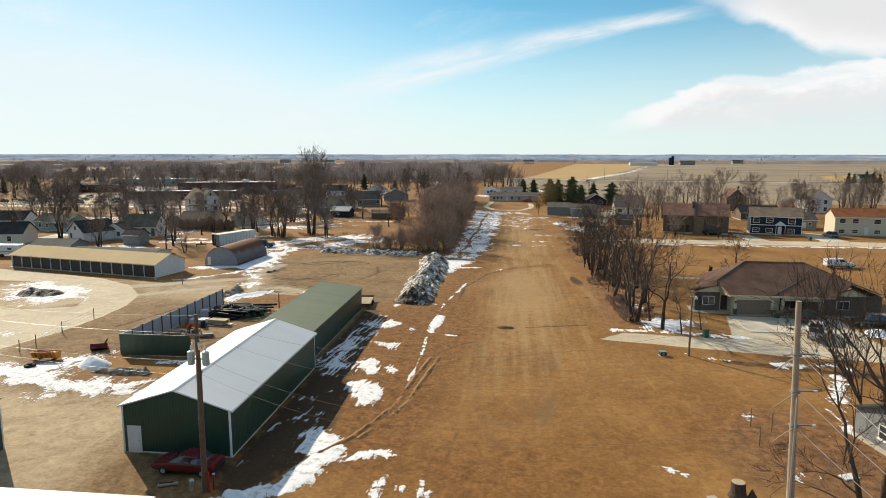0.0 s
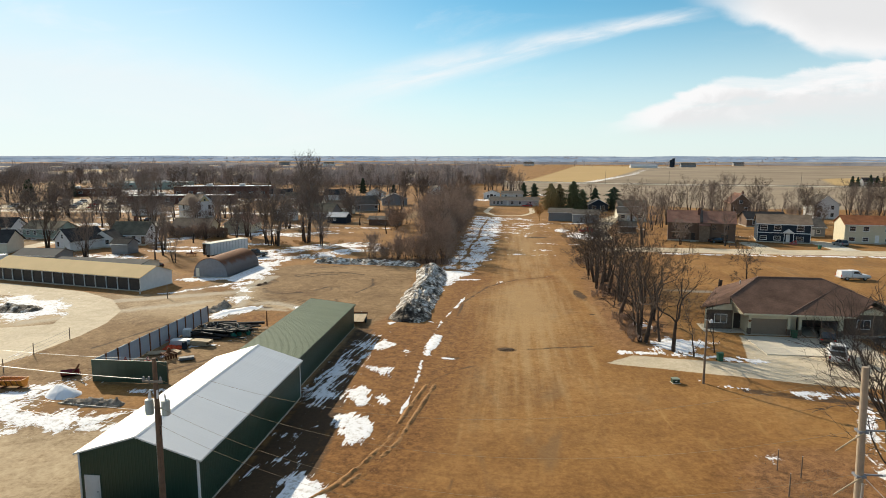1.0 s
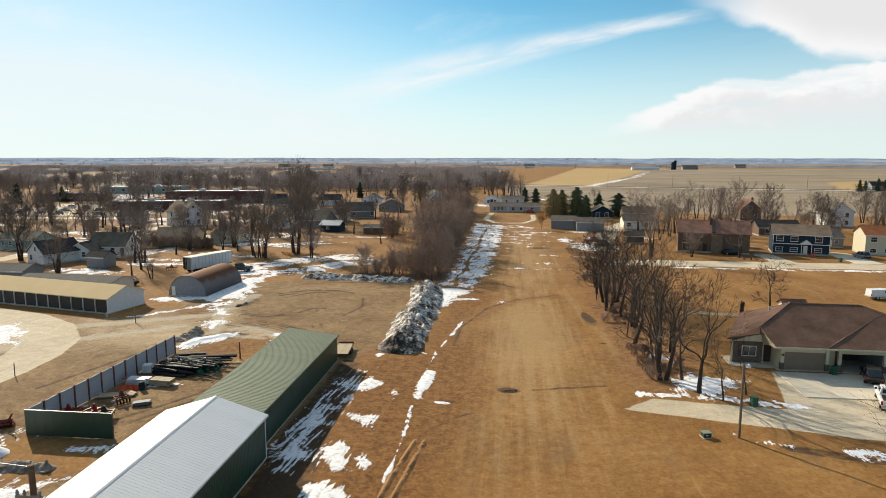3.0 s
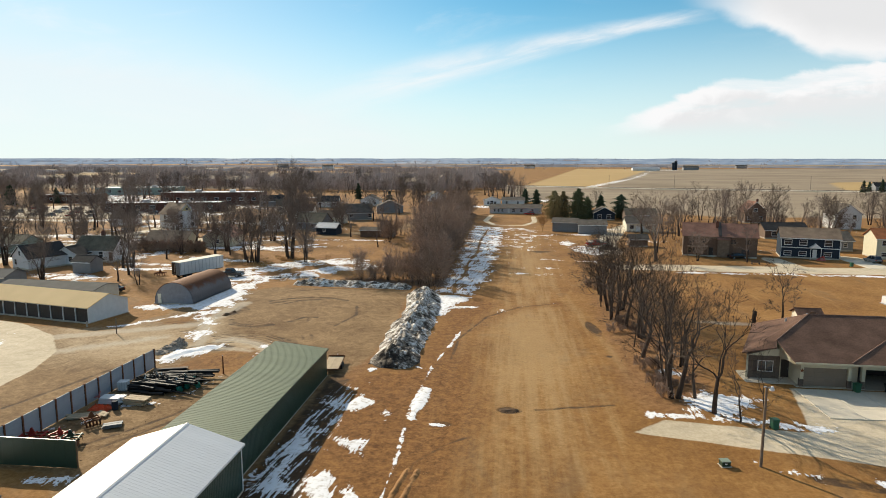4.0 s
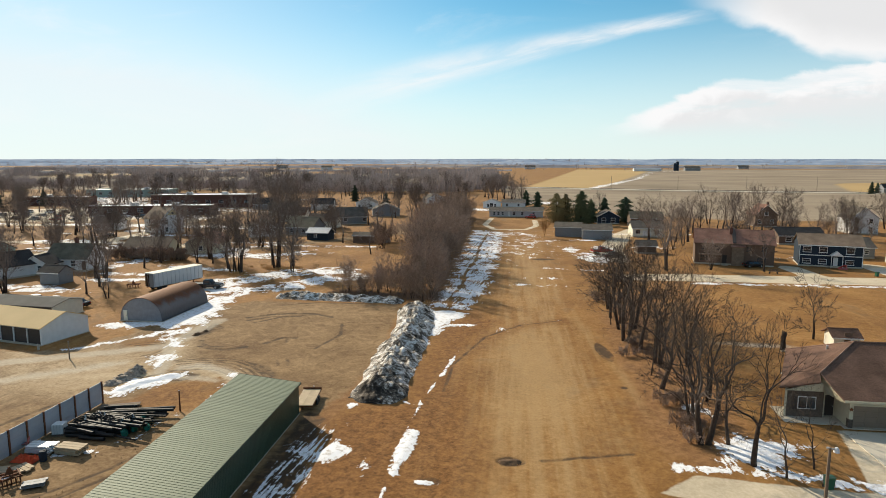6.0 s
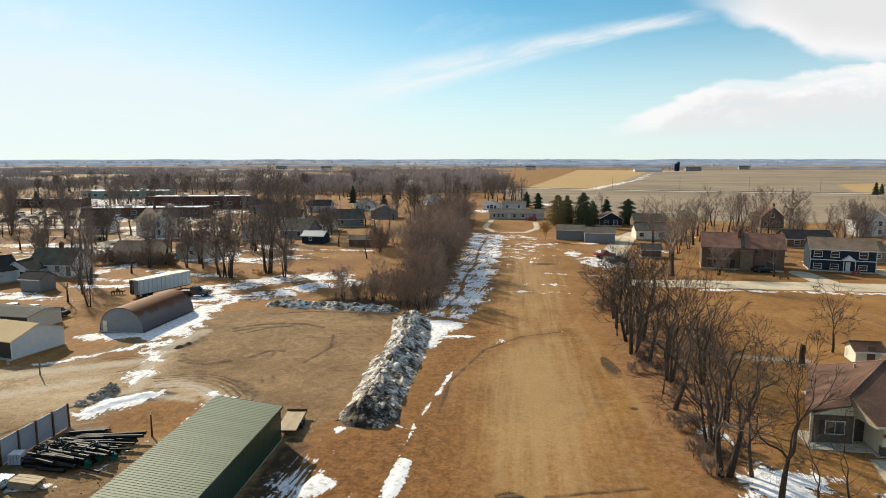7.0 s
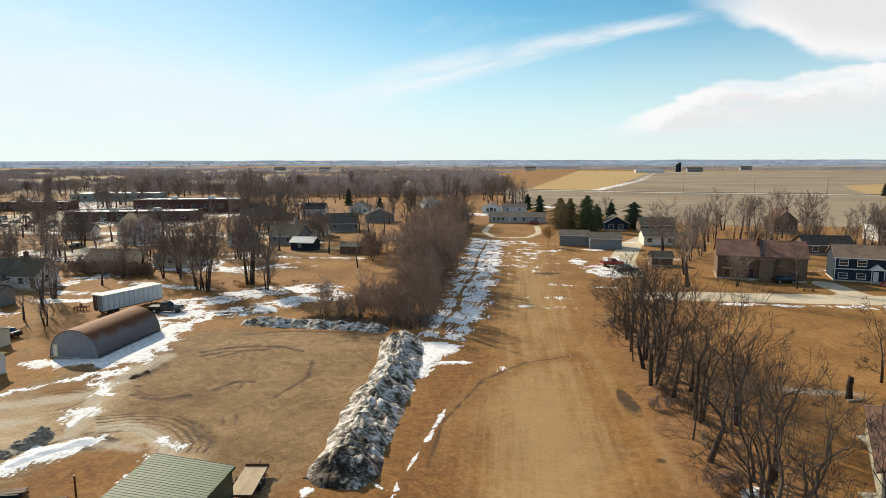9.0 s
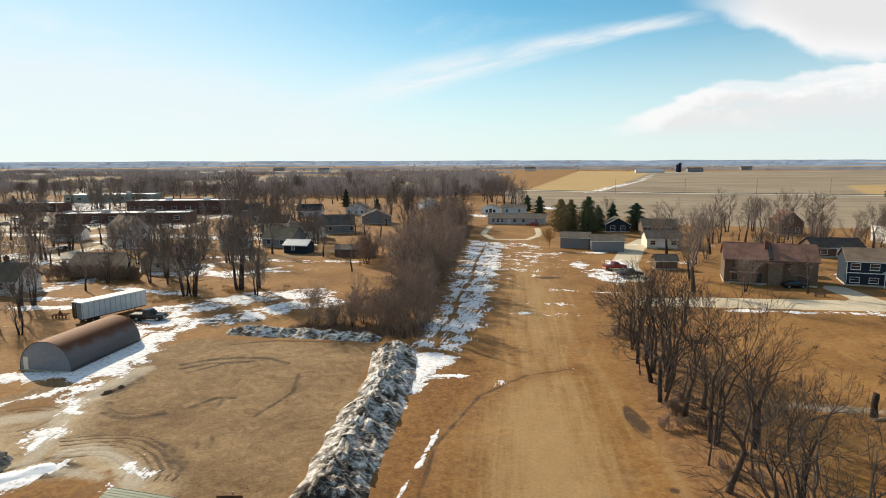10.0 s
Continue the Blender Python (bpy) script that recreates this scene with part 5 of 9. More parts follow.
shrub = tree_thing("dry_shrub", "low dry tangle of bare shoots under trees", "shrub", grow_fork(91, 1.7, 5, 1.1, 4, 0.4, 0.03, 0.009, 5, 1, 2), M_BARK, M_BRUSH, turned(15.9, 80.6, 0))
for i in range(26):
    y = 78 + 62 * rng.random()
    put_copy(shrub, 16.9 + rng.gauss(0, 1.3), y, 60 * i, rng.uniform(0.5, 1.1))
lone = tree_thing("bare_tree", "spreading bare tree alone on the dry lawn", "tree", grow_fork(73, 9.6, 1, 1.15, 5, 0.05, 0.19, 0.014, 5, 1, 2), M_BARK, M_TWIG, turned(42.4, 116.8, 0))
big = tree_thing("bare_tree", "tall bare tree with several stems near a pole", "tree", grow_fork(76, 17.0, 3, 0.6, 5, 0.12, 0.34, 0.012, 3, 1, 1, 0.26), M_BARK, M_TWIG, turned(21.4, 31.0, 40))
tree_thing("bare_tree", "slim bare tree behind a small garage", "tree", grow_tree(78, 14.0, 0.2, 6, 0.6, (6, 7, 5), 1, 0.7, 0.012, 0.2, False), M_BARK, M_TWIG, turned(29.5, 47.5, 40))

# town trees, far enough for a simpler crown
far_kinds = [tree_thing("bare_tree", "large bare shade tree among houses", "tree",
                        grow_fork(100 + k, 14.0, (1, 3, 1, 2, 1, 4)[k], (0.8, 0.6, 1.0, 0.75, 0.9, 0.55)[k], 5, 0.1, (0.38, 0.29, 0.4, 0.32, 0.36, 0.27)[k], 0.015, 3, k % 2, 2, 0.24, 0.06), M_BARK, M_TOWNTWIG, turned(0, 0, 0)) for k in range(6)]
town = [(-61.3, 158.5, 15), (-55.6, 165.9, 23), (-52.5, 168, 15), (-64, 160, 13), (-66.5, 163.5, 12), (-50.5, 162, 10), (-99.7, 136, 12), (-88, 150, 12), (-81.3, 134.2, 7), (-75.1, 131.3, 8), (-108, 128, 15), (-120, 150, 15)]
town += [(-86, 176, 14), (-78, 178, 13), (-126, 200, 14), (-118, 240, 16), (-90, 232, 17), (-82, 250, 16), (-70, 205, 14), (-96, 196, 12), (-140, 262, 15), (-62, 238, 13), (-48, 246, 13)]
town += [(-152, 230, 16), (-160, 200, 15), (-175, 232, 15), (-185, 262, 14), (-44, 228, 9), (-38.5, 190, 8), (-150, 160, 15), (-170, 170, 15), (-140, 140, 14)]
town += [(35.1, 173, 16), (38.4, 187.9, 14), (56.9, 173.6, 9), (45.5, 174.5, 7), (62, 215, 15), (71, 222, 17), (54, 226, 14), (84, 226, 22), (88.5, 229, 21), (100, 224, 14), (113, 218, 15), (122, 222, 17), (132, 214, 13), (140, 224, 16), (104, 240, 13)]
town += [(150, 218, 15), (62, 250, 13), (47, 244, 14), (96, 205, 9), (118, 200, 12), (160, 205, 14), (172, 222, 15), (75, 246, 14), (92, 250, 15), (130, 245, 15), (30, 300, 10), (38, 306, 11)]
town += [(-62.8, 160.3, 13), (-87, 163, 9), (-87.3, 170.7, 8), (-74, 171.2, 8), (-102.3, 183, 11), (-124.5, 200, 12), (-130.4, 218, 12), (-90, 149.5, 13), (-97.6, 133.4, 11), (-83.5, 141.4, 10), (-78, 178, 13), (-58.2, 169.8, 11),
         (-73, 200, 11), (-68, 216, 12), (-90, 220, 9), (-82, 222, 12), (-110, 232, 12), (-98, 238, 13), (-60, 226, 11), (-52, 212, 10), (-126, 186, 10), (-112, 168, 10), (-118, 176, 12)]
for i in range(190):
    y = 250 + 330 * rng.random() ** 1.2
    x = -18 - (0.42 * y + 150) * rng.random() ** 0.8
    if -200 < x < -128 and 262 < y < 365:
        continue
    town.append((x, y, rng.uniform(9, 16)))
for i in range(16):
    town.append((rng.uniform(-22, 8), rng.uniform(372, 470), rng.uniform(11, 17)))
for i in range(48):
    y = 128 + 130 * rng.random()
    x = -62 - (20 + 0.62 * (y - 60)) * rng.random()
    if -128 < x and y < 226:
        continue
    town.append((x, y, rng.uniform(7, 14)))
for i in range(26):
    town.append((rng.uniform(-134, -62), rng.uniform(172, 262), rng.uniform(6, 11)))
for i in range(34):
    town.append((rng.uniform(36, 190), rng.uniform(205, 290), rng.uniform(9, 15)))
for i in range(34):
    town.append((rng.uniform(40, 150), rng.uniform(206, 262), rng.uniform(5, 9)))
FOOT = []


def town_trees():
    """Sets the town's trees, leaving out any that would stand inside a house."""
    for i, (x, y, h) in enumerate(town):
        k = far_kinds[i % 6]
        if i < 6:
            k.matrix_basis = turned(x, y, i * 61, h * 1.05 / 14)
        else:
            at = [m @ Vector((x, y, 0)) for m, w, d in FOOT]
            if any(-0.8 < q.x < w + 0.8 and -0.8 < q.y < d + 0.8 for q, (m, w, d) in zip(at, FOOT)):
                continue
            k = put_copy(k, x, y, i * 61, h * 1.05 / 14)
        tagged(k, group="town trees")


# the brush strip
brush_kinds = [tree_thing("brush_tree", "dense bare thicket tree with upright stems", "tree",
                          grow_fork(200 + k, 10.0, (4, 3, 5, 2, 4)[k], (0.72, 0.85, 0.65, 0.9, 0.8)[k], 5, 0.28, 0.11, 0.013, 4, 1, 1, 0.2, 0.06), M_BARK, M_BRUSH, turned(0, 0, 0)) for k in range(5)]
spots = []
for i in range(50):
    t = rng.random()
    y = 141 + 163 * t
    lo, hi = max(-28.0, -18.4 - (y - 141) * 0.19), -16.4 - 2.4 * t
    spots.append((rng.uniform(lo, hi), y, rng.uniform(10.0, 14.0) * min(1.0, 0.6 + 0.4 * (y - 141) / 25)))
for y in range(139, 300, 7):
    spots.append((-15.8 - 0.018 * (y - 138) + rng.uniform(-0.8, 0.8), y, rng.uniform(7.5, 11.5)))
for i in range(18):
    spots.append((rng.uniform(-32, -18), rng.uniform(138.5, 146), rng.uniform(2.4, 4.4)))
for i in range(12):
    spots.append((rng.uniform(-40, -34), rng.uniform(195, 235), rng.uniform(5, 9)))
spots += [(-15.4, 136.6, 8.0), (-17.5, 136.8, 7.5), (-20.5, 138, 6.5), (-23.5, 139.5, 5.2), (-26, 140.5, 5.0), (-22, 142, 6.0), (-28.5, 140, 4.4), (-32.4, 139.4, 6.5), (-31.4, 140, 7.0), (-24.8, 143, 5.5), (-27.5, 143.5, 5.2)]
rng_edge = random.Random(77)
for i in range(14):
    spots.append((rng_edge.uniform(-28, -18), rng_edge.uniform(141, 152), rng_edge.uniform(4.5, 7.0)))
spots += [(-15.2, 133.8, 5.2), (-16.6, 134.6, 6.6), (-18.6, 136.2, 6.2), (-14.6, 140.0, 5.0)]
for i, (x, y, h) in enumerate(spots):
    k = brush_kinds[i % 5]
    if i < 5:
        k.matrix_basis = turned(x, y, i * 83, h / 10.0)
    else:
        k = put_copy(k, x, y, i * 83, h / 10.0)
    tagged(k, group="brush strip")


# ---- evergreens ----
def conifer(seed, h, r, needle, m, label, power=2.0):
    rng = random.Random(seed)
    t = tagged(empty("evergreen", m), label, "tree")
    part("trunk", tube([(0, 0, -0.2), (0, 0, h * 0.5), (0, 0, h * 0.95)], [h * 0.022, h * 0.014, 0.03], 8), M_BARK, t)
    v, f = [], []
    layers = int(h * 2.6)
    for j in range(layers):
        z = h * (0.08 + 0.92 * j / layers)
        rr = r * (1 - (z / h) ** power) * rng.uniform(0.62, 1.2) * (0.82 + 0.35 * math.sin(j * 1.3 + seed)) + 0.15
        n = int(7 + rr * 5)
        for i in range(n):
            a = rng.uniform(0, 6.283)
            L = rr * rng.uniform(0.6, 1.1)
            d, s = Vector((math.cos(a), math.sin(a), 0)), Vector((-math.sin(a), math.cos(a), 0))
            p = Vector((0, 0, z + rng.uniform(-0.2, 0.2)))
            for k in range(4):
                c = p + d * L * (0.35 + 0.2 * k) + Vector((0, 0, -0.12 * L * (k + 1) * 0.5 + rng.uniform(-0.1, 0.1)))
                q = 0.34 * (1.1 - 0.12 * k)
                b = len(v)
                v += [c - s * q, c + d * q * 1.4 + Vector((0, 0, 0.1)), c + s * q, c - Vector((0, 0, q * 0.9)) + d * q * 0.4]
                f += [(b, b + 1, b + 2), (b, b + 3, b + 1), (b + 2, b + 1, b + 3)]
    raw("crown", v, f, needle, t)
    return t


conifer(1, 12.0, 6.0, M_NEEDLE2, turned(17.4, 283, 0), "olive-brown pine losing needles", 3.6)
conifer(2, 13.2, 6.0, M_NEEDLE3, turned(26.8, 279, 0), "dark green pine behind grey sheds", 3.6)
conifer(3, 10.4, 5.6, M_NEEDLE, turned(45.1, 286, 0), "dark rounded spruce beside a house", 3.6)
for k, (x, y, h, r, nd) in enumerate(((21.4, 287, 11.6, 4.8, M_NEEDLE2), (31.6, 286, 9.0, 3.8, M_NEEDLE3), (38.6, 298, 9.4, 3.4, M_NEEDLE))):
    conifer(40 + k, h, r, nd, turned(x, y, 40 * k), "shaggy pine in a clump behind sheds", 3.2)
conifer(4, 9.0, 2.6, M_NEEDLE, turned(32, 292, 0), "dark green spruce behind a house")
conifer(5, 8.6, 3.0, M_NEEDLE, turned(7.3, 373, 0), "dark cone-shaped evergreen beside houses", 2.8)
conifer(6, 9.0, 3.1, M_NEEDLE, turned(12.7, 355.6, 0), "dark cone-shaped evergreen beside houses", 2.8)
for i, (x, y, h) in enumerate([(-270, 330, 11), (-262, 336, 9), (-280, 340, 10), (-255, 345, 9), (-290, 330, 10), (-62, 330, 9), (-95, 400, 10), (262, 520, 9), (268, 524, 8), (274, 518, 10), (281, 522, 9), (288, 526, 8)]):
    conifer(20 + i, h, h * 0.33, M_NEEDLE, turned(x, y, 0), "dark evergreen near the edge of town")
tree_thing("golden_willow", "golden bare young willow on the lawn", "tree", grow_tree(300, 7.6, 0.12, 8, 0.45, (7, 6, 5), 1, 0.6, 0.018, 0.2), M_BARK, M_GOLDTWIG, turned(10.3, 232.7, 0))


# ---- far woods: countless twiggy crowns ----
def woods(name, label, spots, seed, spikes=60):
    rng = np.random.default_rng(seed)
    s = np.array(spots)
    n = len(s)
    c = np.repeat(s, spikes, axis=0)
    m = len(c)
    ang = rng.uniform(0, 2 * np.pi, m)
    rad = c[:, 2] * 0.46 * np.sqrt(rng.uniform(0, 1, m))
    up = rng.uniform(0.2, 0.72, m) * c[:, 2] * (1.1 - 0.5 * (rad / (c[:, 2] * 0.46)) ** 2)
    bx, by = c[:, 0] + rad * np.cos(ang), c[:, 1] + rad * np.sin(ang)
    zz = c[:, 3]
    L = c[:, 2] * rng.uniform(0.16, 0.36, m)
    w = c[:, 2] * 0.022 * rng.uniform(0.6, 1.4, m)
    t = rng.uniform(0, 2 * np.pi, m)
    low = np.stack([bx, by, zz + up * 0.55], -1)
    a = low + np.stack([w * np.cos(t), w * np.sin(t), np.zeros(m)], -1)
    b = low - np.stack([w * np.cos(t), w * np.sin(t), np.zeros(m)], -1)
    tip = np.stack([bx + rad * 0.35 * np.cos(ang), by + rad * 0.35 * np.sin(ang), zz + up + L], -1)
    # trunks
    tw = s[:, 2] * 0.02
    ta = np.stack([s[:, 0] - tw, s[:, 1], s[:, 3] - 0.5], -1)
    tb = np.stack([s[:, 0] + tw, s[:, 1], s[:, 3] - 0.5], -1)
    tc = np.stack([s[:, 0], s[:, 1], s[:, 3] + s[:, 2] * 0.8], -1)
    v = np.concatenate([np.stack([a, b, tip], 1).reshape(-1, 3), np.stack([ta, tb, tc], 1).reshape(-1, 3)])
    f = np.arange(len(v)).reshape(-1, 3)
    ob = raw(name, v.tolist(), f.tolist(), M_HAZY_WOOD)
    tagged(ob, label, "trees", kind="stuff")


def land(x, y):
    far = min(max((math.hypot(x, y) - 900) / 3800, 0), 1)
    return far ** 1.5 * 14 + far * 5 * math.sin(x * 0.0021 + 1.0) * math.sin(y * 0.0017 + x * 0.0006)


rng = random.Random(5)
spots = []
for i in range(4600):
    y = 480 + 900 * rng.random() ** 1.3
    x = -30 - rng.random() ** 0.9 * (y * 0.75 + 60)
    if fbm(x, y, 0.008, 4) < (-0.1 if x > -250 else 0.12):
        continue
    spots.append((x, y, rng.uniform(7, 13), land(x, y)))
for i in range(240):
    y = rng.uniform(520, 900)
    spots.append((rng.uniform(-60, -8) - (y - 520) * 0.03, y, rng.uniform(9, 15), 0))
woods("town_woods", "brown bare woods behind the town", spots, 1, 48)
spots = []
for i in range(3400):
    y = 1350 + 3200 * rng.random()
    x = rng.uniform(-1.0, 0.95) * y
    if math.hypot(x, y) > 4500:
        continue
    if fbm(x * 0.35, y, 0.0042, 3, 5.0) < (-0.06 if x < 200 else 0.12):
        continue
    spots.append((x, y, rng.uniform(9, 15), land(x, y)))
woods("horizon_woods", "distant bare woods along the horizon", spots, 2, 16)


def weeds(name, label, spots, seed, h, material, per=60, r=0.5):
    """Tufts of dry stalks, joined."""
    rng = np.random.default_rng(seed)
    c = np.repeat(np.array(spots), per, axis=0)
    m = len(c)
    a, q = rng.uniform(0, 2 * np.pi, m), r * np.sqrt(rng.uniform(0, 1, m))
    bx, by = c[:, 0] + q * np.cos(a), c[:, 1] + q * np.sin(a)
    L = h * rng.uniform(0.5, 1.2, m)
    t, w = rng.uniform(0, 2 * np.pi, m), 0.02 * rng.uniform(0.6, 1.6, m)
    lean = rng.uniform(0.05, 0.4, m)
    A = np.stack([bx + w * np.cos(t), by + w * np.sin(t), np.full(m, -0.05)], -1)
    B = np.stack([bx - w * np.cos(t), by - w * np.sin(t), np.full(m, -0.05)], -1)
    C = np.stack([bx + L * lean * np.cos(a), by + L * lean * np.sin(a), L], -1)
    v = np.stack([A, B, C], 1).reshape(-1, 3)
    tagged(raw(name, v.tolist(), np.arange(len(v)).reshape(-1, 3).tolist(), material), label, "weeds", kind="stuff")


rng = random.Random(21)
tufts = [(rng.uniform(-35, -13.8), rng.uniform(134.5, 141)) for i in range(160)] + [(-14.6 - 0.018 * (y - 138) + rng.gauss(0, 0.8), y) for y in np.arange(136, 300, 0.8)]
weeds("dry_weeds", "dry brush and weeds at the thicket's foot", tufts, 4, 0.8, M_BRUSH, 40, 0.9)
tufts = [(rng.uniform(-72, -36), rng.uniform(146, 172)) for i in range(70)] + [(rng.gauss(-61, 3), rng.gauss(158, 1.5)) for i in range(30)] + [(rng.gauss(-54, 2), rng.gauss(166, 1.2)) for i in range(24)]
weeds("dry_weeds", "dry straw weeds beside the yard", tufts, 5, 0.5, M_STRAW, 60, 0.8)
tufts = [(rng.gauss(23.5, 2.4), rng.gauss(40, 3.5)) for i in range(110)]
weeds("dry_weeds", "brown dead weeds around a utility pole", tufts, 6, 0.13, M_BRUSH, 40, 0.9)

# ---- houses ----
def window(parent, side, u, z, w, h, size, trim=None, depth=0.0):
    """A framed window on a wall of a box house; side f(ront), b(ack), l(eft), r(ight); u along that wall."""
    W, D = size
    trim = trim or M_TRIM
    if side == "f":
        m = pose(u, 0, z)
    elif side == "b":
        m = pose(u + w, D, z, 0, 0, 180)
    elif side == "r":
        m = pose(W, u, z, 0, 0, 90)
    else:
        m = pose(0, u + w, z, 0, 0, -90)
    key = (round(w, 2), round(h, 2), trim.name)
    if key not in WIN:
        bm = boxed(-0.09, 0, -0.05, 0.02, -0.09, h + 0.09)
        box(bm, w, w + 0.09, -0.05, 0.02, -0.09, h + 0.09)
        box(bm, 0, w, -0.05, 0.02, -0.09, 0)
        box(bm, 0, w, -0.05, 0.02, h, h + 0.09)
        box(bm, 0, w, -0.035, 0.01, h / 2 - 0.025, h / 2 + 0.025)
        fr = bpy.data.meshes.new("frame")
        bm.to_mesh(fr)
        bm.free()
        fr.materials.append(trim)
        bm = boxed(0, w, -0.02, 0.0, 0, h)
        pn = bpy.data.meshes.new("pane")
        bm.to_mesh(pn)
        bm.free()
        pn.materials.append(M_GLASS)
        bm = boxed(-0.14, w + 0.14, -0.1, 0.0, -0.15, -0.09)
        sl = bpy.data.meshes.new("sill")
        bm.to_mesh(sl)
        bm.free()
        sl.materials.append(trim)
        WIN[key] = (fr, pn, sl)
    fr, pn, sl = WIN[key]
    win = shared("window", fr, parent, m)
    shared("pane", pn, win, Matrix.Identity(4))
    shared("sill", sl, win, Matrix.Identity(4))


WIN = {}


def roof_gable(w, d, eave, ridge, along="x", over=0.45, thick=0.14, rake=0.35):
    """Two slabs of a gable roof as separate bmeshes."""
    out = []
    if along == "x":
        s = (ridge - eave) / (d / 2)
        for y0, y1 in ((-over, d / 2), (d + over, d / 2)):
            out.append(prism([(y0, eave - over * s), (y1, ridge), (y1, ridge + thick), (y0, eave - over * s + thick)], -rake, w + rake, axis="x"))
    else:
        s = (ridge - eave) / (w / 2)
        for x0, x1 in ((-over, w / 2), (w + over, w / 2)):
            out.append(prism([(x0, eave - over * s), (x1, ridge), (x1, ridge + thick), (x0, eave - over * s + thick)], -rake, d + rake))
    return out


def walls(t, w, d, eave, ridge, along, wall, th=0.2):
    if along == "x":
        for x in (0, w - th):
            part("gable_wall", prism([(0, 0), (d, 0), (d, eave), (d / 2, ridge), (0, eave)], x, x + th, axis="x"), wall, t)
        part("wall", boxed(th, w - th, 0, th, 0, eave), wall, t)
        part("wall", boxed(th, w - th, d - th, d, 0, eave), wall, t)
    else:
        for y in (0, d - th):
            part("gable_wall", prism([(0, 0), (w, 0), (w, eave), (w / 2, ridge), (0, eave)], y, y + th), wall, t)
        part("wall", boxed(0, th, th, d - th, 0, eave), wall, t)
        part("wall", boxed(w - th, w, th, d - th, 0, eave), wall, t)


def house(name, label, m, w, d, eave, ridge, wall, roof, along="x", wins=(), door=None, chimney=None, trim=None, garage=(), category="house", base=True, over=0.45, snow=0.0):
    t = tagged(empty(name, m), label, category)
    FOOT.append((m.inverted(), w, d))
    walls(t, w, d, eave, ridge, along, wall)
    for bm in roof_gable(w, d, eave, ridge, along, over):
        part("roof", bm, roof, t)
    if along == "x":
        part("ridge_cap", prism([(d / 2 - 0.18, ridge + 0.08), (d / 2, ridge + 0.18), (d / 2 + 0.18, ridge + 0.08)], -0.35, w + 0.35, axis="x"), roof, t)
        part("fascia", boxed(-0.35, w + 0.35, -over - 0.03, -over, eave - over * (ridge - eave) / (d / 2) - 0.06, eave - over * (ridge - eave) / (d / 2) + 0.13), trim or M_TRIM, t)
    else:
        part("ridge_cap", prism([(w / 2 - 0.18, ridge + 0.08), (w / 2, ridge + 0.18), (w / 2 + 0.18, ridge + 0.08)], -0.35, d + 0.35), roof, t)
        s = (ridge - eave) / (w / 2)
        for x0, k in ((-over, 1), (w + over, -1)):
            part("rake_board", prism([(x0, eave - over * s - 0.05), (w / 2, ridge - 0.05), (w / 2, ridge + 0.13), (x0, eave - over * s + 0.13)], -0.38, -0.352), trim or M_TRIM, t)
    if base:
        part("foundation", boxed(-0.06, w + 0.06, -0.06, d + 0.06, -0.3, 0.35), M_CONC, t)
    for q in wins:
        window(t, *q, (w, d), trim)
    if door:
        x, mat_d = door
        dr = part("door", boxed(x, x + 0.95, -0.05, 0.03, 0.3, 2.4), mat_d, t)
        part("knob", boxed(x + 0.8, x + 0.87, -0.1, -0.05, 1.3, 1.37), M_STEEL, dr)
        part("step", boxed(x - 0.3, x + 1.25, -0.9, -0.07, -0.1, 0.25), M_CONC, t)
    for x, gw in garage:
        bm = boxed(x, x + gw, -0.04, 0.02, 0.05, 2.2)
        for k in range(4):
            box(bm, x + 0.06, x + gw - 0.06, -0.06, -0.04, 0.1 + k * 0.53, 0.58 + k * 0.53)
        part("garage_door", bm, M_TRIM, t)
    if chimney:
        x, y, h = chimney
        c = part("chimney", boxed(x - 0.35, x + 0.35, y - 0.35, y + 0.35, eave - 0.3, h), M_BRICK, t)
        part("flue", boxed(x - 0.15, x + 0.15, y - 0.15, y + 0.15, h, h + 0.25), M_RUST, c)
    return t


def hip(x0, x1, y0, y1, z0, z1, over=0.6, thick=0.16):
    """A hip roof over a rectangle, ridge along x."""
    bm = bmesh.new()
    x0, x1, y0, y1 = x0 - over, x1 + over, y0 - over, y1 + over
    h = (y1 - y0) / 2
    if x1 - x0 < 2 * h:
        h = (x1 - x0) / 2 - 0.05
    ym = (y0 + y1) / 2
    lo = [bm.verts.new(v) for v in ((x0, y0, z0), (x1, y0, z0), (x1, y1, z0), (x0, y1, z0))]
    up = [bm.verts.new((v.co.x, v.co.y, z0 + thick)) for v in lo]
    r = [bm.verts.new((x0 + h, ym, z1)), bm.verts.new((x1 - h, ym, z1))]
    bm.faces.new(lo[::-1])
    for i in range(4):
        bm.faces.new((lo[i], lo[(i + 1) % 4], up[(i + 1) % 4], up[i]))
    bm.faces.new((up[0], up[1], r[1], r[0]))
    bm.faces.new((up[1], up[2], r[1]))
    bm.faces.new((up[2], up[3], r[0], r[1]))
    bm.faces.new((up[3], up[0], r[0]))
    return bm


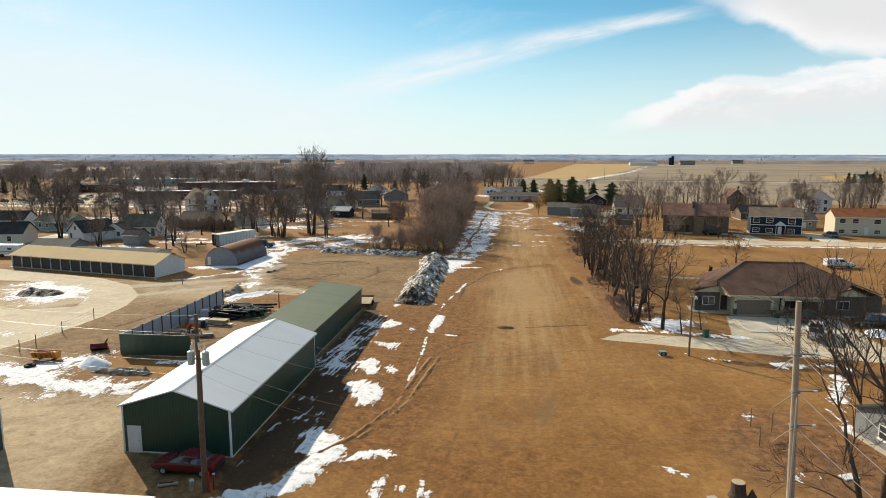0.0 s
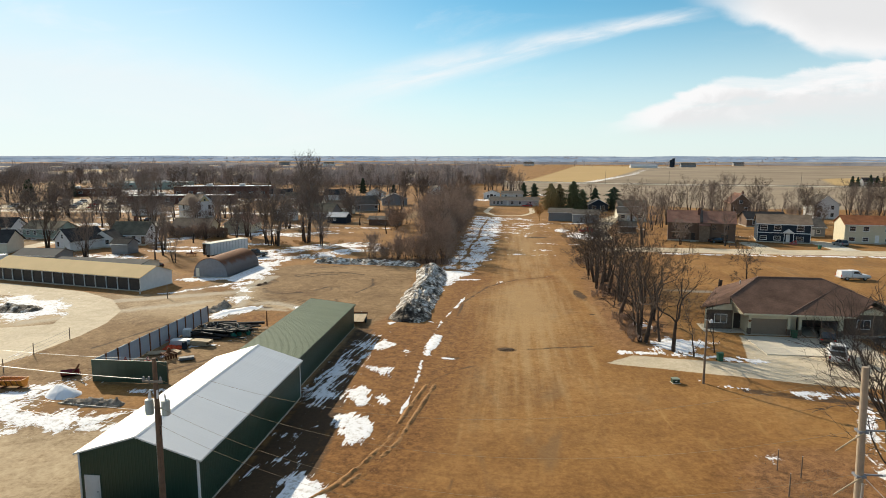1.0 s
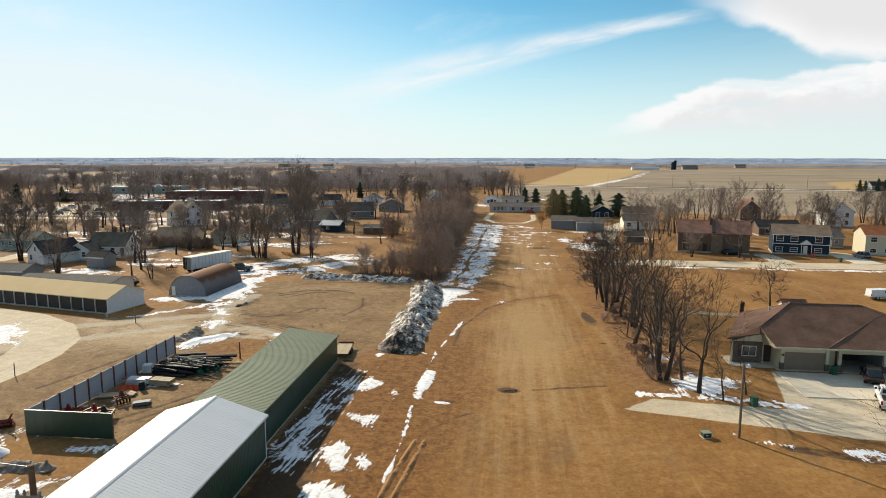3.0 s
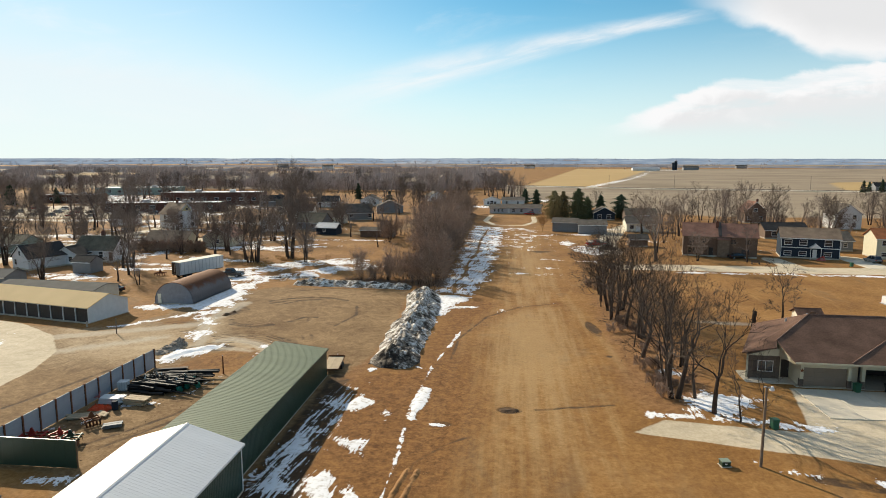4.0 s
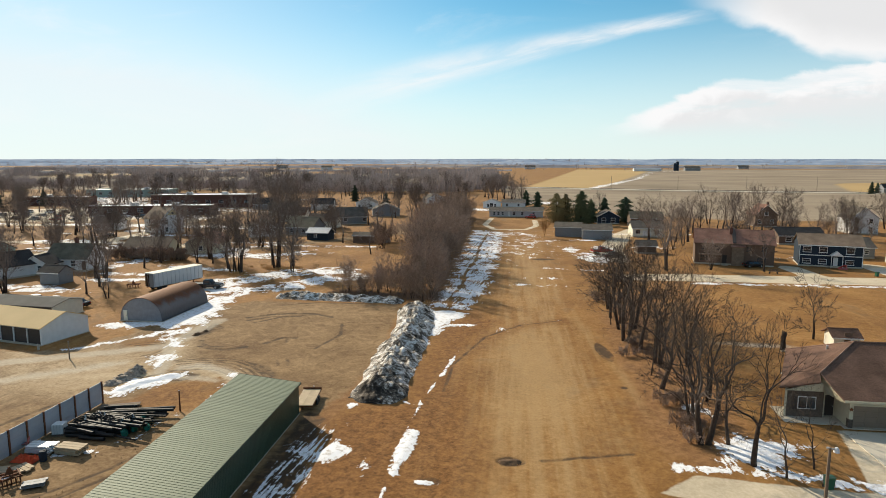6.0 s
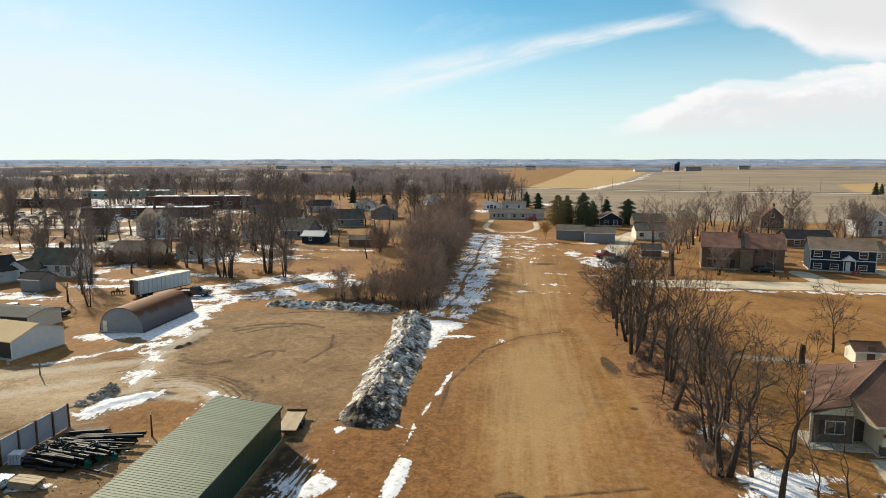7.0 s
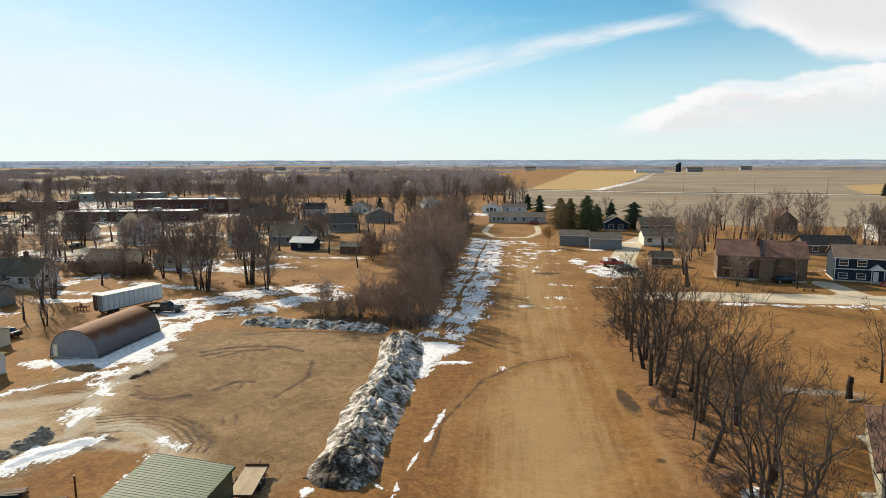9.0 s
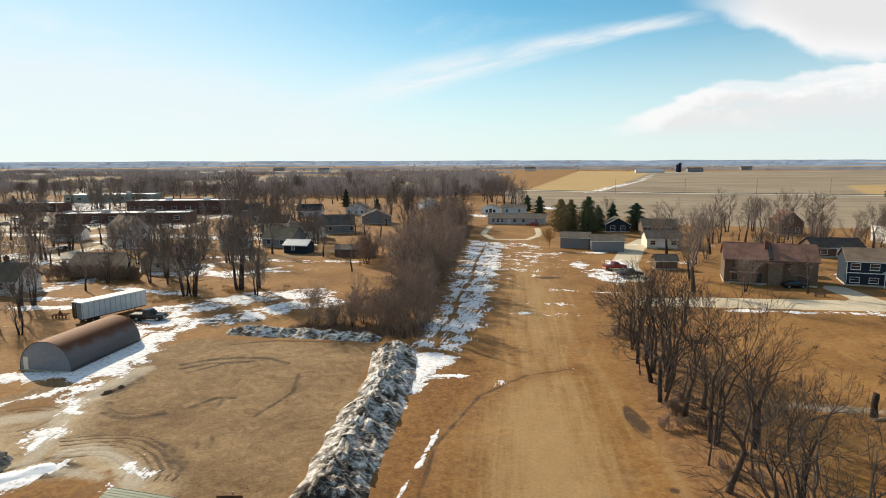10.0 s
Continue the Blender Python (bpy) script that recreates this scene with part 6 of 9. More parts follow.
def duplex():
    """The long brown-roofed duplex behind the lane."""
    t = tagged(empty("duplex_house", pose(26.1, 85.4, 0, 0, 0, -2.0)), "single-storey duplex with brown hip roof and two garages", "house")
    th, H = 0.22, 2.9
    W, D = 25.6, 15.8
    # left wing (0..5.3), porch and garage fronts, mirrored past the middle
    bm = bmesh.new()
    foot = ((0.35, 2.2), (0.35 + th, 2.2), (5.75 + th, D - th), (5.75, D - th))
    lo, up = [bm.verts.new((x, y, 0)) for x, y in foot], [bm.verts.new((x, y, H)) for x, y in foot]
    bm.faces.new(lo[::-1]), bm.faces.new(up)
    for i in range(4):
        bm.faces.new((lo[i], lo[(i + 1) % 4], up[(i + 1) % 4], up[i]))
    part("side_wall", bm, M_BEIGE, t)
    part("side_wall", boxed(W - th, W, 2.2, D, 0, H), M_BEIGE, t)
    part("back_wall", boxed(5.75, W - th, D - th, D, 0, H), M_BEIGE, t)
    part("wing_front", boxed(0.35 + th, 4.0, 2.2, 2.2 + th, 0, H), M_STONE, t, "grey-brown stone veneer front")
    part("porch_wall", boxed(4.0, 5.4, 2.9, 2.9 + th, 0, H), M_BEIGE, t)
    part("porch_side", boxed(4.0, 4.0 + th, 2.2 + th, 2.9, 0, H), M_BEIGE, t)
    for x, w in ((5.4, 0.35), (10.35, 0.35), (11.75, 0.35), (16.7, 0.5)):
        part("pier", boxed(x, x + w, 0, 0.4, 0, H), M_BEIGE, t)
        part("pier_stone", boxed(x - 0.03, x + w + 0.03, -0.04, 0.42, 0, 0.9), M_STONE, t)
    part("inner_wall", boxed(10.7, 11.75, 0.9, 0.9 + th, 0, H), M_BEIGE, t)
    part("porch_return", boxed(5.4, 5.4 + th, 0.4, 2.9, 0, H), M_BEIGE, t)
    for x in (5.75, 12.1):
        part("lintel", boxed(x, x + 4.6, 0.05, 0.35, 2.25, H), M_BEIGE, t)
    gd = part("garage_door", boxed(5.75, 10.35, 0.28, 0.34, 0.02, 2.25), M_TANDOOR, t, "closed tan sectional garage door")
    for k in range(4):
        for j in range(4):
            part("panel", boxed(5.83 + j * 1.13, 6.88 + j * 1.13, 0.25, 0.279, 0.08 + k * 0.55, 0.56 + k * 0.55), M_TANDOOR, gd)
    # near-black back panel: the open garage's inner darkness is in its colour
    part("garage_interior", boxed(12.15, 16.65, 5.0, 5.1, 0, 2.9), M_DKDOOR, t, "near-black back panel for the gloom of an open garage")
    part("garage_side", boxed(12.02, 12.12, 0.4, 5.0, 0, 2.9), M_GREYSIDE, t)
    part("garage_side", boxed(16.68, 16.78, 0.4, 5.0, 0, 2.9), M_GREYSIDE, t)
    part("garage_ceiling", boxed(12.02, 16.78, 0.36, 5.1, 2.9, 2.98), M_GREYSIDE, t)
    part("raised_garage_door", boxed(12.2, 16.6, 0.6, 2.6, 2.3, 2.36), M_BEIGE, t)
    part("wing_front", boxed(17.2, W - th, 1.4, 1.4 + th, 0, H), M_STONE, t)
    part("wing_return", boxed(17.2, 17.2 + th, 0.4, 1.4, 0, H), M_BEIGE, t)
    dr = part("front_door", boxed(4.35, 5.25, 2.84, 2.9, 0.1, 2.2), M_DKDOOR, t)
    part("knob", boxed(5.1, 5.17, 2.79, 2.84, 1.05, 1.12), M_STEEL, dr)
    for x, y in ((1.6, 2.2), (19.5, 1.4)):
        w = part("window", boxed(x, x + 1.7, y - 0.05, y - 0.01, 0.9, 2.2), M_TRIM, t)
        for k in range(2):
            part("pane", boxed(x + 0.08 + k * 0.8, x + 0.82 + k * 0.8, y - 0.07, y - 0.05, 0.98, 2.12), M_GLASS, w)
    part("shutter", boxed(1.1, 1.5, 2.13, 2.19, 0.85, 2.25), M_DKDOOR, t)
    star = bmesh.new()
    pts = [star.verts.new((0.28 * (1 if k % 2 == 0 else 0.42) * math.sin(k * math.pi / 5), 0, 0.28 * (1 if k % 2 == 0 else 0.42) * math.cos(k * math.pi / 5))) for k in range(10)]
    mid = star.verts.new((0, -0.06, 0))
    for k in range(10):
        star.faces.new((pts[k], pts[(k + 1) % 10], mid))
    bmesh.ops.translate(star, verts=star.verts[:], vec=(5.57, -0.02, 1.9))
    part("star_ornament", star, M_RUST, t, "dark metal star")
    # roof: a broad hip over the house, with small gables over the wing fronts
    e0, e1, yb, zr = 3.0, 4.4, 15.4, 6.5
    A, B = (4.4, -1.0, e0), (18.2, -1.0, e0)
    P, Q = (3.6, 2.5, e1), (22.0, 2.5, e1)
    R1, R2 = (8.6, 7.0, zr), (17.0, 7.0, zr)
    G = (3.3, 1.45, 3.85)
    C, D2, E, F = (-0.3, 1.9, e0), (5.2, yb, e0), (25.6, yb, e0), (25.6, 1.9, e0)
    for nm, face in (("front_slope", (A, B, Q, R2, R1, P)), ("left_slope", (C, P, R1, D2)), ("wing_slope", (C, G, P)), ("back_slope", (D2, R1, R2, E)), ("right_slope", (F, E, R2, Q))):
        bm = bmesh.new()
        f = bm.faces.new([bm.verts.new(v) for v in face])
        bmesh.ops.recalc_face_normals(bm, faces=[f])
        if f.normal.z < 0:
            f.normal_flip()
        g = bmesh.ops.extrude_face_region(bm, geom=[f])
        bmesh.ops.translate(bm, verts=[v for v in g["geom"] if isinstance(v, bmesh.types.BMVert)], vec=(0, 0, 0.14))
        bmesh.ops.recalc_face_normals(bm, faces=bm.faces[:])
        part(nm, bm, M_BROWN_ROOF, t)
    for a, b in ((R1, R2), (P, R1), (Q, R2), (D2, R1), (E, R2), ((10.2, -0.9, 3.03), (18.9, 5.6, 5.78))):
        va, vb = Vector(a) + Vector((0, 0, 0.15)), Vector(b) + Vector((0, 0, 0.15))
        part("ridge_cap", tube([va, vb], [0.09, 0.09], 6), M_CAP, t, "lighter ridge cap shingles")
    part("gable_front", prism([(0.3, 2.85), (5.4, 2.85), (5.4, 2.95), (3.3, 3.8)], 1.9, 2.15), M_BEIGE, t, "cream gable")
    bm = bmesh.new()
    bm.faces.new([bm.verts.new(v) for v in ((4.42, -0.95, 2.85), (4.42, -0.95, 3.0), (3.62, 2.5, 4.38), (3.62, 2.5, 2.85))])
    bmesh.ops.solidify(bm, geom=bm.faces[:], thickness=0.06)
    part("gable_return", bm, M_BEIGE, t)
    part("soffit", boxed(4.45, 18.1, -0.95, 2.6, 2.86, 2.9), M_BEIGE, t)
    for x0, x1, y in ((18.6, 23.6, 1.2),):
        xm, zt = (x0 + x1) / 2, H + 1.05
        part("gable_front", prism([(x0, H), (x1, H), (xm, zt)], y - 0.02, y + 0.15), M_BEIGE, t, "cream gable")
        for a, b in ((x0 - 0.5, xm), (x1 + 0.5, xm)):
            part("gable_roof", prism([(a, H - 0.2), (b, zt + 0.05), (b, zt + 0.19), (a, H - 0.06)], y - 0.45, y + 3.5), M_BROWN_ROOF, t)
    part("fascia", boxed(4.4, 18.2, -1.04, -1.01, e0 - 0.06, e0 + 0.13), M_BEIGE, t)
    part("roof_vent", boxed(8.9, 9.05, 8.2, 8.35, 5.6, 6.5), M_STEEL, t)
    part("roof_vent", boxed(6.6, 6.78, 8.4, 8.58, 4.9, 5.75), M_STEEL, t)
    part("slab", boxed(5.0, W + 0.1, -0.2, D + 0.1, -0.3, 0.08), M_CONC, t)
    part("porch_slab", boxed(-0.05, 4.99, 0.6, 4.7, -0.3, 0.08), M_CONC, t)
    return t


duplex()


def two_storey_brick():
    t = house("two_storey_duplex", "brown two-storey duplex with russet roof", pose(44.3, 183.8, 0, 0, 0, -13), 17.6, 9.0, 5.4, 8.2, M_BROWNSIDE, M_RED_ROOF, "x",
              wins=[("f", 1.5, 3.5, 1.1, 1.2), ("f", 4.5, 3.5, 1.1, 1.2), ("f", 11.5, 3.5, 1.1, 1.2), ("f", 14.8, 3.5, 1.1, 1.2), ("f", 1.2, 0.9, 1.8, 1.3), ("f", 14.0, 0.9, 1.8, 1.3), ("r", 3, 3.5, 1.0, 1.2)],
              door=(6.3, M_DKDOOR), chimney=(8.2, 3.0, 8.9), trim=M_BROWNSIDE)
    part("party_wall", prism([(-0.3, 5.2), (4.5, 8.35), (4.5, 8.6), (-0.3, 5.6)], 8.4, 9.2, axis="x"), M_DKDOOR, t, "dark strip between the two roofs")
    part("entry_bay", boxed(8.3, 11.0, -0.8, -0.01, 0, 4.6), M_WOOD, t, "tan entry bay")
    part("entry_roof", prism([(-1.1, 4.5), (0.0, 5.0), (0.0, 5.15), (-1.1, 4.65)], 8.1, 11.2, axis="x"), M_RED_ROOF, t)
    part("deck", boxed(1.0, 6.0, -2.0, -0.07, 2.5, 2.7), M_WOOD, t)
    for x in (1.1, 3.4, 5.8):
        part("deck_post", boxed(x, x + 0.14, -1.95, -1.81, 0, 2.5), M_WOOD, t)


two_storey_brick()
bl = house("split_level_house", "navy split-level house with white trim", pose(68.4, 183.0, 0, 0, 0, -15), 13.2, 8.5, 5.3, 7.4, M_NAVY, M_BLEACHED, "x",
           wins=[("f", 0.8, 3.5, 1.6, 1.2), ("f", 4.2, 3.5, 1.6, 1.2), ("f", 9.8, 3.4, 1.6, 1.4), ("f", 0.8, 0.8, 1.6, 1.0), ("f", 4.2, 0.8, 1.6, 1.0), ("f", 9.8, 0.8, 1.6, 1.0)], door=(7.2, M_WHITE))
part("porch_gable", prism([(6.3, 2.9), (9.1, 2.9), (7.7, 4.0)], -1.6, 0.0), M_TRIM, bl)
for x in (6.5, 8.8):
    part("porch_post", boxed(x, x + 0.14, -1.5, -1.36, 0, 2.9), M_TRIM, bl)
part("band_board", boxed(0, 13.2, -0.04, -0.005, 2.65, 2.85), M_TRIM, bl)
for x in (0, 13.08):
    part("corner_board", boxed(x, x + 0.14, -0.045, 0.0, 0.35, 5.2), M_TRIM, bl)
house("split_level_house", "beige split-level house with orange-brown roof", pose(91.2, 182.5, 0, 0, 0, -8), 15, 8.5, 5.3, 7.3, M_BEIGE, M_ORANGE_ROOF, "x",
      wins=[("f", 1.2, 3.5, 1.4, 1.2), ("f", 4.5, 3.5, 1.4, 1.2), ("f", 9.8, 3.4, 1.6, 1.3), ("f", 1.2, 0.7, 1.4, 1.0), ("f", 4.5, 0.7, 1.4, 1.0), ("f", 10, 0.7, 1.4, 1.0)], door=(7.5, M_WHITE))
house("ranch_house", "beige split-level house beside the street", pose(116, 183, 0), 14, 8.5, 4.2, 6.2, M_BEIGE, M_BROWN_ROOF, "x", wins=[("f", 1.5, 1.4, 1.6, 1.3), ("f", 9.5, 1.4, 1.6, 1.3)], door=(6, M_DKDOOR))
house("garage", "grey detached garage with a grey roof", pose(84.5, 196, 0), 8, 8, 3.0, 5.0, M_GREYSIDE, M_GREY_ROOF, "x", wins=[("f", 5.6, 1.2, 0.9, 0.9)], garage=((0.8, 4.2),), category="garage")
house("old_house", "russet gabled old house behind the street", pose(91.5, 274.5, 0), 8, 9, 4.6, 8.2, M_BROWNSIDE, M_RED_ROOF, "y", wins=[("f", 3.2, 4.4, 1.3, 1.2), ("f", 1.0, 1.2, 1.2, 1.4), ("f", 5.4, 1.2, 1.2, 1.4)], chimney=(6, 5, 9))
house("old_house", "white two-storey house at the field edge", pose(114.5, 252.5, 0), 9, 9, 5.6, 9.0, M_WHITE, M_GREY_ROOF, "y", wins=[("f", 1.4, 3.8, 1.1, 1.4), ("f", 6, 3.8, 1.1, 1.4), ("f", 1.4, 1, 1.1, 1.4), ("f", 6, 1, 1.1, 1.4)])
house("ranch_house", "dark low house with charcoal roof", pose(79.5, 222.5, 0), 13, 8, 2.8, 4.8, M_BROWNSIDE, M_DARK_ROOF, "x", wins=[("f", 2, 1, 1.6, 1.2), ("f", 9, 1, 1.6, 1.2)], door=(6, M_WHITE))
house("ranch_house", "tan ranch house with weathered roof", pose(45, 272, 0), 12, 8, 3.0, 5.2, M_BROWNSIDE, M_OLIVE_ROOF, "x", wins=[("f", 1.5, 1.1, 1.5, 1.2), ("f", 8, 1.1, 1.5, 1.2)], door=(5, M_WHITE))
house("ranch_house", "pale house with a low grey roof", pose(39, 236, 0), 10, 8, 3.1, 5.0, M_CREAM, M_GREY_ROOF, "x", wins=[("f", 1, 1.2, 1.4, 1.2), ("f", 7, 1.2, 1.4, 1.2)], garage=((3.2, 2.8),))
house("shed", "weathered tan garden shed", pose(33.5, 199, 0), 5, 4, 2.3, 3.4, M_BROWNSIDE, M_GREY_ROOF, "x", category="shed", door=(1.5, M_WOOD))
house("cottage", "navy cottage with white-framed windows", pose(33.4, 279, 0), 8.4, 8, 2.9, 5.2, M_NAVY, M_GREY_ROOF, "y", wins=[("f", 1.6, 0.4, 1.5, 1.9), ("f", 5.2, 0.4, 1.5, 1.9)])
gs = house("shed", "long grey steel shed with grey roof", pose(13.7, 235.5, 0, 0, 0, -8), 8.5, 8, 3.2, 4.4, M_GREYSIDE, M_GREY_ROOF, "x", category="shed", base=False)
house("shed", "grey steel shed beside a taller one", pose(22.0, 229, 0, 0, 0, -3), 9.2, 8, 3.1, 4.4, M_GREYSIDE, M_GREY_ROOF, "x", category="shed", base=False)
mh = house("mobile_home", "long white manufactured house with blue-grey trim", pose(-10.4, 305, 0, 0, 0, -3), 23.5, 8.2, 2.8, 4.1, M_PALESIDE, M_GREY_ROOF, "x",
           wins=[("f", 1.8, 0.9, 0.9, 1.3), ("f", 3.6, 0.9, 0.9, 1.3), ("f", 5.4, 0.9, 0.9, 1.3), ("f", 10.3, 0.9, 1.2, 1.3), ("f", 14, 0.9, 1.0, 1.3), ("f", 19, 0.9, 1.0, 1.3)], door=(8.2, M_WHITE))
ah = house("mobile_home", "white manufactured house with an arched window", pose(-15.3, 353, 0), 9, 8, 3.0, 4.6, M_WHITE, M_GREY_ROOF, "y", wins=[("f", 2.0, 0.8, 1.2, 1.5), ("f", 3.6, 0.8, 1.6, 1.9), ("f", 5.6, 0.8, 1.2, 1.5)])
house("mobile_home", "pale manufactured house with long low roof", pose(-5.5, 356, 0), 12, 8, 2.9, 4.2, M_WHITE, M_GREY_ROOF, "x", wins=[("f", 2, 1, 1, 1.2), ("f", 8, 1, 1, 1.2)])
house("small_garage", "grey gabled garage beside a tall tree", pose(28.6, 40.0, 0, 0, 0, 10), 6.0, 5.5, 2.5, 3.5, M_GREYSIDE, M_DARK_ROOF, "x", wins=[("l", 2.0, 1.1, 0.9, 1.0)], category="garage")

house("garden_shed", "small cream garden shed behind a duplex", pose(42.8, 112.0, 0, 0, 0, -3), 3.2, 3.0, 1.8, 2.5, M_CREAM, M_BROWN_ROOF, "x", category="shed", base=False, door=(1.3, M_BROWNSIDE))

# the old town
fh = house("farmhouse", "white two-storey farmhouse with yellow gable", pose(-118.8, 226.0, 0, 0, 0, 59), 8.4, 11, 5.4, 9.0, M_WHITE, M_BLEACHED, "y", wins=[("f", 1.4, 3.5, 1.0, 1.5), ("f", 5.6, 3.5, 1.0, 1.5), ("f", 1.4, 0.9, 1.0, 1.5), ("f", 5.6, 0.9, 1.3, 1.4), ("l", 2, 3.4, 1, 1.5), ("l", 7, 3.4, 1, 1.5), ("l", 7, 0.9, 1, 1.5)], chimney=(4.2, 6, 10.0))
part("gable_peak", prism([(2.2, 6.5), (6.2, 6.5), (4.2, 8.75)], -0.06, -0.012), M_YELLOW, fh, "yellow gable peak")
part("attic_window", boxed(3.85, 4.55, -0.1, -0.062, 6.7, 7.5), M_GLASS, fh)
part("porch_roof", prism([(-0.3, 2.9), (-2.4, 2.5), (-2.4, 2.6), (-0.3, 3.1)], 0.5, 6.5), M_GREY_ROOF, fh)
for y in (0.7, 3.4, 6.2):
    part("porch_post", boxed(-2.3, -2.16, y, y + 0.14, 0, 2.5), M_TRIM, fh)
wh = house("white_house", "white house with weathered roof and gables", pose(-107, 156.5, 0, 0, 0, 4), 9.6, 7.6, 3.0, 5.9, M_WHITE, M_OLIVE_ROOF, "x", wins=[("f", 2, 1.2, 1, 1.3), ("f", 6, 1.2, 1, 1.3), ("r", 3, 1.2, 1, 1.3), ("r", 3.4, 3.6, 0.8, 1.0)], door=(8.5, M_BROWNSIDE), chimney=(5, 4.4, 7.2))
house("white_house", "low white gabled wing before a taller house", pose(-108.3, 151.2, 0, 0, 0, 4), 5.6, 4.9, 2.5, 4.3, M_WHITE, M_DARK_ROOF, "y", wins=[("f", 1.2, 1.0, 0.9, 1.1), ("f", 3.4, 1.0, 0.9, 1.1)])
house("garden_shed", "grey wooden garden shed with a dark roof", pose(-97.4, 142.5, 0, 0, 0, -6), 4.6, 3.8, 2.6, 3.7, M_GREYSIDE, M_DARK_ROOF, "x", category="shed", base=False)
house("beige_house", "beige garage house with a long brown roof", pose(-88, 184.2, 0, 0, 0, 8), 8.2, 13, 3.0, 5.5, M_BEIGE, M_RED_ROOF, "y", wins=[("f", 3.6, 1.2, 0.9, 1.0), ("f", 3.8, 3.3, 0.6, 0.8), ("r", 6, 1.1, 1.2, 1.0)])
house("ranch_house", "low tan house with a weathered brown roof", pose(-101.5, 177.6, 0, 0, 0, 3), 11.5, 8, 2.7, 4.9, M_BEIGE, M_BLEACHED, "x", wins=[("f", 2, 1, 1.2, 1.2), ("f", 8, 1, 1.2, 1.2)])
house("white_house", "small white house with grey roof", pose(-150, 235, 0, 0, 0, 10), 9, 7, 2.8, 4.8, M_WHITE, M_GREY_ROOF, "x", wins=[("f", 1.5, 1, 1, 1.2), ("f", 6, 1, 1, 1.2)])
house("white_house", "white gabled house under tall trees", pose(-86, 221, 0, 0, 0, 20), 8.5, 8, 3.4, 6.2, M_WHITE, M_GREY_ROOF, "y", wins=[("f", 3.4, 3.4, 0.9, 1.1), ("f", 1.2, 1, 1, 1.3), ("f", 5.6, 1, 1, 1.3)])
house("navy_shed", "navy garden shed with a pale roof", pose(-65.2, 217.6, 0, 0, 0, -7), 7.0, 5.0, 2.5, 3.7, M_NAVY, M_STEEL, "x", wins=[("f", 2.4, 1.1, 0.8, 0.8)], category="shed", base=False)
house("grey_house", "large grey house with hipped gables", pose(-68, 265, 0, 0, 0, 18), 11, 9, 3.2, 6.4, M_GREYSIDE, M_GREY_ROOF, "x", wins=[("f", 2, 1.2, 1.3, 1.3), ("f", 9.5, 1.2, 1.3, 1.3)])
house("dark_shed", "low dark shed with a snowy flat roof", pose(-49, 212.5, 0), 6.5, 4.5, 2.3, 3.0, M_BROWNSIDE, M_GREY_ROOF, "x", category="shed", base=False)
house("small_hut", "low weathered hut behind a hedge", pose(-41.5, 213, 0), 3.2, 4, 2.0, 2.6, M_GREYSIDE, M_GREY_ROOF, "x", category="shed", base=False)
house("ranch_house", "grey house with a pale snowy roof", pose(-76.6, 230, 0, 0, 0, -10), 10, 9, 2.9, 5.8, M_GREYSIDE, M_OLIVE_ROOF, "x", wins=[("f", 1.5, 1, 1.2, 1.2), ("f", 6, 1, 1.2, 1.2)])
house("ranch_house", "cream house with a sun-bleached roof", pose(-76, 250.5, 0, 0, 0, -12), 10, 8, 2.9, 5.2, M_CREAM, M_BLEACHED, "x", wins=[("f", 1.5, 1, 1.2, 1.2), ("f", 6.5, 1, 1.2, 1.2)], door=(4.4, M_WHITE))
house("low_shed", "low shed with a dull grey roof behind lock-ups", pose(-108, 124.4, 0, 0, 0, 2), 9.4, 6, 2.3, 3.3, M_GREYSIDE, M_METALROOF, "x", category="shed", base=False)
house("sage_house", "sage green house with a tan roof", pose(-141.7, 168, 0, 0, 0, -11), 12.9, 7, 2.9, 4.8, M_SAGE, M_OLIVE_ROOF, "x", wins=[("f", 1.5, 1.1, 0.9, 1.1), ("f", 4.2, 1.1, 0.9, 1.1), ("f", 7.5, 1.1, 0.9, 1.1)])
house("white_house", "white house with a charcoal roof", pose(-159, 167, 0, 0, 0, 8), 13, 8, 3.0, 5.4, M_WHITE, M_DARK_ROOF, "x", wins=[("f", 1.5, 1.1, 1, 1.2), ("f", 6.5, 1.1, 1, 1.2)])
house("bungalow", "cream bungalow with a dark hipped roof", pose(-131.5, 137, 0, 0, 0, 14), 9.5, 8, 2.9, 5.4, M_CREAM, M_DARK_ROOF, "x", wins=[("f", 1.5, 1, 0.9, 1.2), ("f", 6.0, 1, 0.9, 1.2)], chimney=(6, 4, 6.2))
house("white_house", "white gabled house with dark roof", pose(-115.2, 146.5, 0, 0, 0, -24), 6.8, 9, 2.9, 5.4, M_WHITE, M_DARK_ROOF, "y", wins=[("f", 3, 3.2, 0.8, 1.0), ("f", 1.0, 1.0, 0.9, 1.2)])

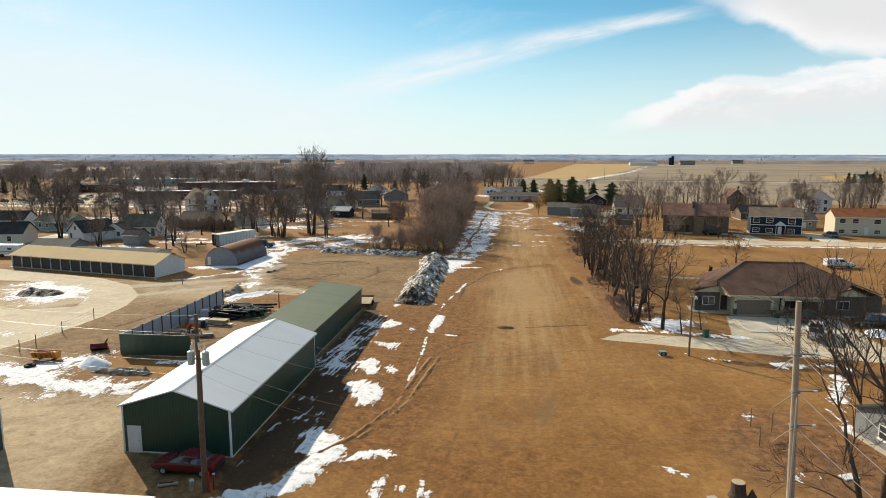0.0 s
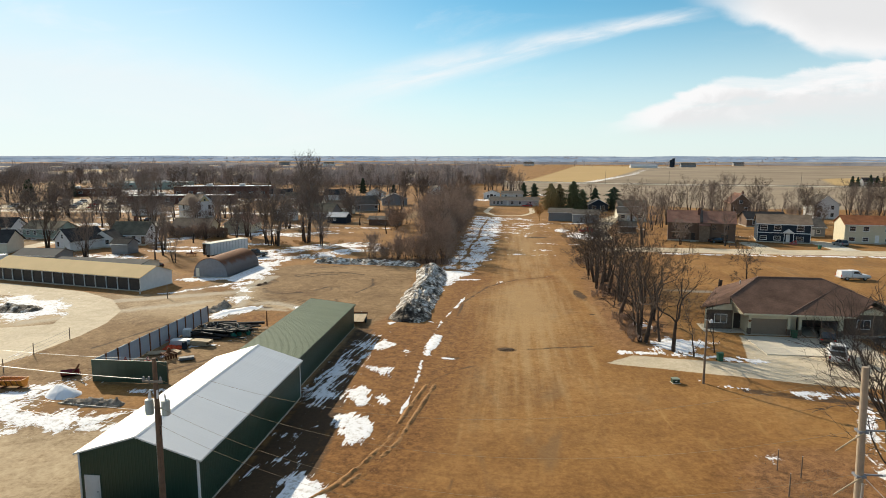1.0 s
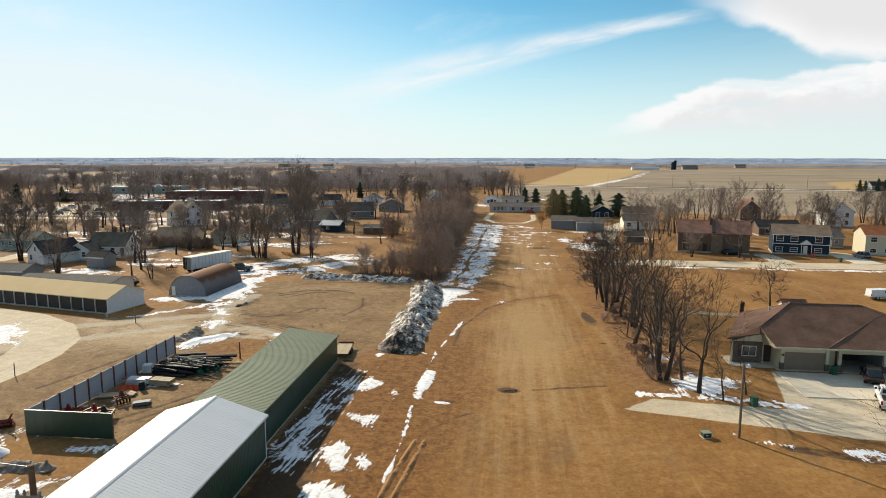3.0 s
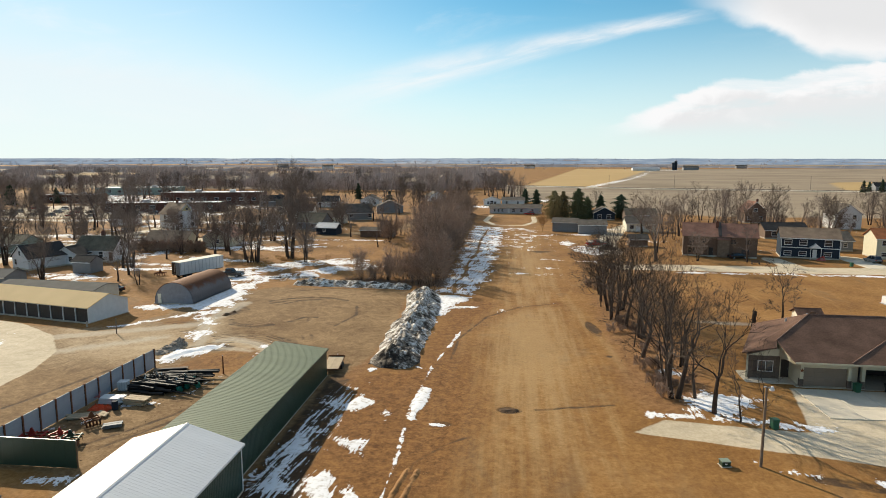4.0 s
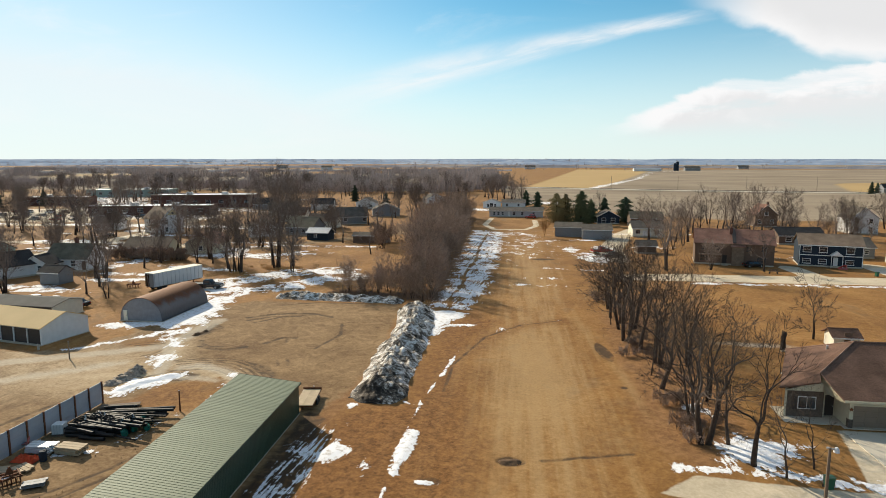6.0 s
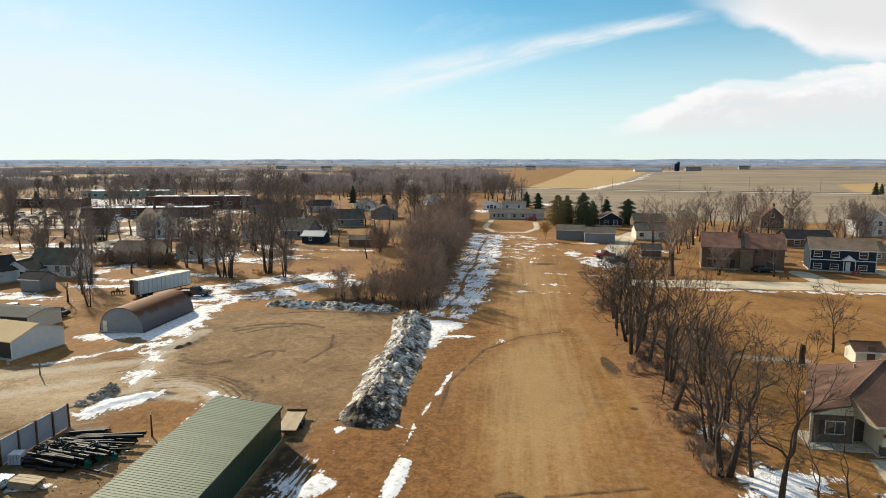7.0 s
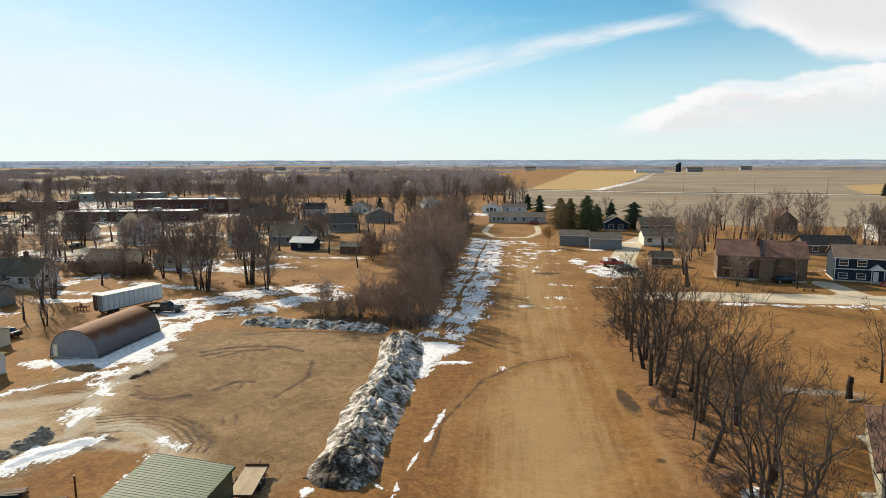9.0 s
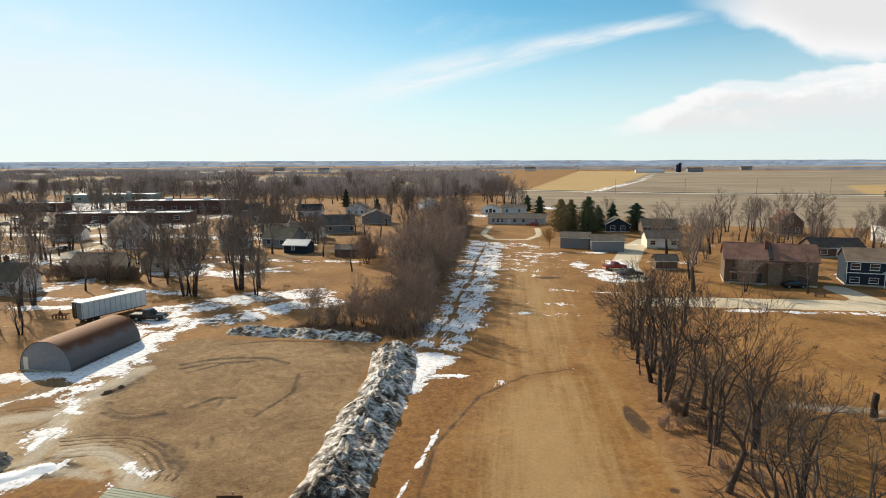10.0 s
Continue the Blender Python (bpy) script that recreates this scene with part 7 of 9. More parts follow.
# school and halls with flat roofs
def hall(name, label, x, y, w, d, h, wall, m_roof, turn=12):
    t = tagged(empty(name, pose(x, y, 0, 0, 0, turn)), label, "building")
    FOOT.append((pose(x, y, 0, 0, 0, turn).inverted(), w, d))
    for a in (boxed(0, w, 0, 0.3, 0, h), boxed(0, w, d - 0.3, d, 0, h), boxed(0, 0.3, 0.3, d - 0.3, 0, h), boxed(w - 0.3, w, 0.3, d - 0.3, 0, h)):
        part("wall", a, wall, t)
    part("flat_roof", boxed(0.3, w - 0.3, 0.3, d - 0.3, h - 0.5, h - 0.3), m_roof, t, "flat roof with old snow")
    part("coping", boxed(-0.1, w + 0.1, -0.1, 0.35, h, h + 0.18), M_CONC, t)
    n = int(w / 6)
    for i in range(n):
        window(t, "f", 1.5 + i * w / n, h * 0.35, 2.2, 1.5, (w, d))
    for k in range(2):
        part("roof_unit", boxed(w * (0.3 + 0.35 * k), w * (0.3 + 0.35 * k) + 3, d * 0.4, d * 0.4 + 2.4, h - 0.35, h + 1.2), M_STEEL, t)
    return t


hall("school", "long flat-roofed dark brick school wing", -189, 338, 53, 20, 6.6, M_BRICK, M_SNOW)
hall("school", "low flat-roofed brick school wing", -191, 291, 53, 16, 4.2, M_BRICK, M_SNOW)
hall("warehouse", "pale flat-roofed metal hall beyond the school", -283, 419, 53, 22, 5.0, M_SAGE, M_STEEL)
hall("warehouse", "long low brick hall with pale roof", -268, 344, 34, 14, 4.6, M_BRICK, M_SNOW)
for i, (x, y, w, lab, wl, rf) in enumerate([(-80, 342, 10, "white house with grey roof among trees", M_WHITE, M_GREY_ROOF), (-100, 330, 11, "white house with dark roof among trees", M_WHITE, M_DARK_ROOF), (-62, 300, 12, "grey house with grey roof among trees", M_GREYSIDE, M_GREY_ROOF),
        (-110, 300, 11, "beige house with weathered roof among trees", M_BEIGE, M_OLIVE_ROOF), (-48, 380, 10, "white house at the wood's edge", M_WHITE, M_GREY_ROOF), (-215, 210, 11, "white house at the edge of town", M_WHITE, M_GREY_ROOF), (-190, 190, 11, "beige house at the edge of town", M_BEIGE, M_BROWN_ROOF),
        (-130, 330, 12, "grey house near the school", M_GREYSIDE, M_DARK_ROOF), (-175, 150, 11, "white bungalow with grey roof", M_WHITE, M_GREY_ROOF), (-95, 272, 11, "cream house with brown roof", M_CREAM, M_BROWN_ROOF), (-235, 240, 12, "grey house with snowy yard", M_GREYSIDE, M_GREY_ROOF)]):
    house("town_house", lab, pose(x, y, 0, 0, 0, (i * 37) % 30), w, 8, 3.2, 5.8, wl, rf, "x" if i % 2 else "y", wins=[("f", 1.2, 1.1, 1.1, 1.2), ("f", w - 2.6, 1.1, 1.1, 1.2)])


town_trees()
for i in range(14):
    put_copy(shrub, -103 + 1.5 * i, 174.2 + (i * 37 % 10) * 0.22, 50 * i, 1.6 + (i * 13 % 7) * 0.12)


def slabs(name, label, x0, x1, y0, y1, nx, ny, material, turn=0.0):
    """A concrete drive of separate slabs with open joints."""
    t = tagged(empty(name, pose(x0, y0, 0, 0, 0, turn)), label, "pavement", kind="structure")
    w, d = (x1 - x0) / nx, (y1 - y0) / ny
    me = bpy.data.meshes.new("slab")
    bm = boxed(0.012, w - 0.012, 0.012, d - 0.012, -0.25, 0.05, bevel=0.008)
    bm.to_mesh(me)
    bm.free()
    me.materials.append(material)
    for i in range(nx):
        for j in range(ny):
            shared("slab", me, t, pose(i * w, j * d, 0.0))


slabs("driveway_1", "pale concrete driveway of broad slabs", 30.6, 44.2, 76.3, 84.3, 4, 3, M_DRIVE)
slabs("driveway_2", "concrete drive before a navy house", 82.0, 88.0, 167.5, 181.0, 2, 4, M_DRIVE)

# ---- ploughed snow and rubble ----
def heap(name, label, pts, width, height, seed, material, step=0.16, lump=0.55, slant=0.0, chunks=0):
    """A lumpy ridge along a line of points (x, y), ending in rounded toes."""
    pts = [Vector((x, y, 0)) for x, y in pts]
    cum = [0.0]
    for a, b in zip(pts, pts[1:]):
        cum.append(cum[-1] + (b - a).length)
    L = cum[-1]
    nl, nw = max(8, int(L / step)), max(10, int(width / step))
    v, f = [], []
    for j in range(nl + 1):
        s = L * j / nl
        k = max(i for i in range(len(cum) - 1) if cum[i] <= s + 1e-6)
        d = (pts[k + 1] - pts[k]).normalized()
        q = pts[k] + d * (s - cum[k])
        nrm = Vector((d.y, -d.x, 0))
        end = min(s, L - s)
        toe = min(1.0, math.sqrt(max(0.0, end / (width * 0.35))))
        wv = width * (0.9 + 0.22 * noise.noise(Vector((s * 0.22, seed, 0)))) * (0.45 + 0.55 * toe)
        crest = height * (0.85 + 0.5 * noise.noise(Vector((s * 0.28, seed, 4.0))))
        for i in range(nw + 1):
            u = 2.0 * i / nw - 1.0
            p = q + nrm * (u * wv / 2)
            body = max(0.0, 1 - abs(u) ** 1.25)
            n1 = noise.fractal(Vector((p.x * 0.45 + seed, p.y * 0.45, 1.0)), 0.8, 2.1, 4)
            n2 = noise.ridged_multi_fractal(Vector((p.x * 0.32, p.y * 0.5 + p.x * slant * 0.5 + 0.5 * n1, seed)), 0.7, 2.4, 5, 0.9, 2.0)
            z = crest * toe * body * (0.78 + 0.3 * n1) + body * toe * lump * (n2 - 0.9) * 0.42
            v.append((p.x, p.y, max(z, 0.0) * 1.0 - 0.06 * (1 - body)))
    for j in range(nl):
        for i in range(nw):
            a = j * (nw + 1) + i
            f.append((a, a + 1, a + nw + 2, a + nw + 1))
    if not chunks:
        return tagged(raw(name, v, f, material, smooth=True), label, "snow heap")
    t = tagged(empty(name), label, "snow heap")
    raw("ridge", v, f, material, t, smooth=True)
    rng = random.Random(int(seed * 7))
    for c in range(chunks):
        p = Vector(v[rng.randrange(len(v))])
        if p.z < 0.3 and rng.random() < 0.6:
            continue
        bm = bmesh.new()
        bmesh.ops.create_icosphere(bm, subdivisions=1, radius=rng.uniform(0.12, 0.3))
        k = Vector((rng.uniform(0.8, 1.6), rng.uniform(0.6, 1.2), rng.uniform(0.4, 0.8)))
        for q in bm.verts:
            q.co = Vector((q.co.x * k.x, q.co.y * k.y, q.co.z * k.z)) * (1 + 0.5 * noise.noise(q.co * 3 + p)) + p
        part("chunk", bm, material, t)
    return t


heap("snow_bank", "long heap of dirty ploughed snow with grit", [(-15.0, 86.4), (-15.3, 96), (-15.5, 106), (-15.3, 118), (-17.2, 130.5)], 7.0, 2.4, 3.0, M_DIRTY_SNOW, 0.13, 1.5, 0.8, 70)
heap("snow_windrow", "low windrow of dirty snow along the yard edge", [(-44.3, 135.6), (-36, 135.6), (-28, 135), (-20, 134)], 4.6, 1.5, 9.0, M_DIRTY_SNOW, 0.18, 0.7, 0.3, 50)
heap("snow_mound", "small pile of old snow on scraped ground", [(-46.6, 55.4), (-44.4, 55.0), (-43.2, 54.6)], 2.8, 1.0, 5.0, M_SNOW, 0.15, 0.4)
heap("rubble_mound", "heap of snow-covered broken rock and soil", [(-43.6, 53.6), (-41, 53.2), (-38.6, 53.2), (-37.2, 53.2)], 1.8, 0.75, 6.0, M_RUBBLE, 0.12, 0.9, 0.0, 60)
heap("rubble_mound", "heap of dark soil and broken concrete", [(-46.4, 88.3), (-46, 91), (-45.3, 94)], 2.4, 1.0, 7.0, M_RUBBLE, 0.12, 0.9, 0.0, 70)
heap("snow_mound", "smooth bank of clean snow beside rubble", [(-44.6, 86.6), (-42.8, 90), (-40.4, 93.2)], 2.6, 0.4, 8.0, M_SNOW, 0.18, 0.15)
heap("snow_mound", "dirty snow mound on the island lawn", [(-80, 86.6), (-77, 87.2), (-72.5, 87)], 5.2, 1.3, 12.0, M_DIRTY_SNOW, 0.2, 0.5)
heap("snow_mound", "shovelled snow beside a driveway", [(45.0, 77.6), (47.6, 76.6)], 2.2, 0.9, 13.0, M_SNOW, 0.15, 0.3)
heap("snow_mound", "clump of snow beside a pole", [(-19.4, 31.6), (-17.6, 31.2)], 1.1, 0.4, 14.0, M_SNOW, 0.1, 0.4)
heap("snow_windrow", "low dirty ridge of melting snow and earth", [(-52, 141.5), (-47, 142.2), (-42, 143)], 1.8, 0.4, 15.0, M_DIRTY_SNOW, 0.2, 0.5)
heap("soil_clod", "small mound of brown soil on the lawn", [(-1.7, 74.8), (0.2, 75.1)], 1.3, 0.25, 16.0, M_BROWNSOIL, 0.08, 0.5)
heap("soil_clod", "scraped ridge of dark frozen soil", [(-46.9, 109), (-46.1, 112)], 1.1, 0.22, 17.0, M_BROWNSOIL, 0.1, 0.6)

for q, lab in (([(-8.1, 62), (-8.95, 54.5), (-9.6, 48.4), (-10.8, 44.4), (-12.3, 40.7)], "churned ridge of orange-brown soil between ruts"), ([(-8.95, 62), (-9.95, 55), (-10.5, 48.6), (-11.6, 44.4), (-13.05, 40.7), (-14.8, 37.6)], "churned ridge of orange-brown soil beside a rut")):
    heap("soil_ridge", lab, q, 0.75, 0.13, 20.0 + q[0][0], M_CLAY, 0.07, 0.42)


def clods(name, label, spots, seed, size, material):
    """Countless small lumps lying on the ground, joined."""
    rng = np.random.default_rng(seed)
    c = np.array(spots)
    n = len(c)
    r = size * rng.uniform(0.4, 1.3, (n, 1)) * np.array([1.0, 1.0, 0.6])
    a = rng.uniform(0, 6.28, n)
    ax, ay = np.stack([np.cos(a), np.sin(a), 0 * a], -1), np.stack([-np.sin(a), np.cos(a), 0 * a], -1)
    o = np.concatenate([c, np.full((n, 1), 0.02)], 1)
    up = np.array([0.0, 0.0, 1.0])
    v = np.stack([o + ax * r[:, :1], o + ay * r[:, 1:2] * 0.8, o - ax * r[:, :1], o - ay * r[:, 1:2] * 0.7, o + up * r[:, 2:] + ax * r[:, :1] * 0.2], 1).reshape(-1, 3)
    b = (np.arange(n) * 5)[:, None]
    f = np.concatenate([b + np.array(q) for q in ((0, 1, 4), (1, 2, 4), (2, 3, 4), (3, 0, 4))])
    tagged(raw(name, v.tolist(), f.tolist(), material), label, "soil", kind="stuff")


rng = random.Random(77)
near_ruts = []
for q, h in RUTS[:3]:
    for (ax, ay), (bx, by) in zip(q, q[1:]):
        for i in range(34):
            t = rng.random()
            near_ruts.append((ax + (bx - ax) * t + rng.gauss(0, 0.4), ay + (by - ay) * t))
near_ruts += [(rng.uniform(-18, -6), rng.uniform(36, 84)) for i in range(260)] + [(rng.gauss(-0.7, 1.1), rng.gauss(75, 0.7)) for i in range(60)] + [(rng.gauss(-11.4, 0.8), rng.uniform(88, 122)) for i in range(200)]
clods("loose_soil", "loose clods of brown soil along wheel ruts", near_ruts, 3, 0.06, M_CLAY)
clods("loose_soil", "dark frozen clods scattered over the yard", [(rng.gauss(-22.5, 2.5), rng.uniform(88, 128)) for i in range(220)] + [(rng.uniform(-43, -33), rng.uniform(60, 80)) for i in range(120)], 4, 0.07, M_BROWNSOIL)

# ---- poles and wires ----
def wire(name, label, a, b, sag, r=0.012, m_w=None):
    pts = []
    for k in range(25):
        s = k / 24
        q = Vector(a).lerp(Vector(b), s)
        q.z -= 4 * sag * s * (1 - s)
        pts.append(q)
    v, f = tube_data(pts, [r] * 25, 4)
    return tagged(raw(name, v, f, m_w or M_WIRE), label, "wire", group="overhead wires")


def left_pole():
    x, y, h = -20.6, 31.5, 12.35
    t = tagged(empty("utility_pole", pose(x, y, 0)), "brown wooden utility pole with two transformers", "utility pole")
    part("pole", tube([(0, 0, -0.5), (-0.02, 0, 4), (0.02, 0, 8.5), (0.0, 0, h)], [0.2, 0.18, 0.155, 0.12], 12), M_POLE, t)
    arm = part("crossarm", boxed(-0.7, 0.5, -0.18, -0.1, h - 1.4, h - 1.28), M_POLE_GREY, t)
    for dx in (-0.62, -0.3, 0.4):
        part("insulator", tube([(dx, -0.14, h - 1.28), (dx, -0.14, h - 1.2), (dx, -0.14, h - 1.05)], [0.05, 0.07, 0.04], 8), M_GREYSIDE, arm)
    for s in (-1, 1):
        c = part("transformer", tube([(0.5 * s, 0.05, 8.95), (0.5 * s, 0.05, 9.0), (0.5 * s, 0.05, 9.75), (0.5 * s, 0.05, 9.85), (0.5 * s, 0.05, 9.9)], [0.2, 0.24, 0.24, 0.22, 0.05], 16), M_TRANSF, t, "grey transformer can")
        part("bushing", tube([(0.5 * s, 0.05, 9.9), (0.5 * s, 0.05, 10.05), (0.47 * s, 0.05, 10.25)], [0.04, 0.06, 0.025], 8), M_WHITE, c)
        part("bracket", boxed(*sorted((0.1 * s, 0.3 * s)), 0.0, 0.1, 9.3, 9.42), M_STEEL, t)
        part("cutout", boxed(*sorted((0.18 * s, 0.26 * s)), -0.3, -0.2, h - 2.3, h - 1.8), M_WHITE, t)
    part("drop_cable", tube([(0.3, -0.12, 9.0), (0.34, -0.2, 8.5), (0.2, -0.2, 8.2), (0.17, -0.1, 7.8)], [0.02] * 4, 5), M_BLACK, t)
    part("ground_wire", tube([(-0.2, -0.06, 0.1), (-0.17, -0.06, 6), (-0.14, -0.05, 9)], [0.015] * 3, 5), M_STEEL, t)
    part("meter_riser", boxed(0.16, 0.3, -0.1, 0.04, 0.1, 1.5), M_RED, t, "red riser cover")
    return x, y, h


left_pole()


def right_pole():
    t = tagged(empty("utility_pole", pose(12.8, 21.9, 0)), "grey weathered wooden utility pole", "utility pole")
    h = 16.3
    part("pole", tube([(0, 0, -0.5), (-0.3, 0, 6), (-0.5, 0, 11), (-0.7, 0, h)], [0.2, 0.17, 0.145, 0.115], 14), M_POLE_TAN, t)
    for k, z in enumerate((h - 2.4, h - 4.1, h - 5.7)):
        c = -0.3 - 0.4 * (z - 6) / 10
        part("standoff_arm", tube([(c, -0.16, z), (c - 0.45, -0.2, z - 0.32), (c - 0.95, -0.24, z - 0.7)], [0.03, 0.028, 0.025], 8), M_DECK, t, "pale wooden stand-off arm")
        part("bracket", boxed(c, c + 0.8, -0.03, 0.03, z, z + 0.06), M_STEEL_DK, t)
        part("insulator", tube([(c + 0.8, 0, z + 0.02), (c + 0.95, 0, z + 0.05)], [0.06, 0.05], 8), M_WHITE, t)
        part("clamp", boxed(c - 0.17, c + 0.17, -0.18, 0.18, z - 0.04, z + 0.04), M_STEEL_DK, t)
    part("conduit", tube([(-0.38, -0.24, 0.0), (-0.5, -0.25, 8), (-0.52, -0.24, 12)], [0.05] * 3, 8), M_STEEL, t)
    part("tag", boxed(-0.3, -0.1, -0.3, -0.26, 6.6, 7.3), M_WHITE, t)


right_pole()
for (za, zb, sag, dx, dz) in ((12.2, 16.0, 2.5, 0, 0), (11.1, 13.9, 2.6, 0.4, 0), (9.5, 12.2, 2.9, 0.1, 0), (8.4, 10.6, 2.7, 0.1, 0)):
    wire("overhead_wire", "thin overhead wire sagging between poles", (-20.6 + dx, 31.4, za), (12.05, 21.9, zb), sag, 0.007, M_WIRE_DARK)
for k, (z, dx) in enumerate(((12.3, 0.0), (11.1, -0.6), (11.1, -0.3), (9.2, -0.2), (8.2, -0.15))):
    wire("overhead_wire", "thin overhead wire running over the yard", (-20.6 + dx, 31.45, z), (-78, 47 - 2.5 * (k > 2), 12.5 - 1.2 * (k > 2) + 0.5 * (k == 0)), 1.6)
for k, z in enumerate((13.9, 12.2, 10.6)):
    wire("overhead_wire", "twisted service cable from the pole", (12.35, 21.9, z), (15.2 + 1.2 * k, 6.5, z - 3.0), 0.5, 0.011)


def small_pole(x, y, h, label, mat_p=M_POLE_GREY, lamp=False, r=0.09):
    t = tagged(empty("lamp_post" if lamp else "post", pose(x, y, 0)), label, "lamp post" if lamp else "post")
    part("pole", tube([(0, 0, -0.3), (0, 0, h * 0.6), (0, 0, h)], [r, r * 0.85, r * 0.7], 10), mat_p, t)
    if lamp:
        a = part("lamp_arm", boxed(-0.05, 0.45, -0.04, 0.04, h - 0.1, h), M_STEEL, t)
        part("lamp_head", tube([(0.42, 0, h - 0.28), (0.42, 0, h - 0.1), (0.42, 0, h + 0.06)], [0.2, 0.17, 0.08], 12), M_WHITE, a)
        part("sensor", boxed(-0.2, -0.02, -0.08, 0.08, h - 0.05, h + 0.05), M_STEEL, t)
    else:
        part("cap", tube([(0, 0, h), (0, 0, h + 0.03)], [r * 0.85, r * 0.4], 8), M_STEEL, t)


small_pole(20.0, 65.3, 6.9, "wooden yard light post with white lamp", M_WOOD, True, 0.13)
small_pole(-34.4, 82.4, 2.2, "rusty steel post on the dry grass", M_RUST)
small_pole(-57.5, 97.2, 2.3, "wooden post beside the storage shed", M_WOOD)
small_pole(-64.3, 100.3, 0.8, "short bollard at the shed corner", M_CONC, False, 0.16)
for x, y in ((19.3, 42.7), (21.3, 45.5), (20.0, 46.5)):
    small_pole(x, y, 1.7, "thin garden post on the lawn", M_WOOD, False, 0.05)
for k in range(9):
    small_pole(80 + 52 * k, 552 - 1.8 * k, 11.5, "distant wooden power pole along the field road", M_POLE_GREY, False, 0.14)


# ---- vehicles ----
def wheel(t, x, y, r=0.38, w=0.24):
    s = 1 if x > 0 else -1
    ty = part("wheel", tube([(x - s * w, y, r), (x - s * w * 0.9, y, r), (x - s * 0.02, y, r), (x, y, r)], [r * 0.88, r, r, r * 0.88], 18), M_RUBBER, t)
    part("rim", tube([(x - s * 0.01, y, r), (x + s * 0.015, y, r)], [r * 0.6, r * 0.52], 14), M_STEEL, ty)


def loft(sections):
    """A body from cross sections along y: (y, [(x, z) right half from bottom to top])."""
    bm = bmesh.new()
    rings = []
    for y, half in sections:
        pts = [(x, z) for x, z in half] + [(-x, z) for x, z in reversed(half)]
        rings.append([bm.verts.new((x, y, z)) for x, z in pts])
    for a, b in zip(rings, rings[1:]):
        n = len(a)
        for i in range(n):
            bm.faces.new((a[i], a[(i + 1) % n], b[(i + 1) % n], b[i]))
    bm.faces.new(rings[0][::-1])
    bm.faces.new(rings[-1])
    bmesh.ops.recalc_face_normals(bm, faces=bm.faces[:])
    return bm


def body_rows(L, W, rows):
    return [(y * L, [(W / 2 * 0.92, z0), (W / 2, z0 + 0.18), (W / 2, z1 - 0.12), (W / 2 * 0.95, z1)]) for y, z0, z1 in rows]


def pickup(m, label, paint, topper=False, L=5.7, W=1.98):
    """Nose towards +y."""
    t = tagged(empty("pickup_truck", m), label, "pickup truck")
    part("chassis", boxed(-0.75, 0.75, 0.2, L - 0.2, 0.35, 0.5), M_BLACK, t)
    part("front_body", loft(body_rows(L, W, ((0.375, 0.45, 1.16), (0.62, 0.45, 1.16), (0.74, 0.45, 1.14), (0.93, 0.5, 1.05), (0.985, 0.55, 0.95)))), paint, t)
    bz = 1.16
    bed = part("bed", loft(body_rows(L, W, ((0.012, 0.5, bz), (0.36, 0.5, bz)))), paint, t)
    part("bed_floor", boxed(-0.78, 0.78, 0.12, 0.345 * L, bz - 0.02, bz + 0.012), M_BLACK, bed)
    part("tailgate", boxed(-0.82, 0.82, -0.01, 0.06, 0.62, bz), paint, bed)
    cab = part("cab", loft([(0.37 * L, [(0.9, 1.16), (0.72, 1.86)]), (0.40 * L, [(0.93, 1.16), (0.76, 1.88)]), (0.58 * L, [(0.93, 1.16), (0.74, 1.88)]), (0.68 * L, [(0.92, 1.14), (0.7, 1.3)])]), paint, t)
    part("rear_window", boxed(-0.66, 0.66, 0.365 * L - 0.02, 0.372 * L, 1.32, 1.72), M_GLASS, cab)
    part("windscreen", prism([(0.585 * L, 1.84), (0.675 * L, 1.3), (0.69 * L, 1.3), (0.6 * L, 1.86)], -0.68, 0.68, axis="x"), M_GLASS, cab)
    for s in (-1, 1):
        part("side_window", prism([(0.41 * L, 1.25), (0.62 * L, 1.25), (0.575 * L, 1.74), (0.42 * L, 1.74)], *sorted((0.80 * s, 0.89 * s)), axis="x"), M_GLASS, cab)
        part("tail_lamp", boxed(*sorted((0.83 * s, 0.985 * s)), -0.015, 0.05, 0.75, 1.1), M_TAIL, t, "red tail lamp")
        part("headlamp", boxed(*sorted((0.6 * s, 0.9 * s)), 0.975 * L, 0.995 * L, 0.75, 0.92), M_WHITE, t)
        part("mirror", boxed(*sorted((0.98 * s, 1.16 * s)), 0.62 * L, 0.65 * L, 1.2, 1.4), M_BLACK, t)
        for y in (0.2, 0.8):
            wheel(t, 0.97 * s, y * L, 0.4)
    part("rear_bumper", boxed(-0.95, 0.95, -0.16, -0.02, 0.48, 0.64), M_STEEL, t)
    part("front_bumper", boxed(-0.95, 0.95, 0.985 * L, 1.01 * L, 0.45, 0.65), M_STEEL, t)
    if topper:
        part("topper", loft([(0.01 * L, [(0.93, bz), (0.8, 1.8)]), (0.355 * L, [(0.93, bz), (0.8, 1.84)])]), paint, t, "white bed cap")
    return t


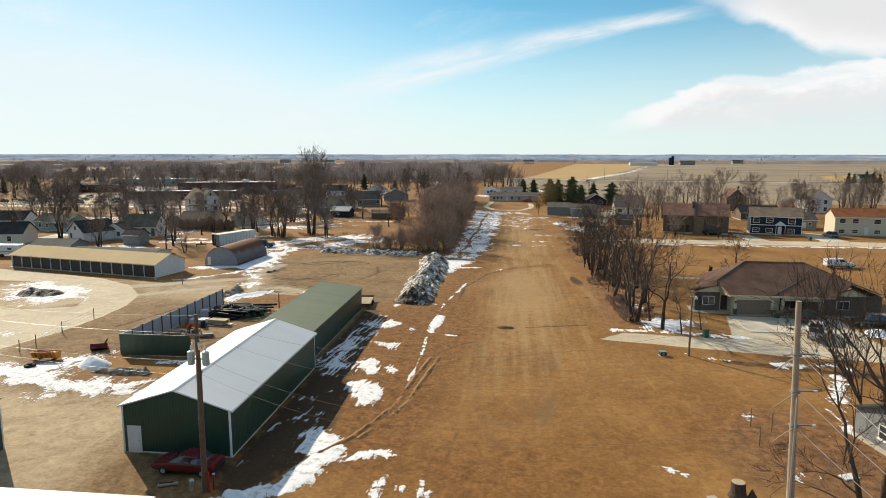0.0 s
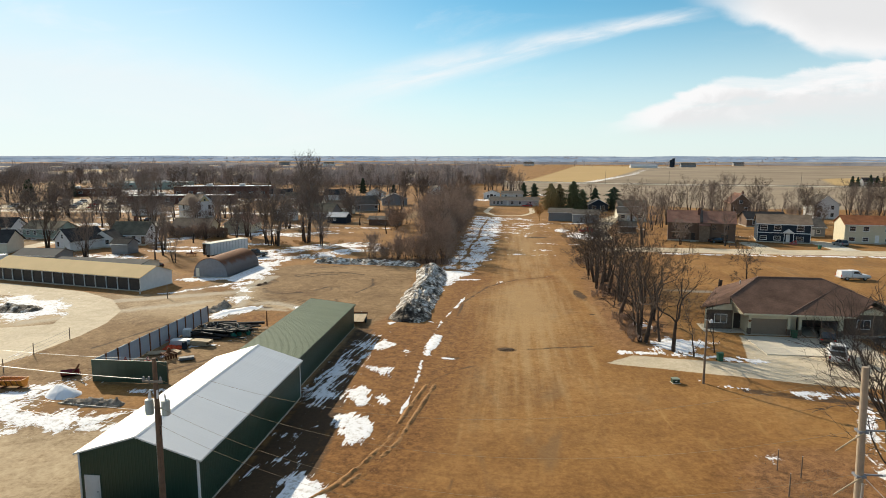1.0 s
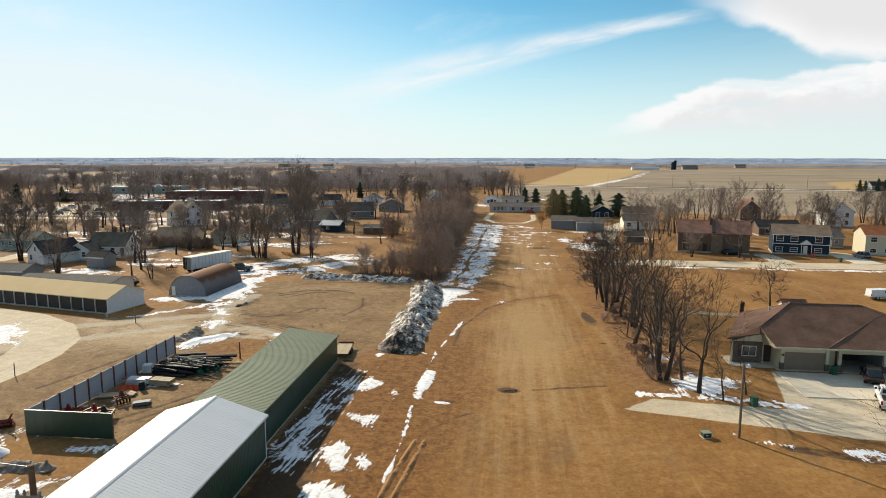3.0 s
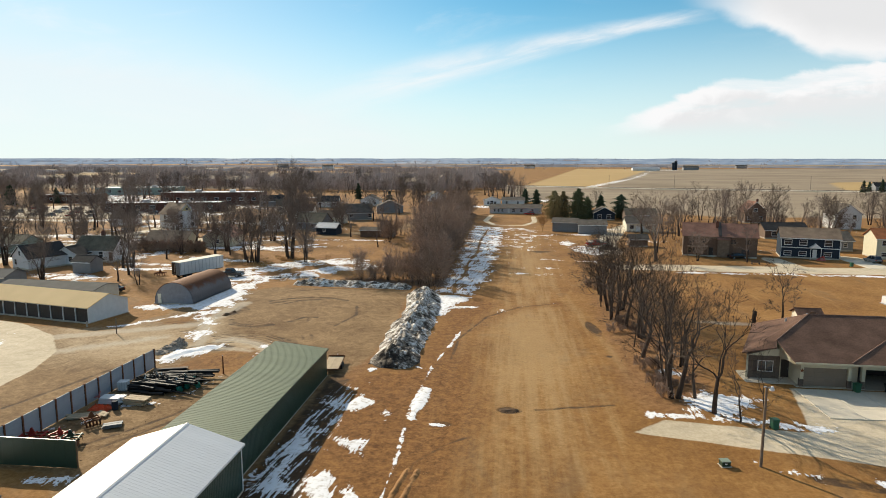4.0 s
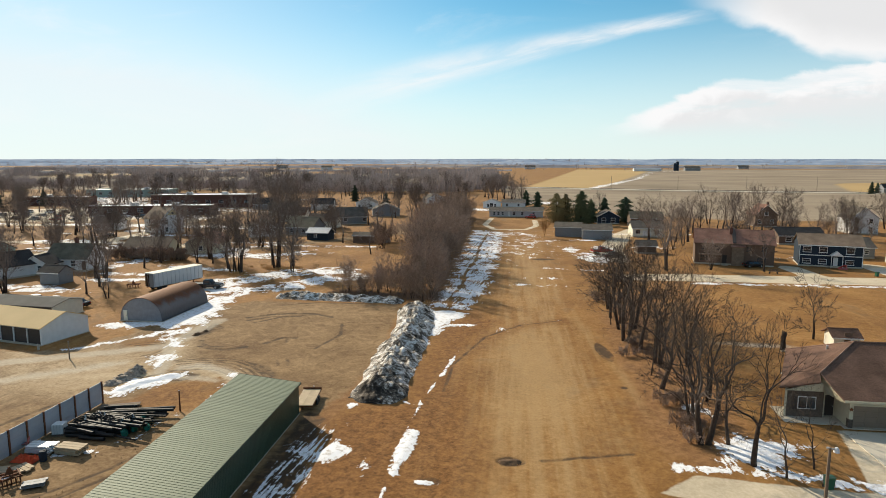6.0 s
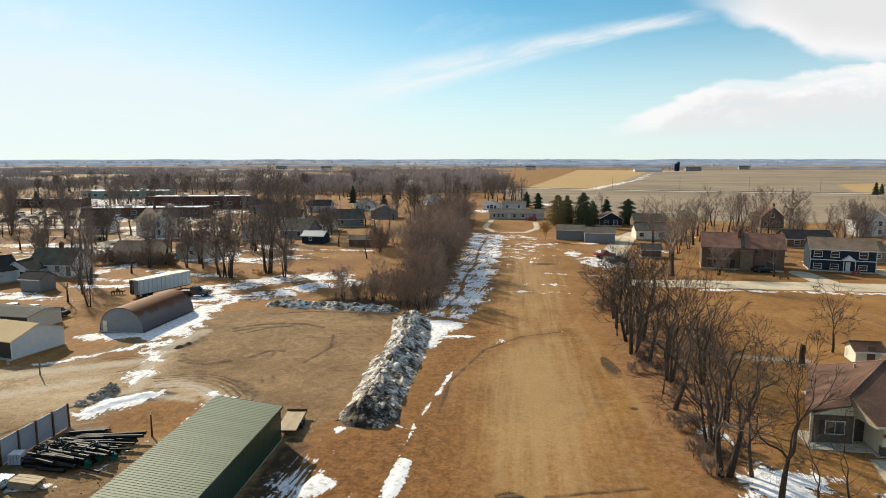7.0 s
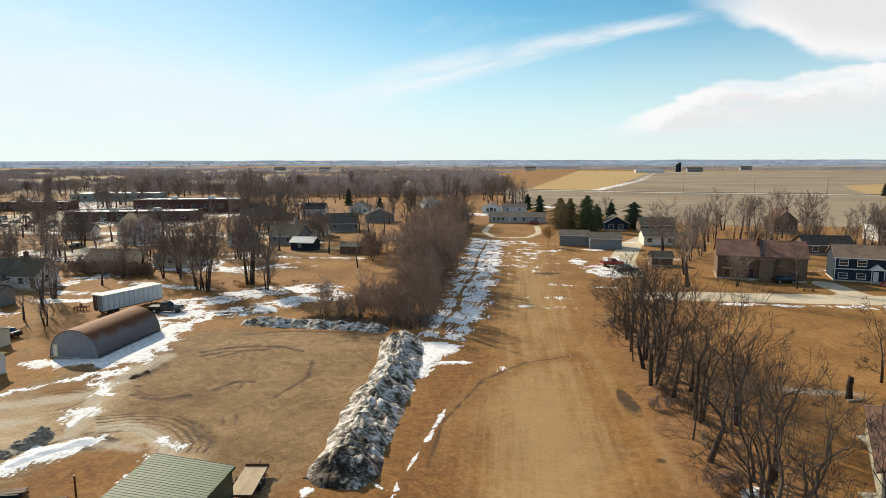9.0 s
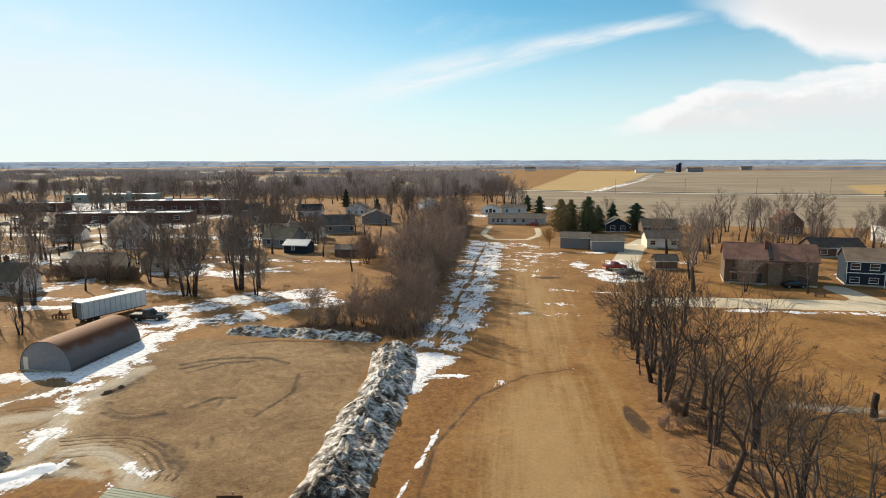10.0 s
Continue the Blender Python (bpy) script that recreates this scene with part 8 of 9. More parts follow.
def car(m, label, paint, kind="suv", L=4.7, W=1.86, name="car"):
    t = tagged(empty(name, m), label, "car")
    H = 1.72 if kind == "suv" else 1.42
    part("body", loft(body_rows(L, W, ((0.0, 0.42, 0.9), (0.05, 0.35, 0.98), (0.3, 0.32, 0.98), (0.7, 0.32, 0.97), (0.93, 0.35, 0.82), (1.0, 0.42, 0.7)))), paint, t)
    g0 = 0.03 if kind == "suv" else 0.16
    cab = part("cabin", loft([(g0 * L, [(0.84, 0.97), (0.6, 1.05)]), ((g0 + 0.1) * L, [(0.86, 0.97), (0.68, H - 0.06)]), (0.45 * L, [(0.87, 0.97), (0.7, H)]), (0.56 * L, [(0.87, 0.97), (0.68, H - 0.06)]), (0.72 * L, [(0.85, 0.96), (0.6, 1.0)])]), M_GLASS, t)
    part("roof", loft([((g0 + 0.1) * L, [(0.7, H - 0.07), (0.66, H - 0.01)]), (0.45 * L, [(0.72, H - 0.02), (0.66, H + 0.035)]), (0.55 * L, [(0.7, H - 0.06), (0.64, H)])]), paint, cab)
    for s in (-1, 1):
        part("tail_lamp", boxed(*sorted((0.62 * s, 0.9 * s)), -0.02, 0.06, 0.72, 0.88), M_TAIL, t)
        part("headlamp", boxed(*sorted((0.5 * s, 0.82 * s)), 0.985 * L, 1.005 * L, 0.58, 0.68), M_WHITE, t)
        part("pillar", boxed(*sorted((0.74 * s, 0.86 * s)), 0.36 * L, 0.385 * L, 0.97, H - 0.1), paint, t)
        for y in (0.18, 0.81):
            wheel(t, 0.91 * s, y * L, 0.34 if kind == "suv" else 0.31, 0.2)
    part("bumper", boxed(-0.85, 0.85, -0.07, 0.02, 0.38, 0.6), M_BLACK, t)
    return t


pickup(pose(37.0, 72.6, 0.02, 0, 0, -22), "white pickup truck parked on the driveway", M_CARWHITE)
car(pose(39.6, 80.6, 0.02, 0, 0, -20), "black SUV parked before an open garage", M_CARBLACK)
pickup(pose(63.2, 127.2, 0, 0, 0, -86), "white pickup truck with a bed cap on grass", M_CARWHITE, True)
car(pose(-20.9, 34.1, 0, 0, 0, 87), "maroon sedan parked in a shed's shade", M_MAROON, "sedan", 4.7, 1.8)
pickup(pose(-63.4, 141.4, 0, 0, 0, -85), "dark pickup truck parked beside an arched hut", M_CARBLACK)
car(pose(50, 80.5, 0, 0, 0, 80), "dark car parked beside a snow pile", M_CARBLACK, "suv")
car(pose(54.5, 179.2, 0, 0, 0, -80), "black car parked before a brown duplex", M_CARBLACK, "sedan")
pickup(pose(21.2, 197.6, 0, 0, 0, -70), "red pickup truck on a snowy drive", M_CARRED)
pickup(pose(23.0, 188.2, 0, 0, 0, -70), "black pickup truck on a snowy drive", M_CARBLACK)
car(pose(9.9, 299, 0, 0, 0, 80), "red car beside a manufactured house", M_CARRED, "suv")
car(pose(88, 175, 0, 0, 0, 5), "grey car on a house drive", M_CARGREY, "suv")
rng = random.Random(3)
paints = [(M_CARGREY, "grey"), (M_CARBLACK, "black"), (M_CARWHITE, "white"), (M_CARRED, "red")]
for i in range(26):
    pm, pn = paints[rng.choice((0, 1, 1, 2, 2, 0, 3))]
    x, y = -235 + 11 * (i % 9) * 0.85 + rng.uniform(-1, 1), 268 + 16 * (i // 9) + rng.uniform(-1, 1)
    tagged(car(pose(x, y, 0, 0, 0, rng.choice((0, 90, 85)) + rng.uniform(-6, 6)), pn + " car in the school parking lot", pm, rng.choice(("suv", "sedan"))), group="parked cars")
for x, y, a, k in ((-74, 124, 80, 1), (-79.5, 125.5, 80, 0), (-84, 126, 70, 2), (-88, 120.5, 75, 1), (-128, 190, 10, 0), (-132, 215, 5, 1)):
    car(pose(x, y, 0, 0, 0, a), paints[k][1] + " car parked in the old town", paints[k][0], "sedan")


# ---- small things ----
def cabinet():
    t = tagged(empty("utility_box", turned(17.1, 65.2, 10, 0.72)), "small green utility cabinet on the lawn", "utility box")
    part("pad", boxed(-0.6, 0.6, -0.55, 0.55, -0.1, 0.08), M_CONC, t)
    part("body", boxed(-0.5, 0.5, -0.42, 0.42, 0.08, 0.62, bevel=0.03), M_CABINET, t)
    part("lid", prism([(-0.46, 0.6), (0.46, 0.66), (0.46, 0.72), (-0.46, 0.7)], -0.54, 0.54, axis="x"), M_LIDGREY, t, "pale lid")
    part("label", boxed(-0.2, 0.1, -0.435, -0.42, 0.3, 0.45), M_TRIM, t)


cabinet()


def wheelie_bin(x, y):
    t = tagged(empty("wheeled_bin", pose(x, y, 0, 0, 0, 8)), "dark green wheeled rubbish bin", "bin")
    part("body", loft([(-0.3, [(0.24, 0.1), (0.31, 0.98)]), (0.3, [(0.24, 0.1), (0.31, 0.98)])]), M_BIN, t)
    part("lid", prism([(-0.34, 0.98), (0.36, 0.98), (0.36, 1.03), (0.0, 1.1), (-0.34, 1.05)], -0.34, 0.34, axis="x"), M_BIN, t)
    for s in (-1, 1):
        part("wheel", tube([(0.22 * s, 0.26, 0.12), (0.28 * s, 0.26, 0.12)], [0.12, 0.12], 12), M_RUBBER, t)
    part("handle", tube([(-0.22, 0.4, 0.98), (0.22, 0.4, 0.98)], [0.02, 0.02], 6), M_BLACK, t)


wheelie_bin(24.1, 73.1)
wheelie_bin(79.0, 169.5)
wheelie_bin(36.9, 84.0)


def flatbed():
    t = tagged(empty("flatbed_trailer", pose(-22.75, 83.5, 0, 0, 0, 6)), "low wooden-decked flatbed trailer behind the shed", "trailer")
    for i in range(9):
        part("plank", boxed(0.02 + i * 0.21, 0.215 + i * 0.21, 0, 4.6, 0.62, 0.67), M_DECK, t)
    part("frame", boxed(0.0, 1.93, -0.06, 4.66, 0.5, 0.615), M_RUST, t)
    part("tail_rail", boxed(-0.04, 1.97, 4.66, 4.74, 0.5, 0.86), M_RUST, t)
    for x in (0.02, 1.9):
        for y in (1.9, 2.7):
            part("wheel", tube([(x, y, 0.33), (x + (0.2 if x > 1 else -0.2), y, 0.33)], [0.33, 0.33], 14), M_RUBBER, t)
    part("tongue", boxed(0.86, 1.06, 4.74, 5.5, 0.42, 0.55), M_RUST, t)
    part("jack", boxed(0.92, 1.0, 5.4, 5.5, 0, 0.75), M_STEEL, t)


flatbed()


def pipe_stack():
    t = tagged(empty("pipe_stack", pose(0, 0, 0)), "jumbled stack of long black plastic pipes", "pipe stack")
    rng = random.Random(8)
    for i in range(104):
        lay = 0 if i < 30 else (1 if i < 58 else (2 if i < 84 else 3))
        k = i - (0, 30, 58, 84)[lay]
        y = 75.3 + lay * 0.25 + k * (0.22 - 0.012 * lay) + rng.uniform(-0.15, 0.15)
        x0 = -42.6 + rng.uniform(-0.4, 2.4) + k * 0.03 + lay * 0.25
        L = rng.uniform(2.2, 5.6)
        r = rng.choice((0.1, 0.13, 0.16))
        z = r + lay * 0.27
        a = rng.uniform(-0.28, 0.28) * (1 if lay else 0.4)
        part("pipe", tube([(x0, y, z), (x0 + L * 0.5, y + a * L * 0.5, z + rng.uniform(0, 0.06)), (x0 + L, y + a * L, z + rng.uniform(-0.03, 0.1))], [r] * 3, 9), M_BLACK, t)


pipe_stack()


def pipe_coils():
    rng = random.Random(31)
    for i in range(7):
        x, y, r = -41.0 + 0.62 * i + rng.uniform(-0.3, 0.3), 77.2 + rng.uniform(-0.5, 1.4), rng.uniform(0.4, 0.65)
        t = tagged(empty("pipe_coil", pose(x, y, 0.95 + rng.uniform(0, 0.1), rng.uniform(-25, 25), rng.uniform(-25, 25), 0)), "loose coil of black plastic pipe on a stack", "pipe coil", group="coils on the pipe stack")
        pts = [(r * math.cos(k * 0.5) * (1 + 0.1 * math.sin(k)), r * math.sin(k * 0.5), 0.012 * k) for k in range(27)]
        part("loop", tube(pts, [0.06] * 27, 7), M_BLACK, t)
        part("tie", boxed(r - 0.09, r + 0.09, -0.03, 0.03, -0.08, 0.36), M_WHITE, t)


pipe_coils()


def barrel(x, y, m_b, label, lying=False):
    t = tagged(empty("barrel", pose(x, y, 0.3 if lying else 0, 90 if lying else 0, 0, 40)), label, "barrel")
    part("drum", tube([(0, 0, 0), (0, 0, 0.02), (0, 0, 0.3), (0, 0, 0.32), (0, 0, 0.6), (0, 0, 0.62), (0, 0, 0.9)], [0.27, 0.3, 0.3, 0.315, 0.315, 0.3, 0.28], 16), m_b, t)
    part("bung", tube([(0.12, 0, 0.9), (0.12, 0, 0.94)], [0.04, 0.04], 8), M_BLACK, t)


barrel(-36.3, 77.4, M_TEAL, "teal plastic barrel beside black pipes")
barrel(-36.9, 76.7, M_TEAL, "teal plastic barrel lying on its side", True)
barrel(-40.5, 70.9, M_NAVY, "dark blue barrel near stacked boards")
barrel(-35.6, 78.2, M_TEAL, "teal plastic barrel among black pipes", True)
barrel(-36.2, 78.9, M_TEAL, "teal plastic barrel among black pipes")


def tote(x, y):
    t = tagged(empty("liquid_tote", pose(x, y, 0, 0, 0, 12)), "white plastic liquid tote in a cage", "tote")
    part("tank", boxed(-0.5, 0.5, -0.5, 0.5, 0.15, 1.1, bevel=0.06), M_WHITE, t)
    part("pallet", boxed(-0.55, 0.55, -0.55, 0.55, 0, 0.14), M_WOOD, t)
    for k in range(5):
        part("cage_bar", boxed(-0.53 + k * 0.26, -0.51 + k * 0.26, -0.54, -0.51, 0.14, 1.12), M_STEEL, t)


tote(-42.8, 76.0)


def boards(x, y, turn, n, L, label, m_b):
    t = tagged(empty("board_stack", pose(x, y, 0, 0, 0, turn)), label, "board stack")
    rng = random.Random(int(abs(x * 7 + y)))
    for k in range(n):
        part("board", boxed(rng.uniform(-0.15, 0.15), L + rng.uniform(-0.2, 0.2), (k % 3) * 0.42, (k % 3) * 0.42 + 0.38, 0.12 + (k // 3) * 0.16, 0.25 + (k // 3) * 0.16), m_b, t)
    for q in (0.3, L - 0.4):
        part("bearer", boxed(q, q + 0.12, -0.05, 1.3, 0, 0.115), M_WOOD, t)


boards(-43.0, 71.8, 2, 12, 2.4, "stack of pale snow-dusted boards", M_TRIM)
boards(-40.3, 72.0, -6, 12, 2.3, "stack of pale planks on bearers", M_DECK)
boards(-43.6, 67.6, 20, 3, 2.0, "yellowish wooden frames on the ground", M_DECK)
boards(-42.0, 69.0, -25, 3, 1.6, "loose yellowish boards on bare earth", M_DECK)
boards(-38.6, 66.0, 30, 4, 1.8, "loose grey boards on bearers", M_GREYSIDE)
boards(-42.5, 81.4, 20, 5, 3.6, "old planks lying on dry grass", M_WOOD)
boards(-41.6, 60.6, 4, 6, 2.4, "pale boards behind a steel screen", M_GREYSIDE)


def harrow(x, y, turn, m_h, label, n=5, w=2.2):
    """A small farm implement: frame, tool bars, upright hitch and discs."""
    t = tagged(empty("farm_implement", pose(x, y, 0, 0, 0, turn)), label, "farm implement")
    for k in range(3):
        part("tool_bar", boxed(-w / 2, w / 2, k * 0.6, k * 0.6 + 0.1, 0.5, 0.62), m_h, t)
    for s in (-w / 2 + 0.1, 0, w / 2 - 0.2):
        part("frame_beam", boxed(s, s + 0.1, 0, 1.3, 0.62, 0.72), m_h, t)
    for k in range(n):
        q = -w / 2 + 0.2 + k * (w - 0.4) / (n - 1)
        part("disc", tube([(q, 0.05, 0.32), (q + 0.04, 0.05, 0.32)], [0.32, 0.3], 14), M_RUST, t)
        part("tine", tube([(q, 1.25, 0.55), (q, 1.4, 0.3), (q, 1.3, 0.0)], [0.03, 0.03, 0.02], 5), M_RUST, t)
    h = part("hitch", prism([(-0.35, 0.7), (0.35, 0.7), (0.06, 1.35), (-0.06, 1.35)], 0.5, 0.6), m_h, t)
    part("hitch_pin", tube([(-0.15, 0.55, 1.25), (0.15, 0.55, 1.25)], [0.03, 0.03], 6), M_STEEL, h)


harrow(-43.2, 62.6, 10, M_RED, "red farm implement with discs behind a screen", 6, 2.2)
harrow(-41.0, 63.0, -12, M_RED, "worn red farm implement behind a screen", 5, 1.9)
harrow(-39.4, 62.6, 20, M_CABINET, "green farm implement with a pale frame", 5, 1.8)
harrow(-40.0, 66.8, 50, M_RUST, "rusty farm implement on bare earth", 5, 1.6)
harrow(-76.2, 141.0, 15, M_RUST, "rusty machine beside a box trailer", 5, 2.4)


def orange_tarp():
    v, f = [], []
    for j in range(11):
        for i in range(19):
            e = min(i, 18 - i, j, 10 - j) / 3.0
            v.append((-43.1 + i * 0.12 + 0.08 * noise.noise(Vector((i, j, 1.0))), 70.2 + j * 0.13, 0.04 + min(1, e) * (0.18 + 0.45 * abs(noise.noise(Vector((i * 0.35, j * 0.5, 2.0)))))))
    for j in range(10):
        for i in range(18):
            a = j * 19 + i
            f.append((a, a + 1, a + 20, a + 19))
    ob = raw("crumpled_tarp", v, f, M_TARP)
    ob.modifiers.new("thickness", "SOLIDIFY").thickness = 0.03
    tagged(ob, "crumpled red-orange tarpaulin on the ground", "tarpaulin")


orange_tarp()


def lawn_chair():
    t = tagged(empty("plastic_chair", pose(-43.9, 73.0, 0, 0, 0, -70)), "faded pink plastic chair leaning by a fence", "chair")
    part("seat", boxed(-0.25, 0.25, -0.25, 0.22, 0.4, 0.44, bevel=0.015), M_PINK, t)
    part("backrest", prism([(0.2, 0.44), (0.25, 0.44), (0.38, 0.95), (0.33, 0.95)], -0.25, 0.25, axis="x"), M_PINK, t)
    for x in (-0.24, 0.2):
        for y in (-0.24, 0.18):
            part("leg", boxed(x, x + 0.04, y, y + 0.04, 0, 0.4), M_PINK, t)


lawn_chair()


def hopper():
    t = tagged(empty("spreader_hopper", pose(-51.5, 56.4, 0, 0, 0, 4)), "orange-yellow steel spreader hopper lying on skids", "hopper")
    part("front_side", prism([(-0.25, 0.25), (-0.62, 0.95), (-0.58, 0.95), (-0.2, 0.25)], -1.35, 1.35, axis="x"), M_HOPPER, t)
    part("back_side", prism([(0.25, 0.25), (0.62, 0.95), (0.58, 0.95), (0.2, 0.25)], -1.35, 1.35, axis="x"), M_HOPPER, t)
    for x in (-1.39, 1.35):
        part("end_plate", prism([(-0.3, 0.15), (0.3, 0.15), (0.64, 0.97), (-0.64, 0.97)], x, x + 0.04, axis="x"), M_HOPPER, t)
    part("floor_chain", boxed(-1.34, 1.34, -0.2, 0.2, 0.25, 0.3), M_RUST, t)
    for k in range(4):
        part("stiffener", prism([(-0.3, 0.3), (-0.64, 0.92), (-0.69, 0.92), (-0.36, 0.3)], -0.95 + k * 0.6, -0.88 + k * 0.6, axis="x"), M_RUST, t)
        part("grate_bar", boxed(-1.0 + k * 0.62, -0.96 + k * 0.62, -0.58, 0.58, 0.93, 0.96), M_RUST, t)
    for x in (-0.9, 0.8):
        part("skid", boxed(x, x + 0.12, -0.5, 0.5, 0, 0.149), M_RUST, t)


hopper()


def loader_bucket():
    t = tagged(empty("loader_bucket", pose(-47.8, 60.2, 0, 0, 0, 25)), "rusty maroon loader bucket with a bent arm", "farm implement")
    prof = [(0.55, 0.02), (0.0, 0.02), (-0.35, 0.25), (-0.4, 0.6), (-0.2, 0.85)]
    inner = [(-0.14, 0.8), (-0.32, 0.58), (-0.28, 0.3), (0.03, 0.09), (0.55, 0.06)]
    part("shell", prism(prof + inner, -0.85, 0.85, axis="x"), M_MAROON, t)
    for x in (-0.89, 0.85):
        part("cheek", prism([(0.55, 0.03), (0.0, 0.02), (-0.36, 0.25), (-0.41, 0.6), (-0.2, 0.86)], x, x + 0.04, axis="x"), M_MAROON, t)
    part("arm", tube([(0.3, -0.4, 0.6), (0.75, -0.5, 1.0), (1.0, -0.5, 1.45)], [0.1, 0.1, 0.08], 8), M_RUST, t)
    part("cross_tube", tube([(-0.7, -0.42, 0.45), (0.7, -0.42, 0.45)], [0.06, 0.06], 8), M_RUST, t)


loader_bucket()


def tyre(x, y):
    t = tagged(empty("scrap_tyre", pose(x, y, 0.16)), "worn black tyre lying in dirty snow", "tyre")
    ring = [(0.42 * math.cos(a), 0.42 * math.sin(a), 0.0) for a in [2 * math.pi * k / 20 for k in range(21)]]
    part("casing", tube(ring, [0.17] * 21, 10), M_RUBBER, t)
    part("lining", tube([(0, 0, -0.15), (0, 0, -0.1)], [0.3, 0.28], 16), M_BLACK, t)


tyre(-51.4, 53.8)


def wire_fence():
    t = tagged(empty("wire_fence"), "thin wire fence on old posts beside concrete", "fence")
    spots = [(-56.4, 58.4), (-56.1, 60.6), (-57.2, 66.5), (-57.7, 73.5)]
    for x, y in spots:
        part("post", tube([(x, y, -0.3), (x + 0.03, y, 1.5)], [0.06, 0.05], 8), M_WOOD, t)
    for (ax, ay), (bx, by) in zip(spots, spots[1:]):
        for z in (0.45, 0.85, 1.25):
            part("strand", tube([(ax, ay, z), ((ax + bx) / 2, (ay + by) / 2, z - 0.05), (bx, by, z)], [0.014] * 3, 5), M_STEEL_DK, t)


wire_fence()


def camper(x, y, turn, L, label):
    t = tagged(empty("camper_trailer", pose(x, y, 0, 0, 0, turn)), label, "trailer")
    part("body", boxed(0, L, 0, 2.3, 0.55, 2.7, bevel=0.15), M_WHITE, t)
    part("stripe", boxed(0.3, L - 0.3, -0.012, -0.002, 1.1, 1.3), M_GREYSIDE, t)
    for k in range(3):
        part("window", boxed(0.7 + k * L / 3.2, 1.6 + k * L / 3.2, -0.02, -0.002, 1.6, 2.1), M_GLASS, t)
    for k in (0.45, 0.55):
        part("wheel", tube([(L * k, 0.0, 0.36), (L * k, 0.22, 0.36)], [0.36, 0.36], 14), M_RUBBER, t)
    part("tongue", boxed(L, L + 1.2, 1.05, 1.25, 0.45, 0.56), M_STEEL_DK, t)
    part("jack", boxed(L + 1.0, L + 1.1, 1.1, 1.2, 0.0, 0.45), M_STEEL_DK, t)
    part("roof_vent", boxed(L * 0.4, L * 0.4 + 0.5, 0.9, 1.4, 2.7, 2.86), M_TRIM, t)


camper(-117, 120.8, 4, 8.5, "white camper trailer beside the lock-up shed")
camper(65.0, 192.2, 80, 5.0, "small white trailer between two houses")


def bench(x, y):
    t = tagged(empty("bench", pose(x, y, 0, 0, 0, 5)), "dark wooden garden bench beside a street", "bench")
    for k in range(3):
        part("seat_slat", boxed(-1.0, 1.0, k * 0.16, k * 0.16 + 0.13, 0.42, 0.46), M_BROWNSIDE, t)
        part("back_slat", boxed(-1.0, 1.0, 0.5, 0.54, 0.52 + k * 0.15, 0.63 + k * 0.15), M_BROWNSIDE, t)
    for s in (-0.9, 0.82):
        part("leg", boxed(s, s + 0.08, 0, 0.55, 0, 0.42), M_BLACK, t)


bench(58.0, 170.7)


def stump():
    t = tagged(empty("tree_stump", pose(15.0, 34.8, 0)), "sawn tree stump with loose bark", "stump")
    v, f = tube_data([(0, 0, -0.2), (0.02, 0, 0.3), (0, 0.02, 1.0)], [0.75, 0.5, 0.45], 16)
    raw("stump_body", v, f, M_BARK, t, smooth=False)
    part("cut_face", tube([(0, 0.02, 1.0), (0, 0.02, 1.03)], [0.43, 0.42], 16), M_DECK, t)
    part("bark_slab", prism([(0.5, 0), (1.2, 0), (0.8, 0.7)], -0.5, -0.2), M_BARK, t)


stump()


def snag():
    t = tagged(empty("broken_snag", pose(35.9, 111.0, 0, 0, 0, 20)), "tall broken dead trunk with a log at its foot", "dead tree")
    v, f = tube_data([(0, 0, -0.3), (0.03, 0, 0.4), (-0.04, 0.02, 1.4), (0.05, 0, 2.1), (0.28, 0.02, 2.45)], [0.46, 0.36, 0.3, 0.33, 0.2], 12)
    raw("trunk", v, f, M_BARK, t)
    part("splinter", prism([(-0.3, 2.0), (0.02, 2.0), (-0.2, 2.75)], -0.1, 0.1), M_BARK, t)
    part("fallen_log", tube([(-0.9, -0.7, 0.12), (0.1, -0.85, 0.16), (1.1, -0.75, 0.12)], [0.15, 0.16, 0.12], 10), M_DECK, t, "pale barkless log")


snag()


def scrap(x, y, w, d, turn, label, m_s):
    ob = part("board", boxed(-w / 2, w / 2, -d / 2, d / 2, 0.03, 0.12, bevel=0.015), m_s)
    ob.matrix_basis = pose(x, y, 0, 0, 0, turn)
    tagged(ob, label, "board")


scrap(23.7, 38.2, 1.2, 0.7, 20, "white board lying on the lawn", M_WHITE)
scrap(14.0, 33.8, 0.7, 0.4, -10, "pale paving slab on the grass", M_CONC)
scrap(13.2, 34.3, 0.6, 0.4, 15, "pale paving slab on the grass", M_CONC)


# roofs at the edge of the yard, close below the start of the flight
nr = tagged(empty("near_shed"), "shed with a bright white metal roof", "shed")
part("wall", boxed(-52, -20.0, 8.5, 23.6, 0, 3.9), M_GREEN_WALL, nr)
part("roof", prism([(8.0, 3.8), (24.15, 3.8), (24.15, 3.95), (16.0, 6.0), (8.0, 3.95)], -52.3, -19.6, axis="x"), M_WHITE, nr)
ls = tagged(empty("corner_shed"), "dark green shed with white corner trim", "shed")
part("wall", boxed(-54, -39.15, 26.2, 35.9, 0, 4.2), M_GREEN_WALL, ls)
part("corner_trim", boxed(-39.2, -39.1, 35.8, 35.94, 0, 4.2), M_TRIM, ls)
part("roof", prism([(25.8, 4.1), (36.2, 4.1), (31.0, 5.6)], -54.3, -38.9, axis="x"), M_GREEN_ROOF, ls)

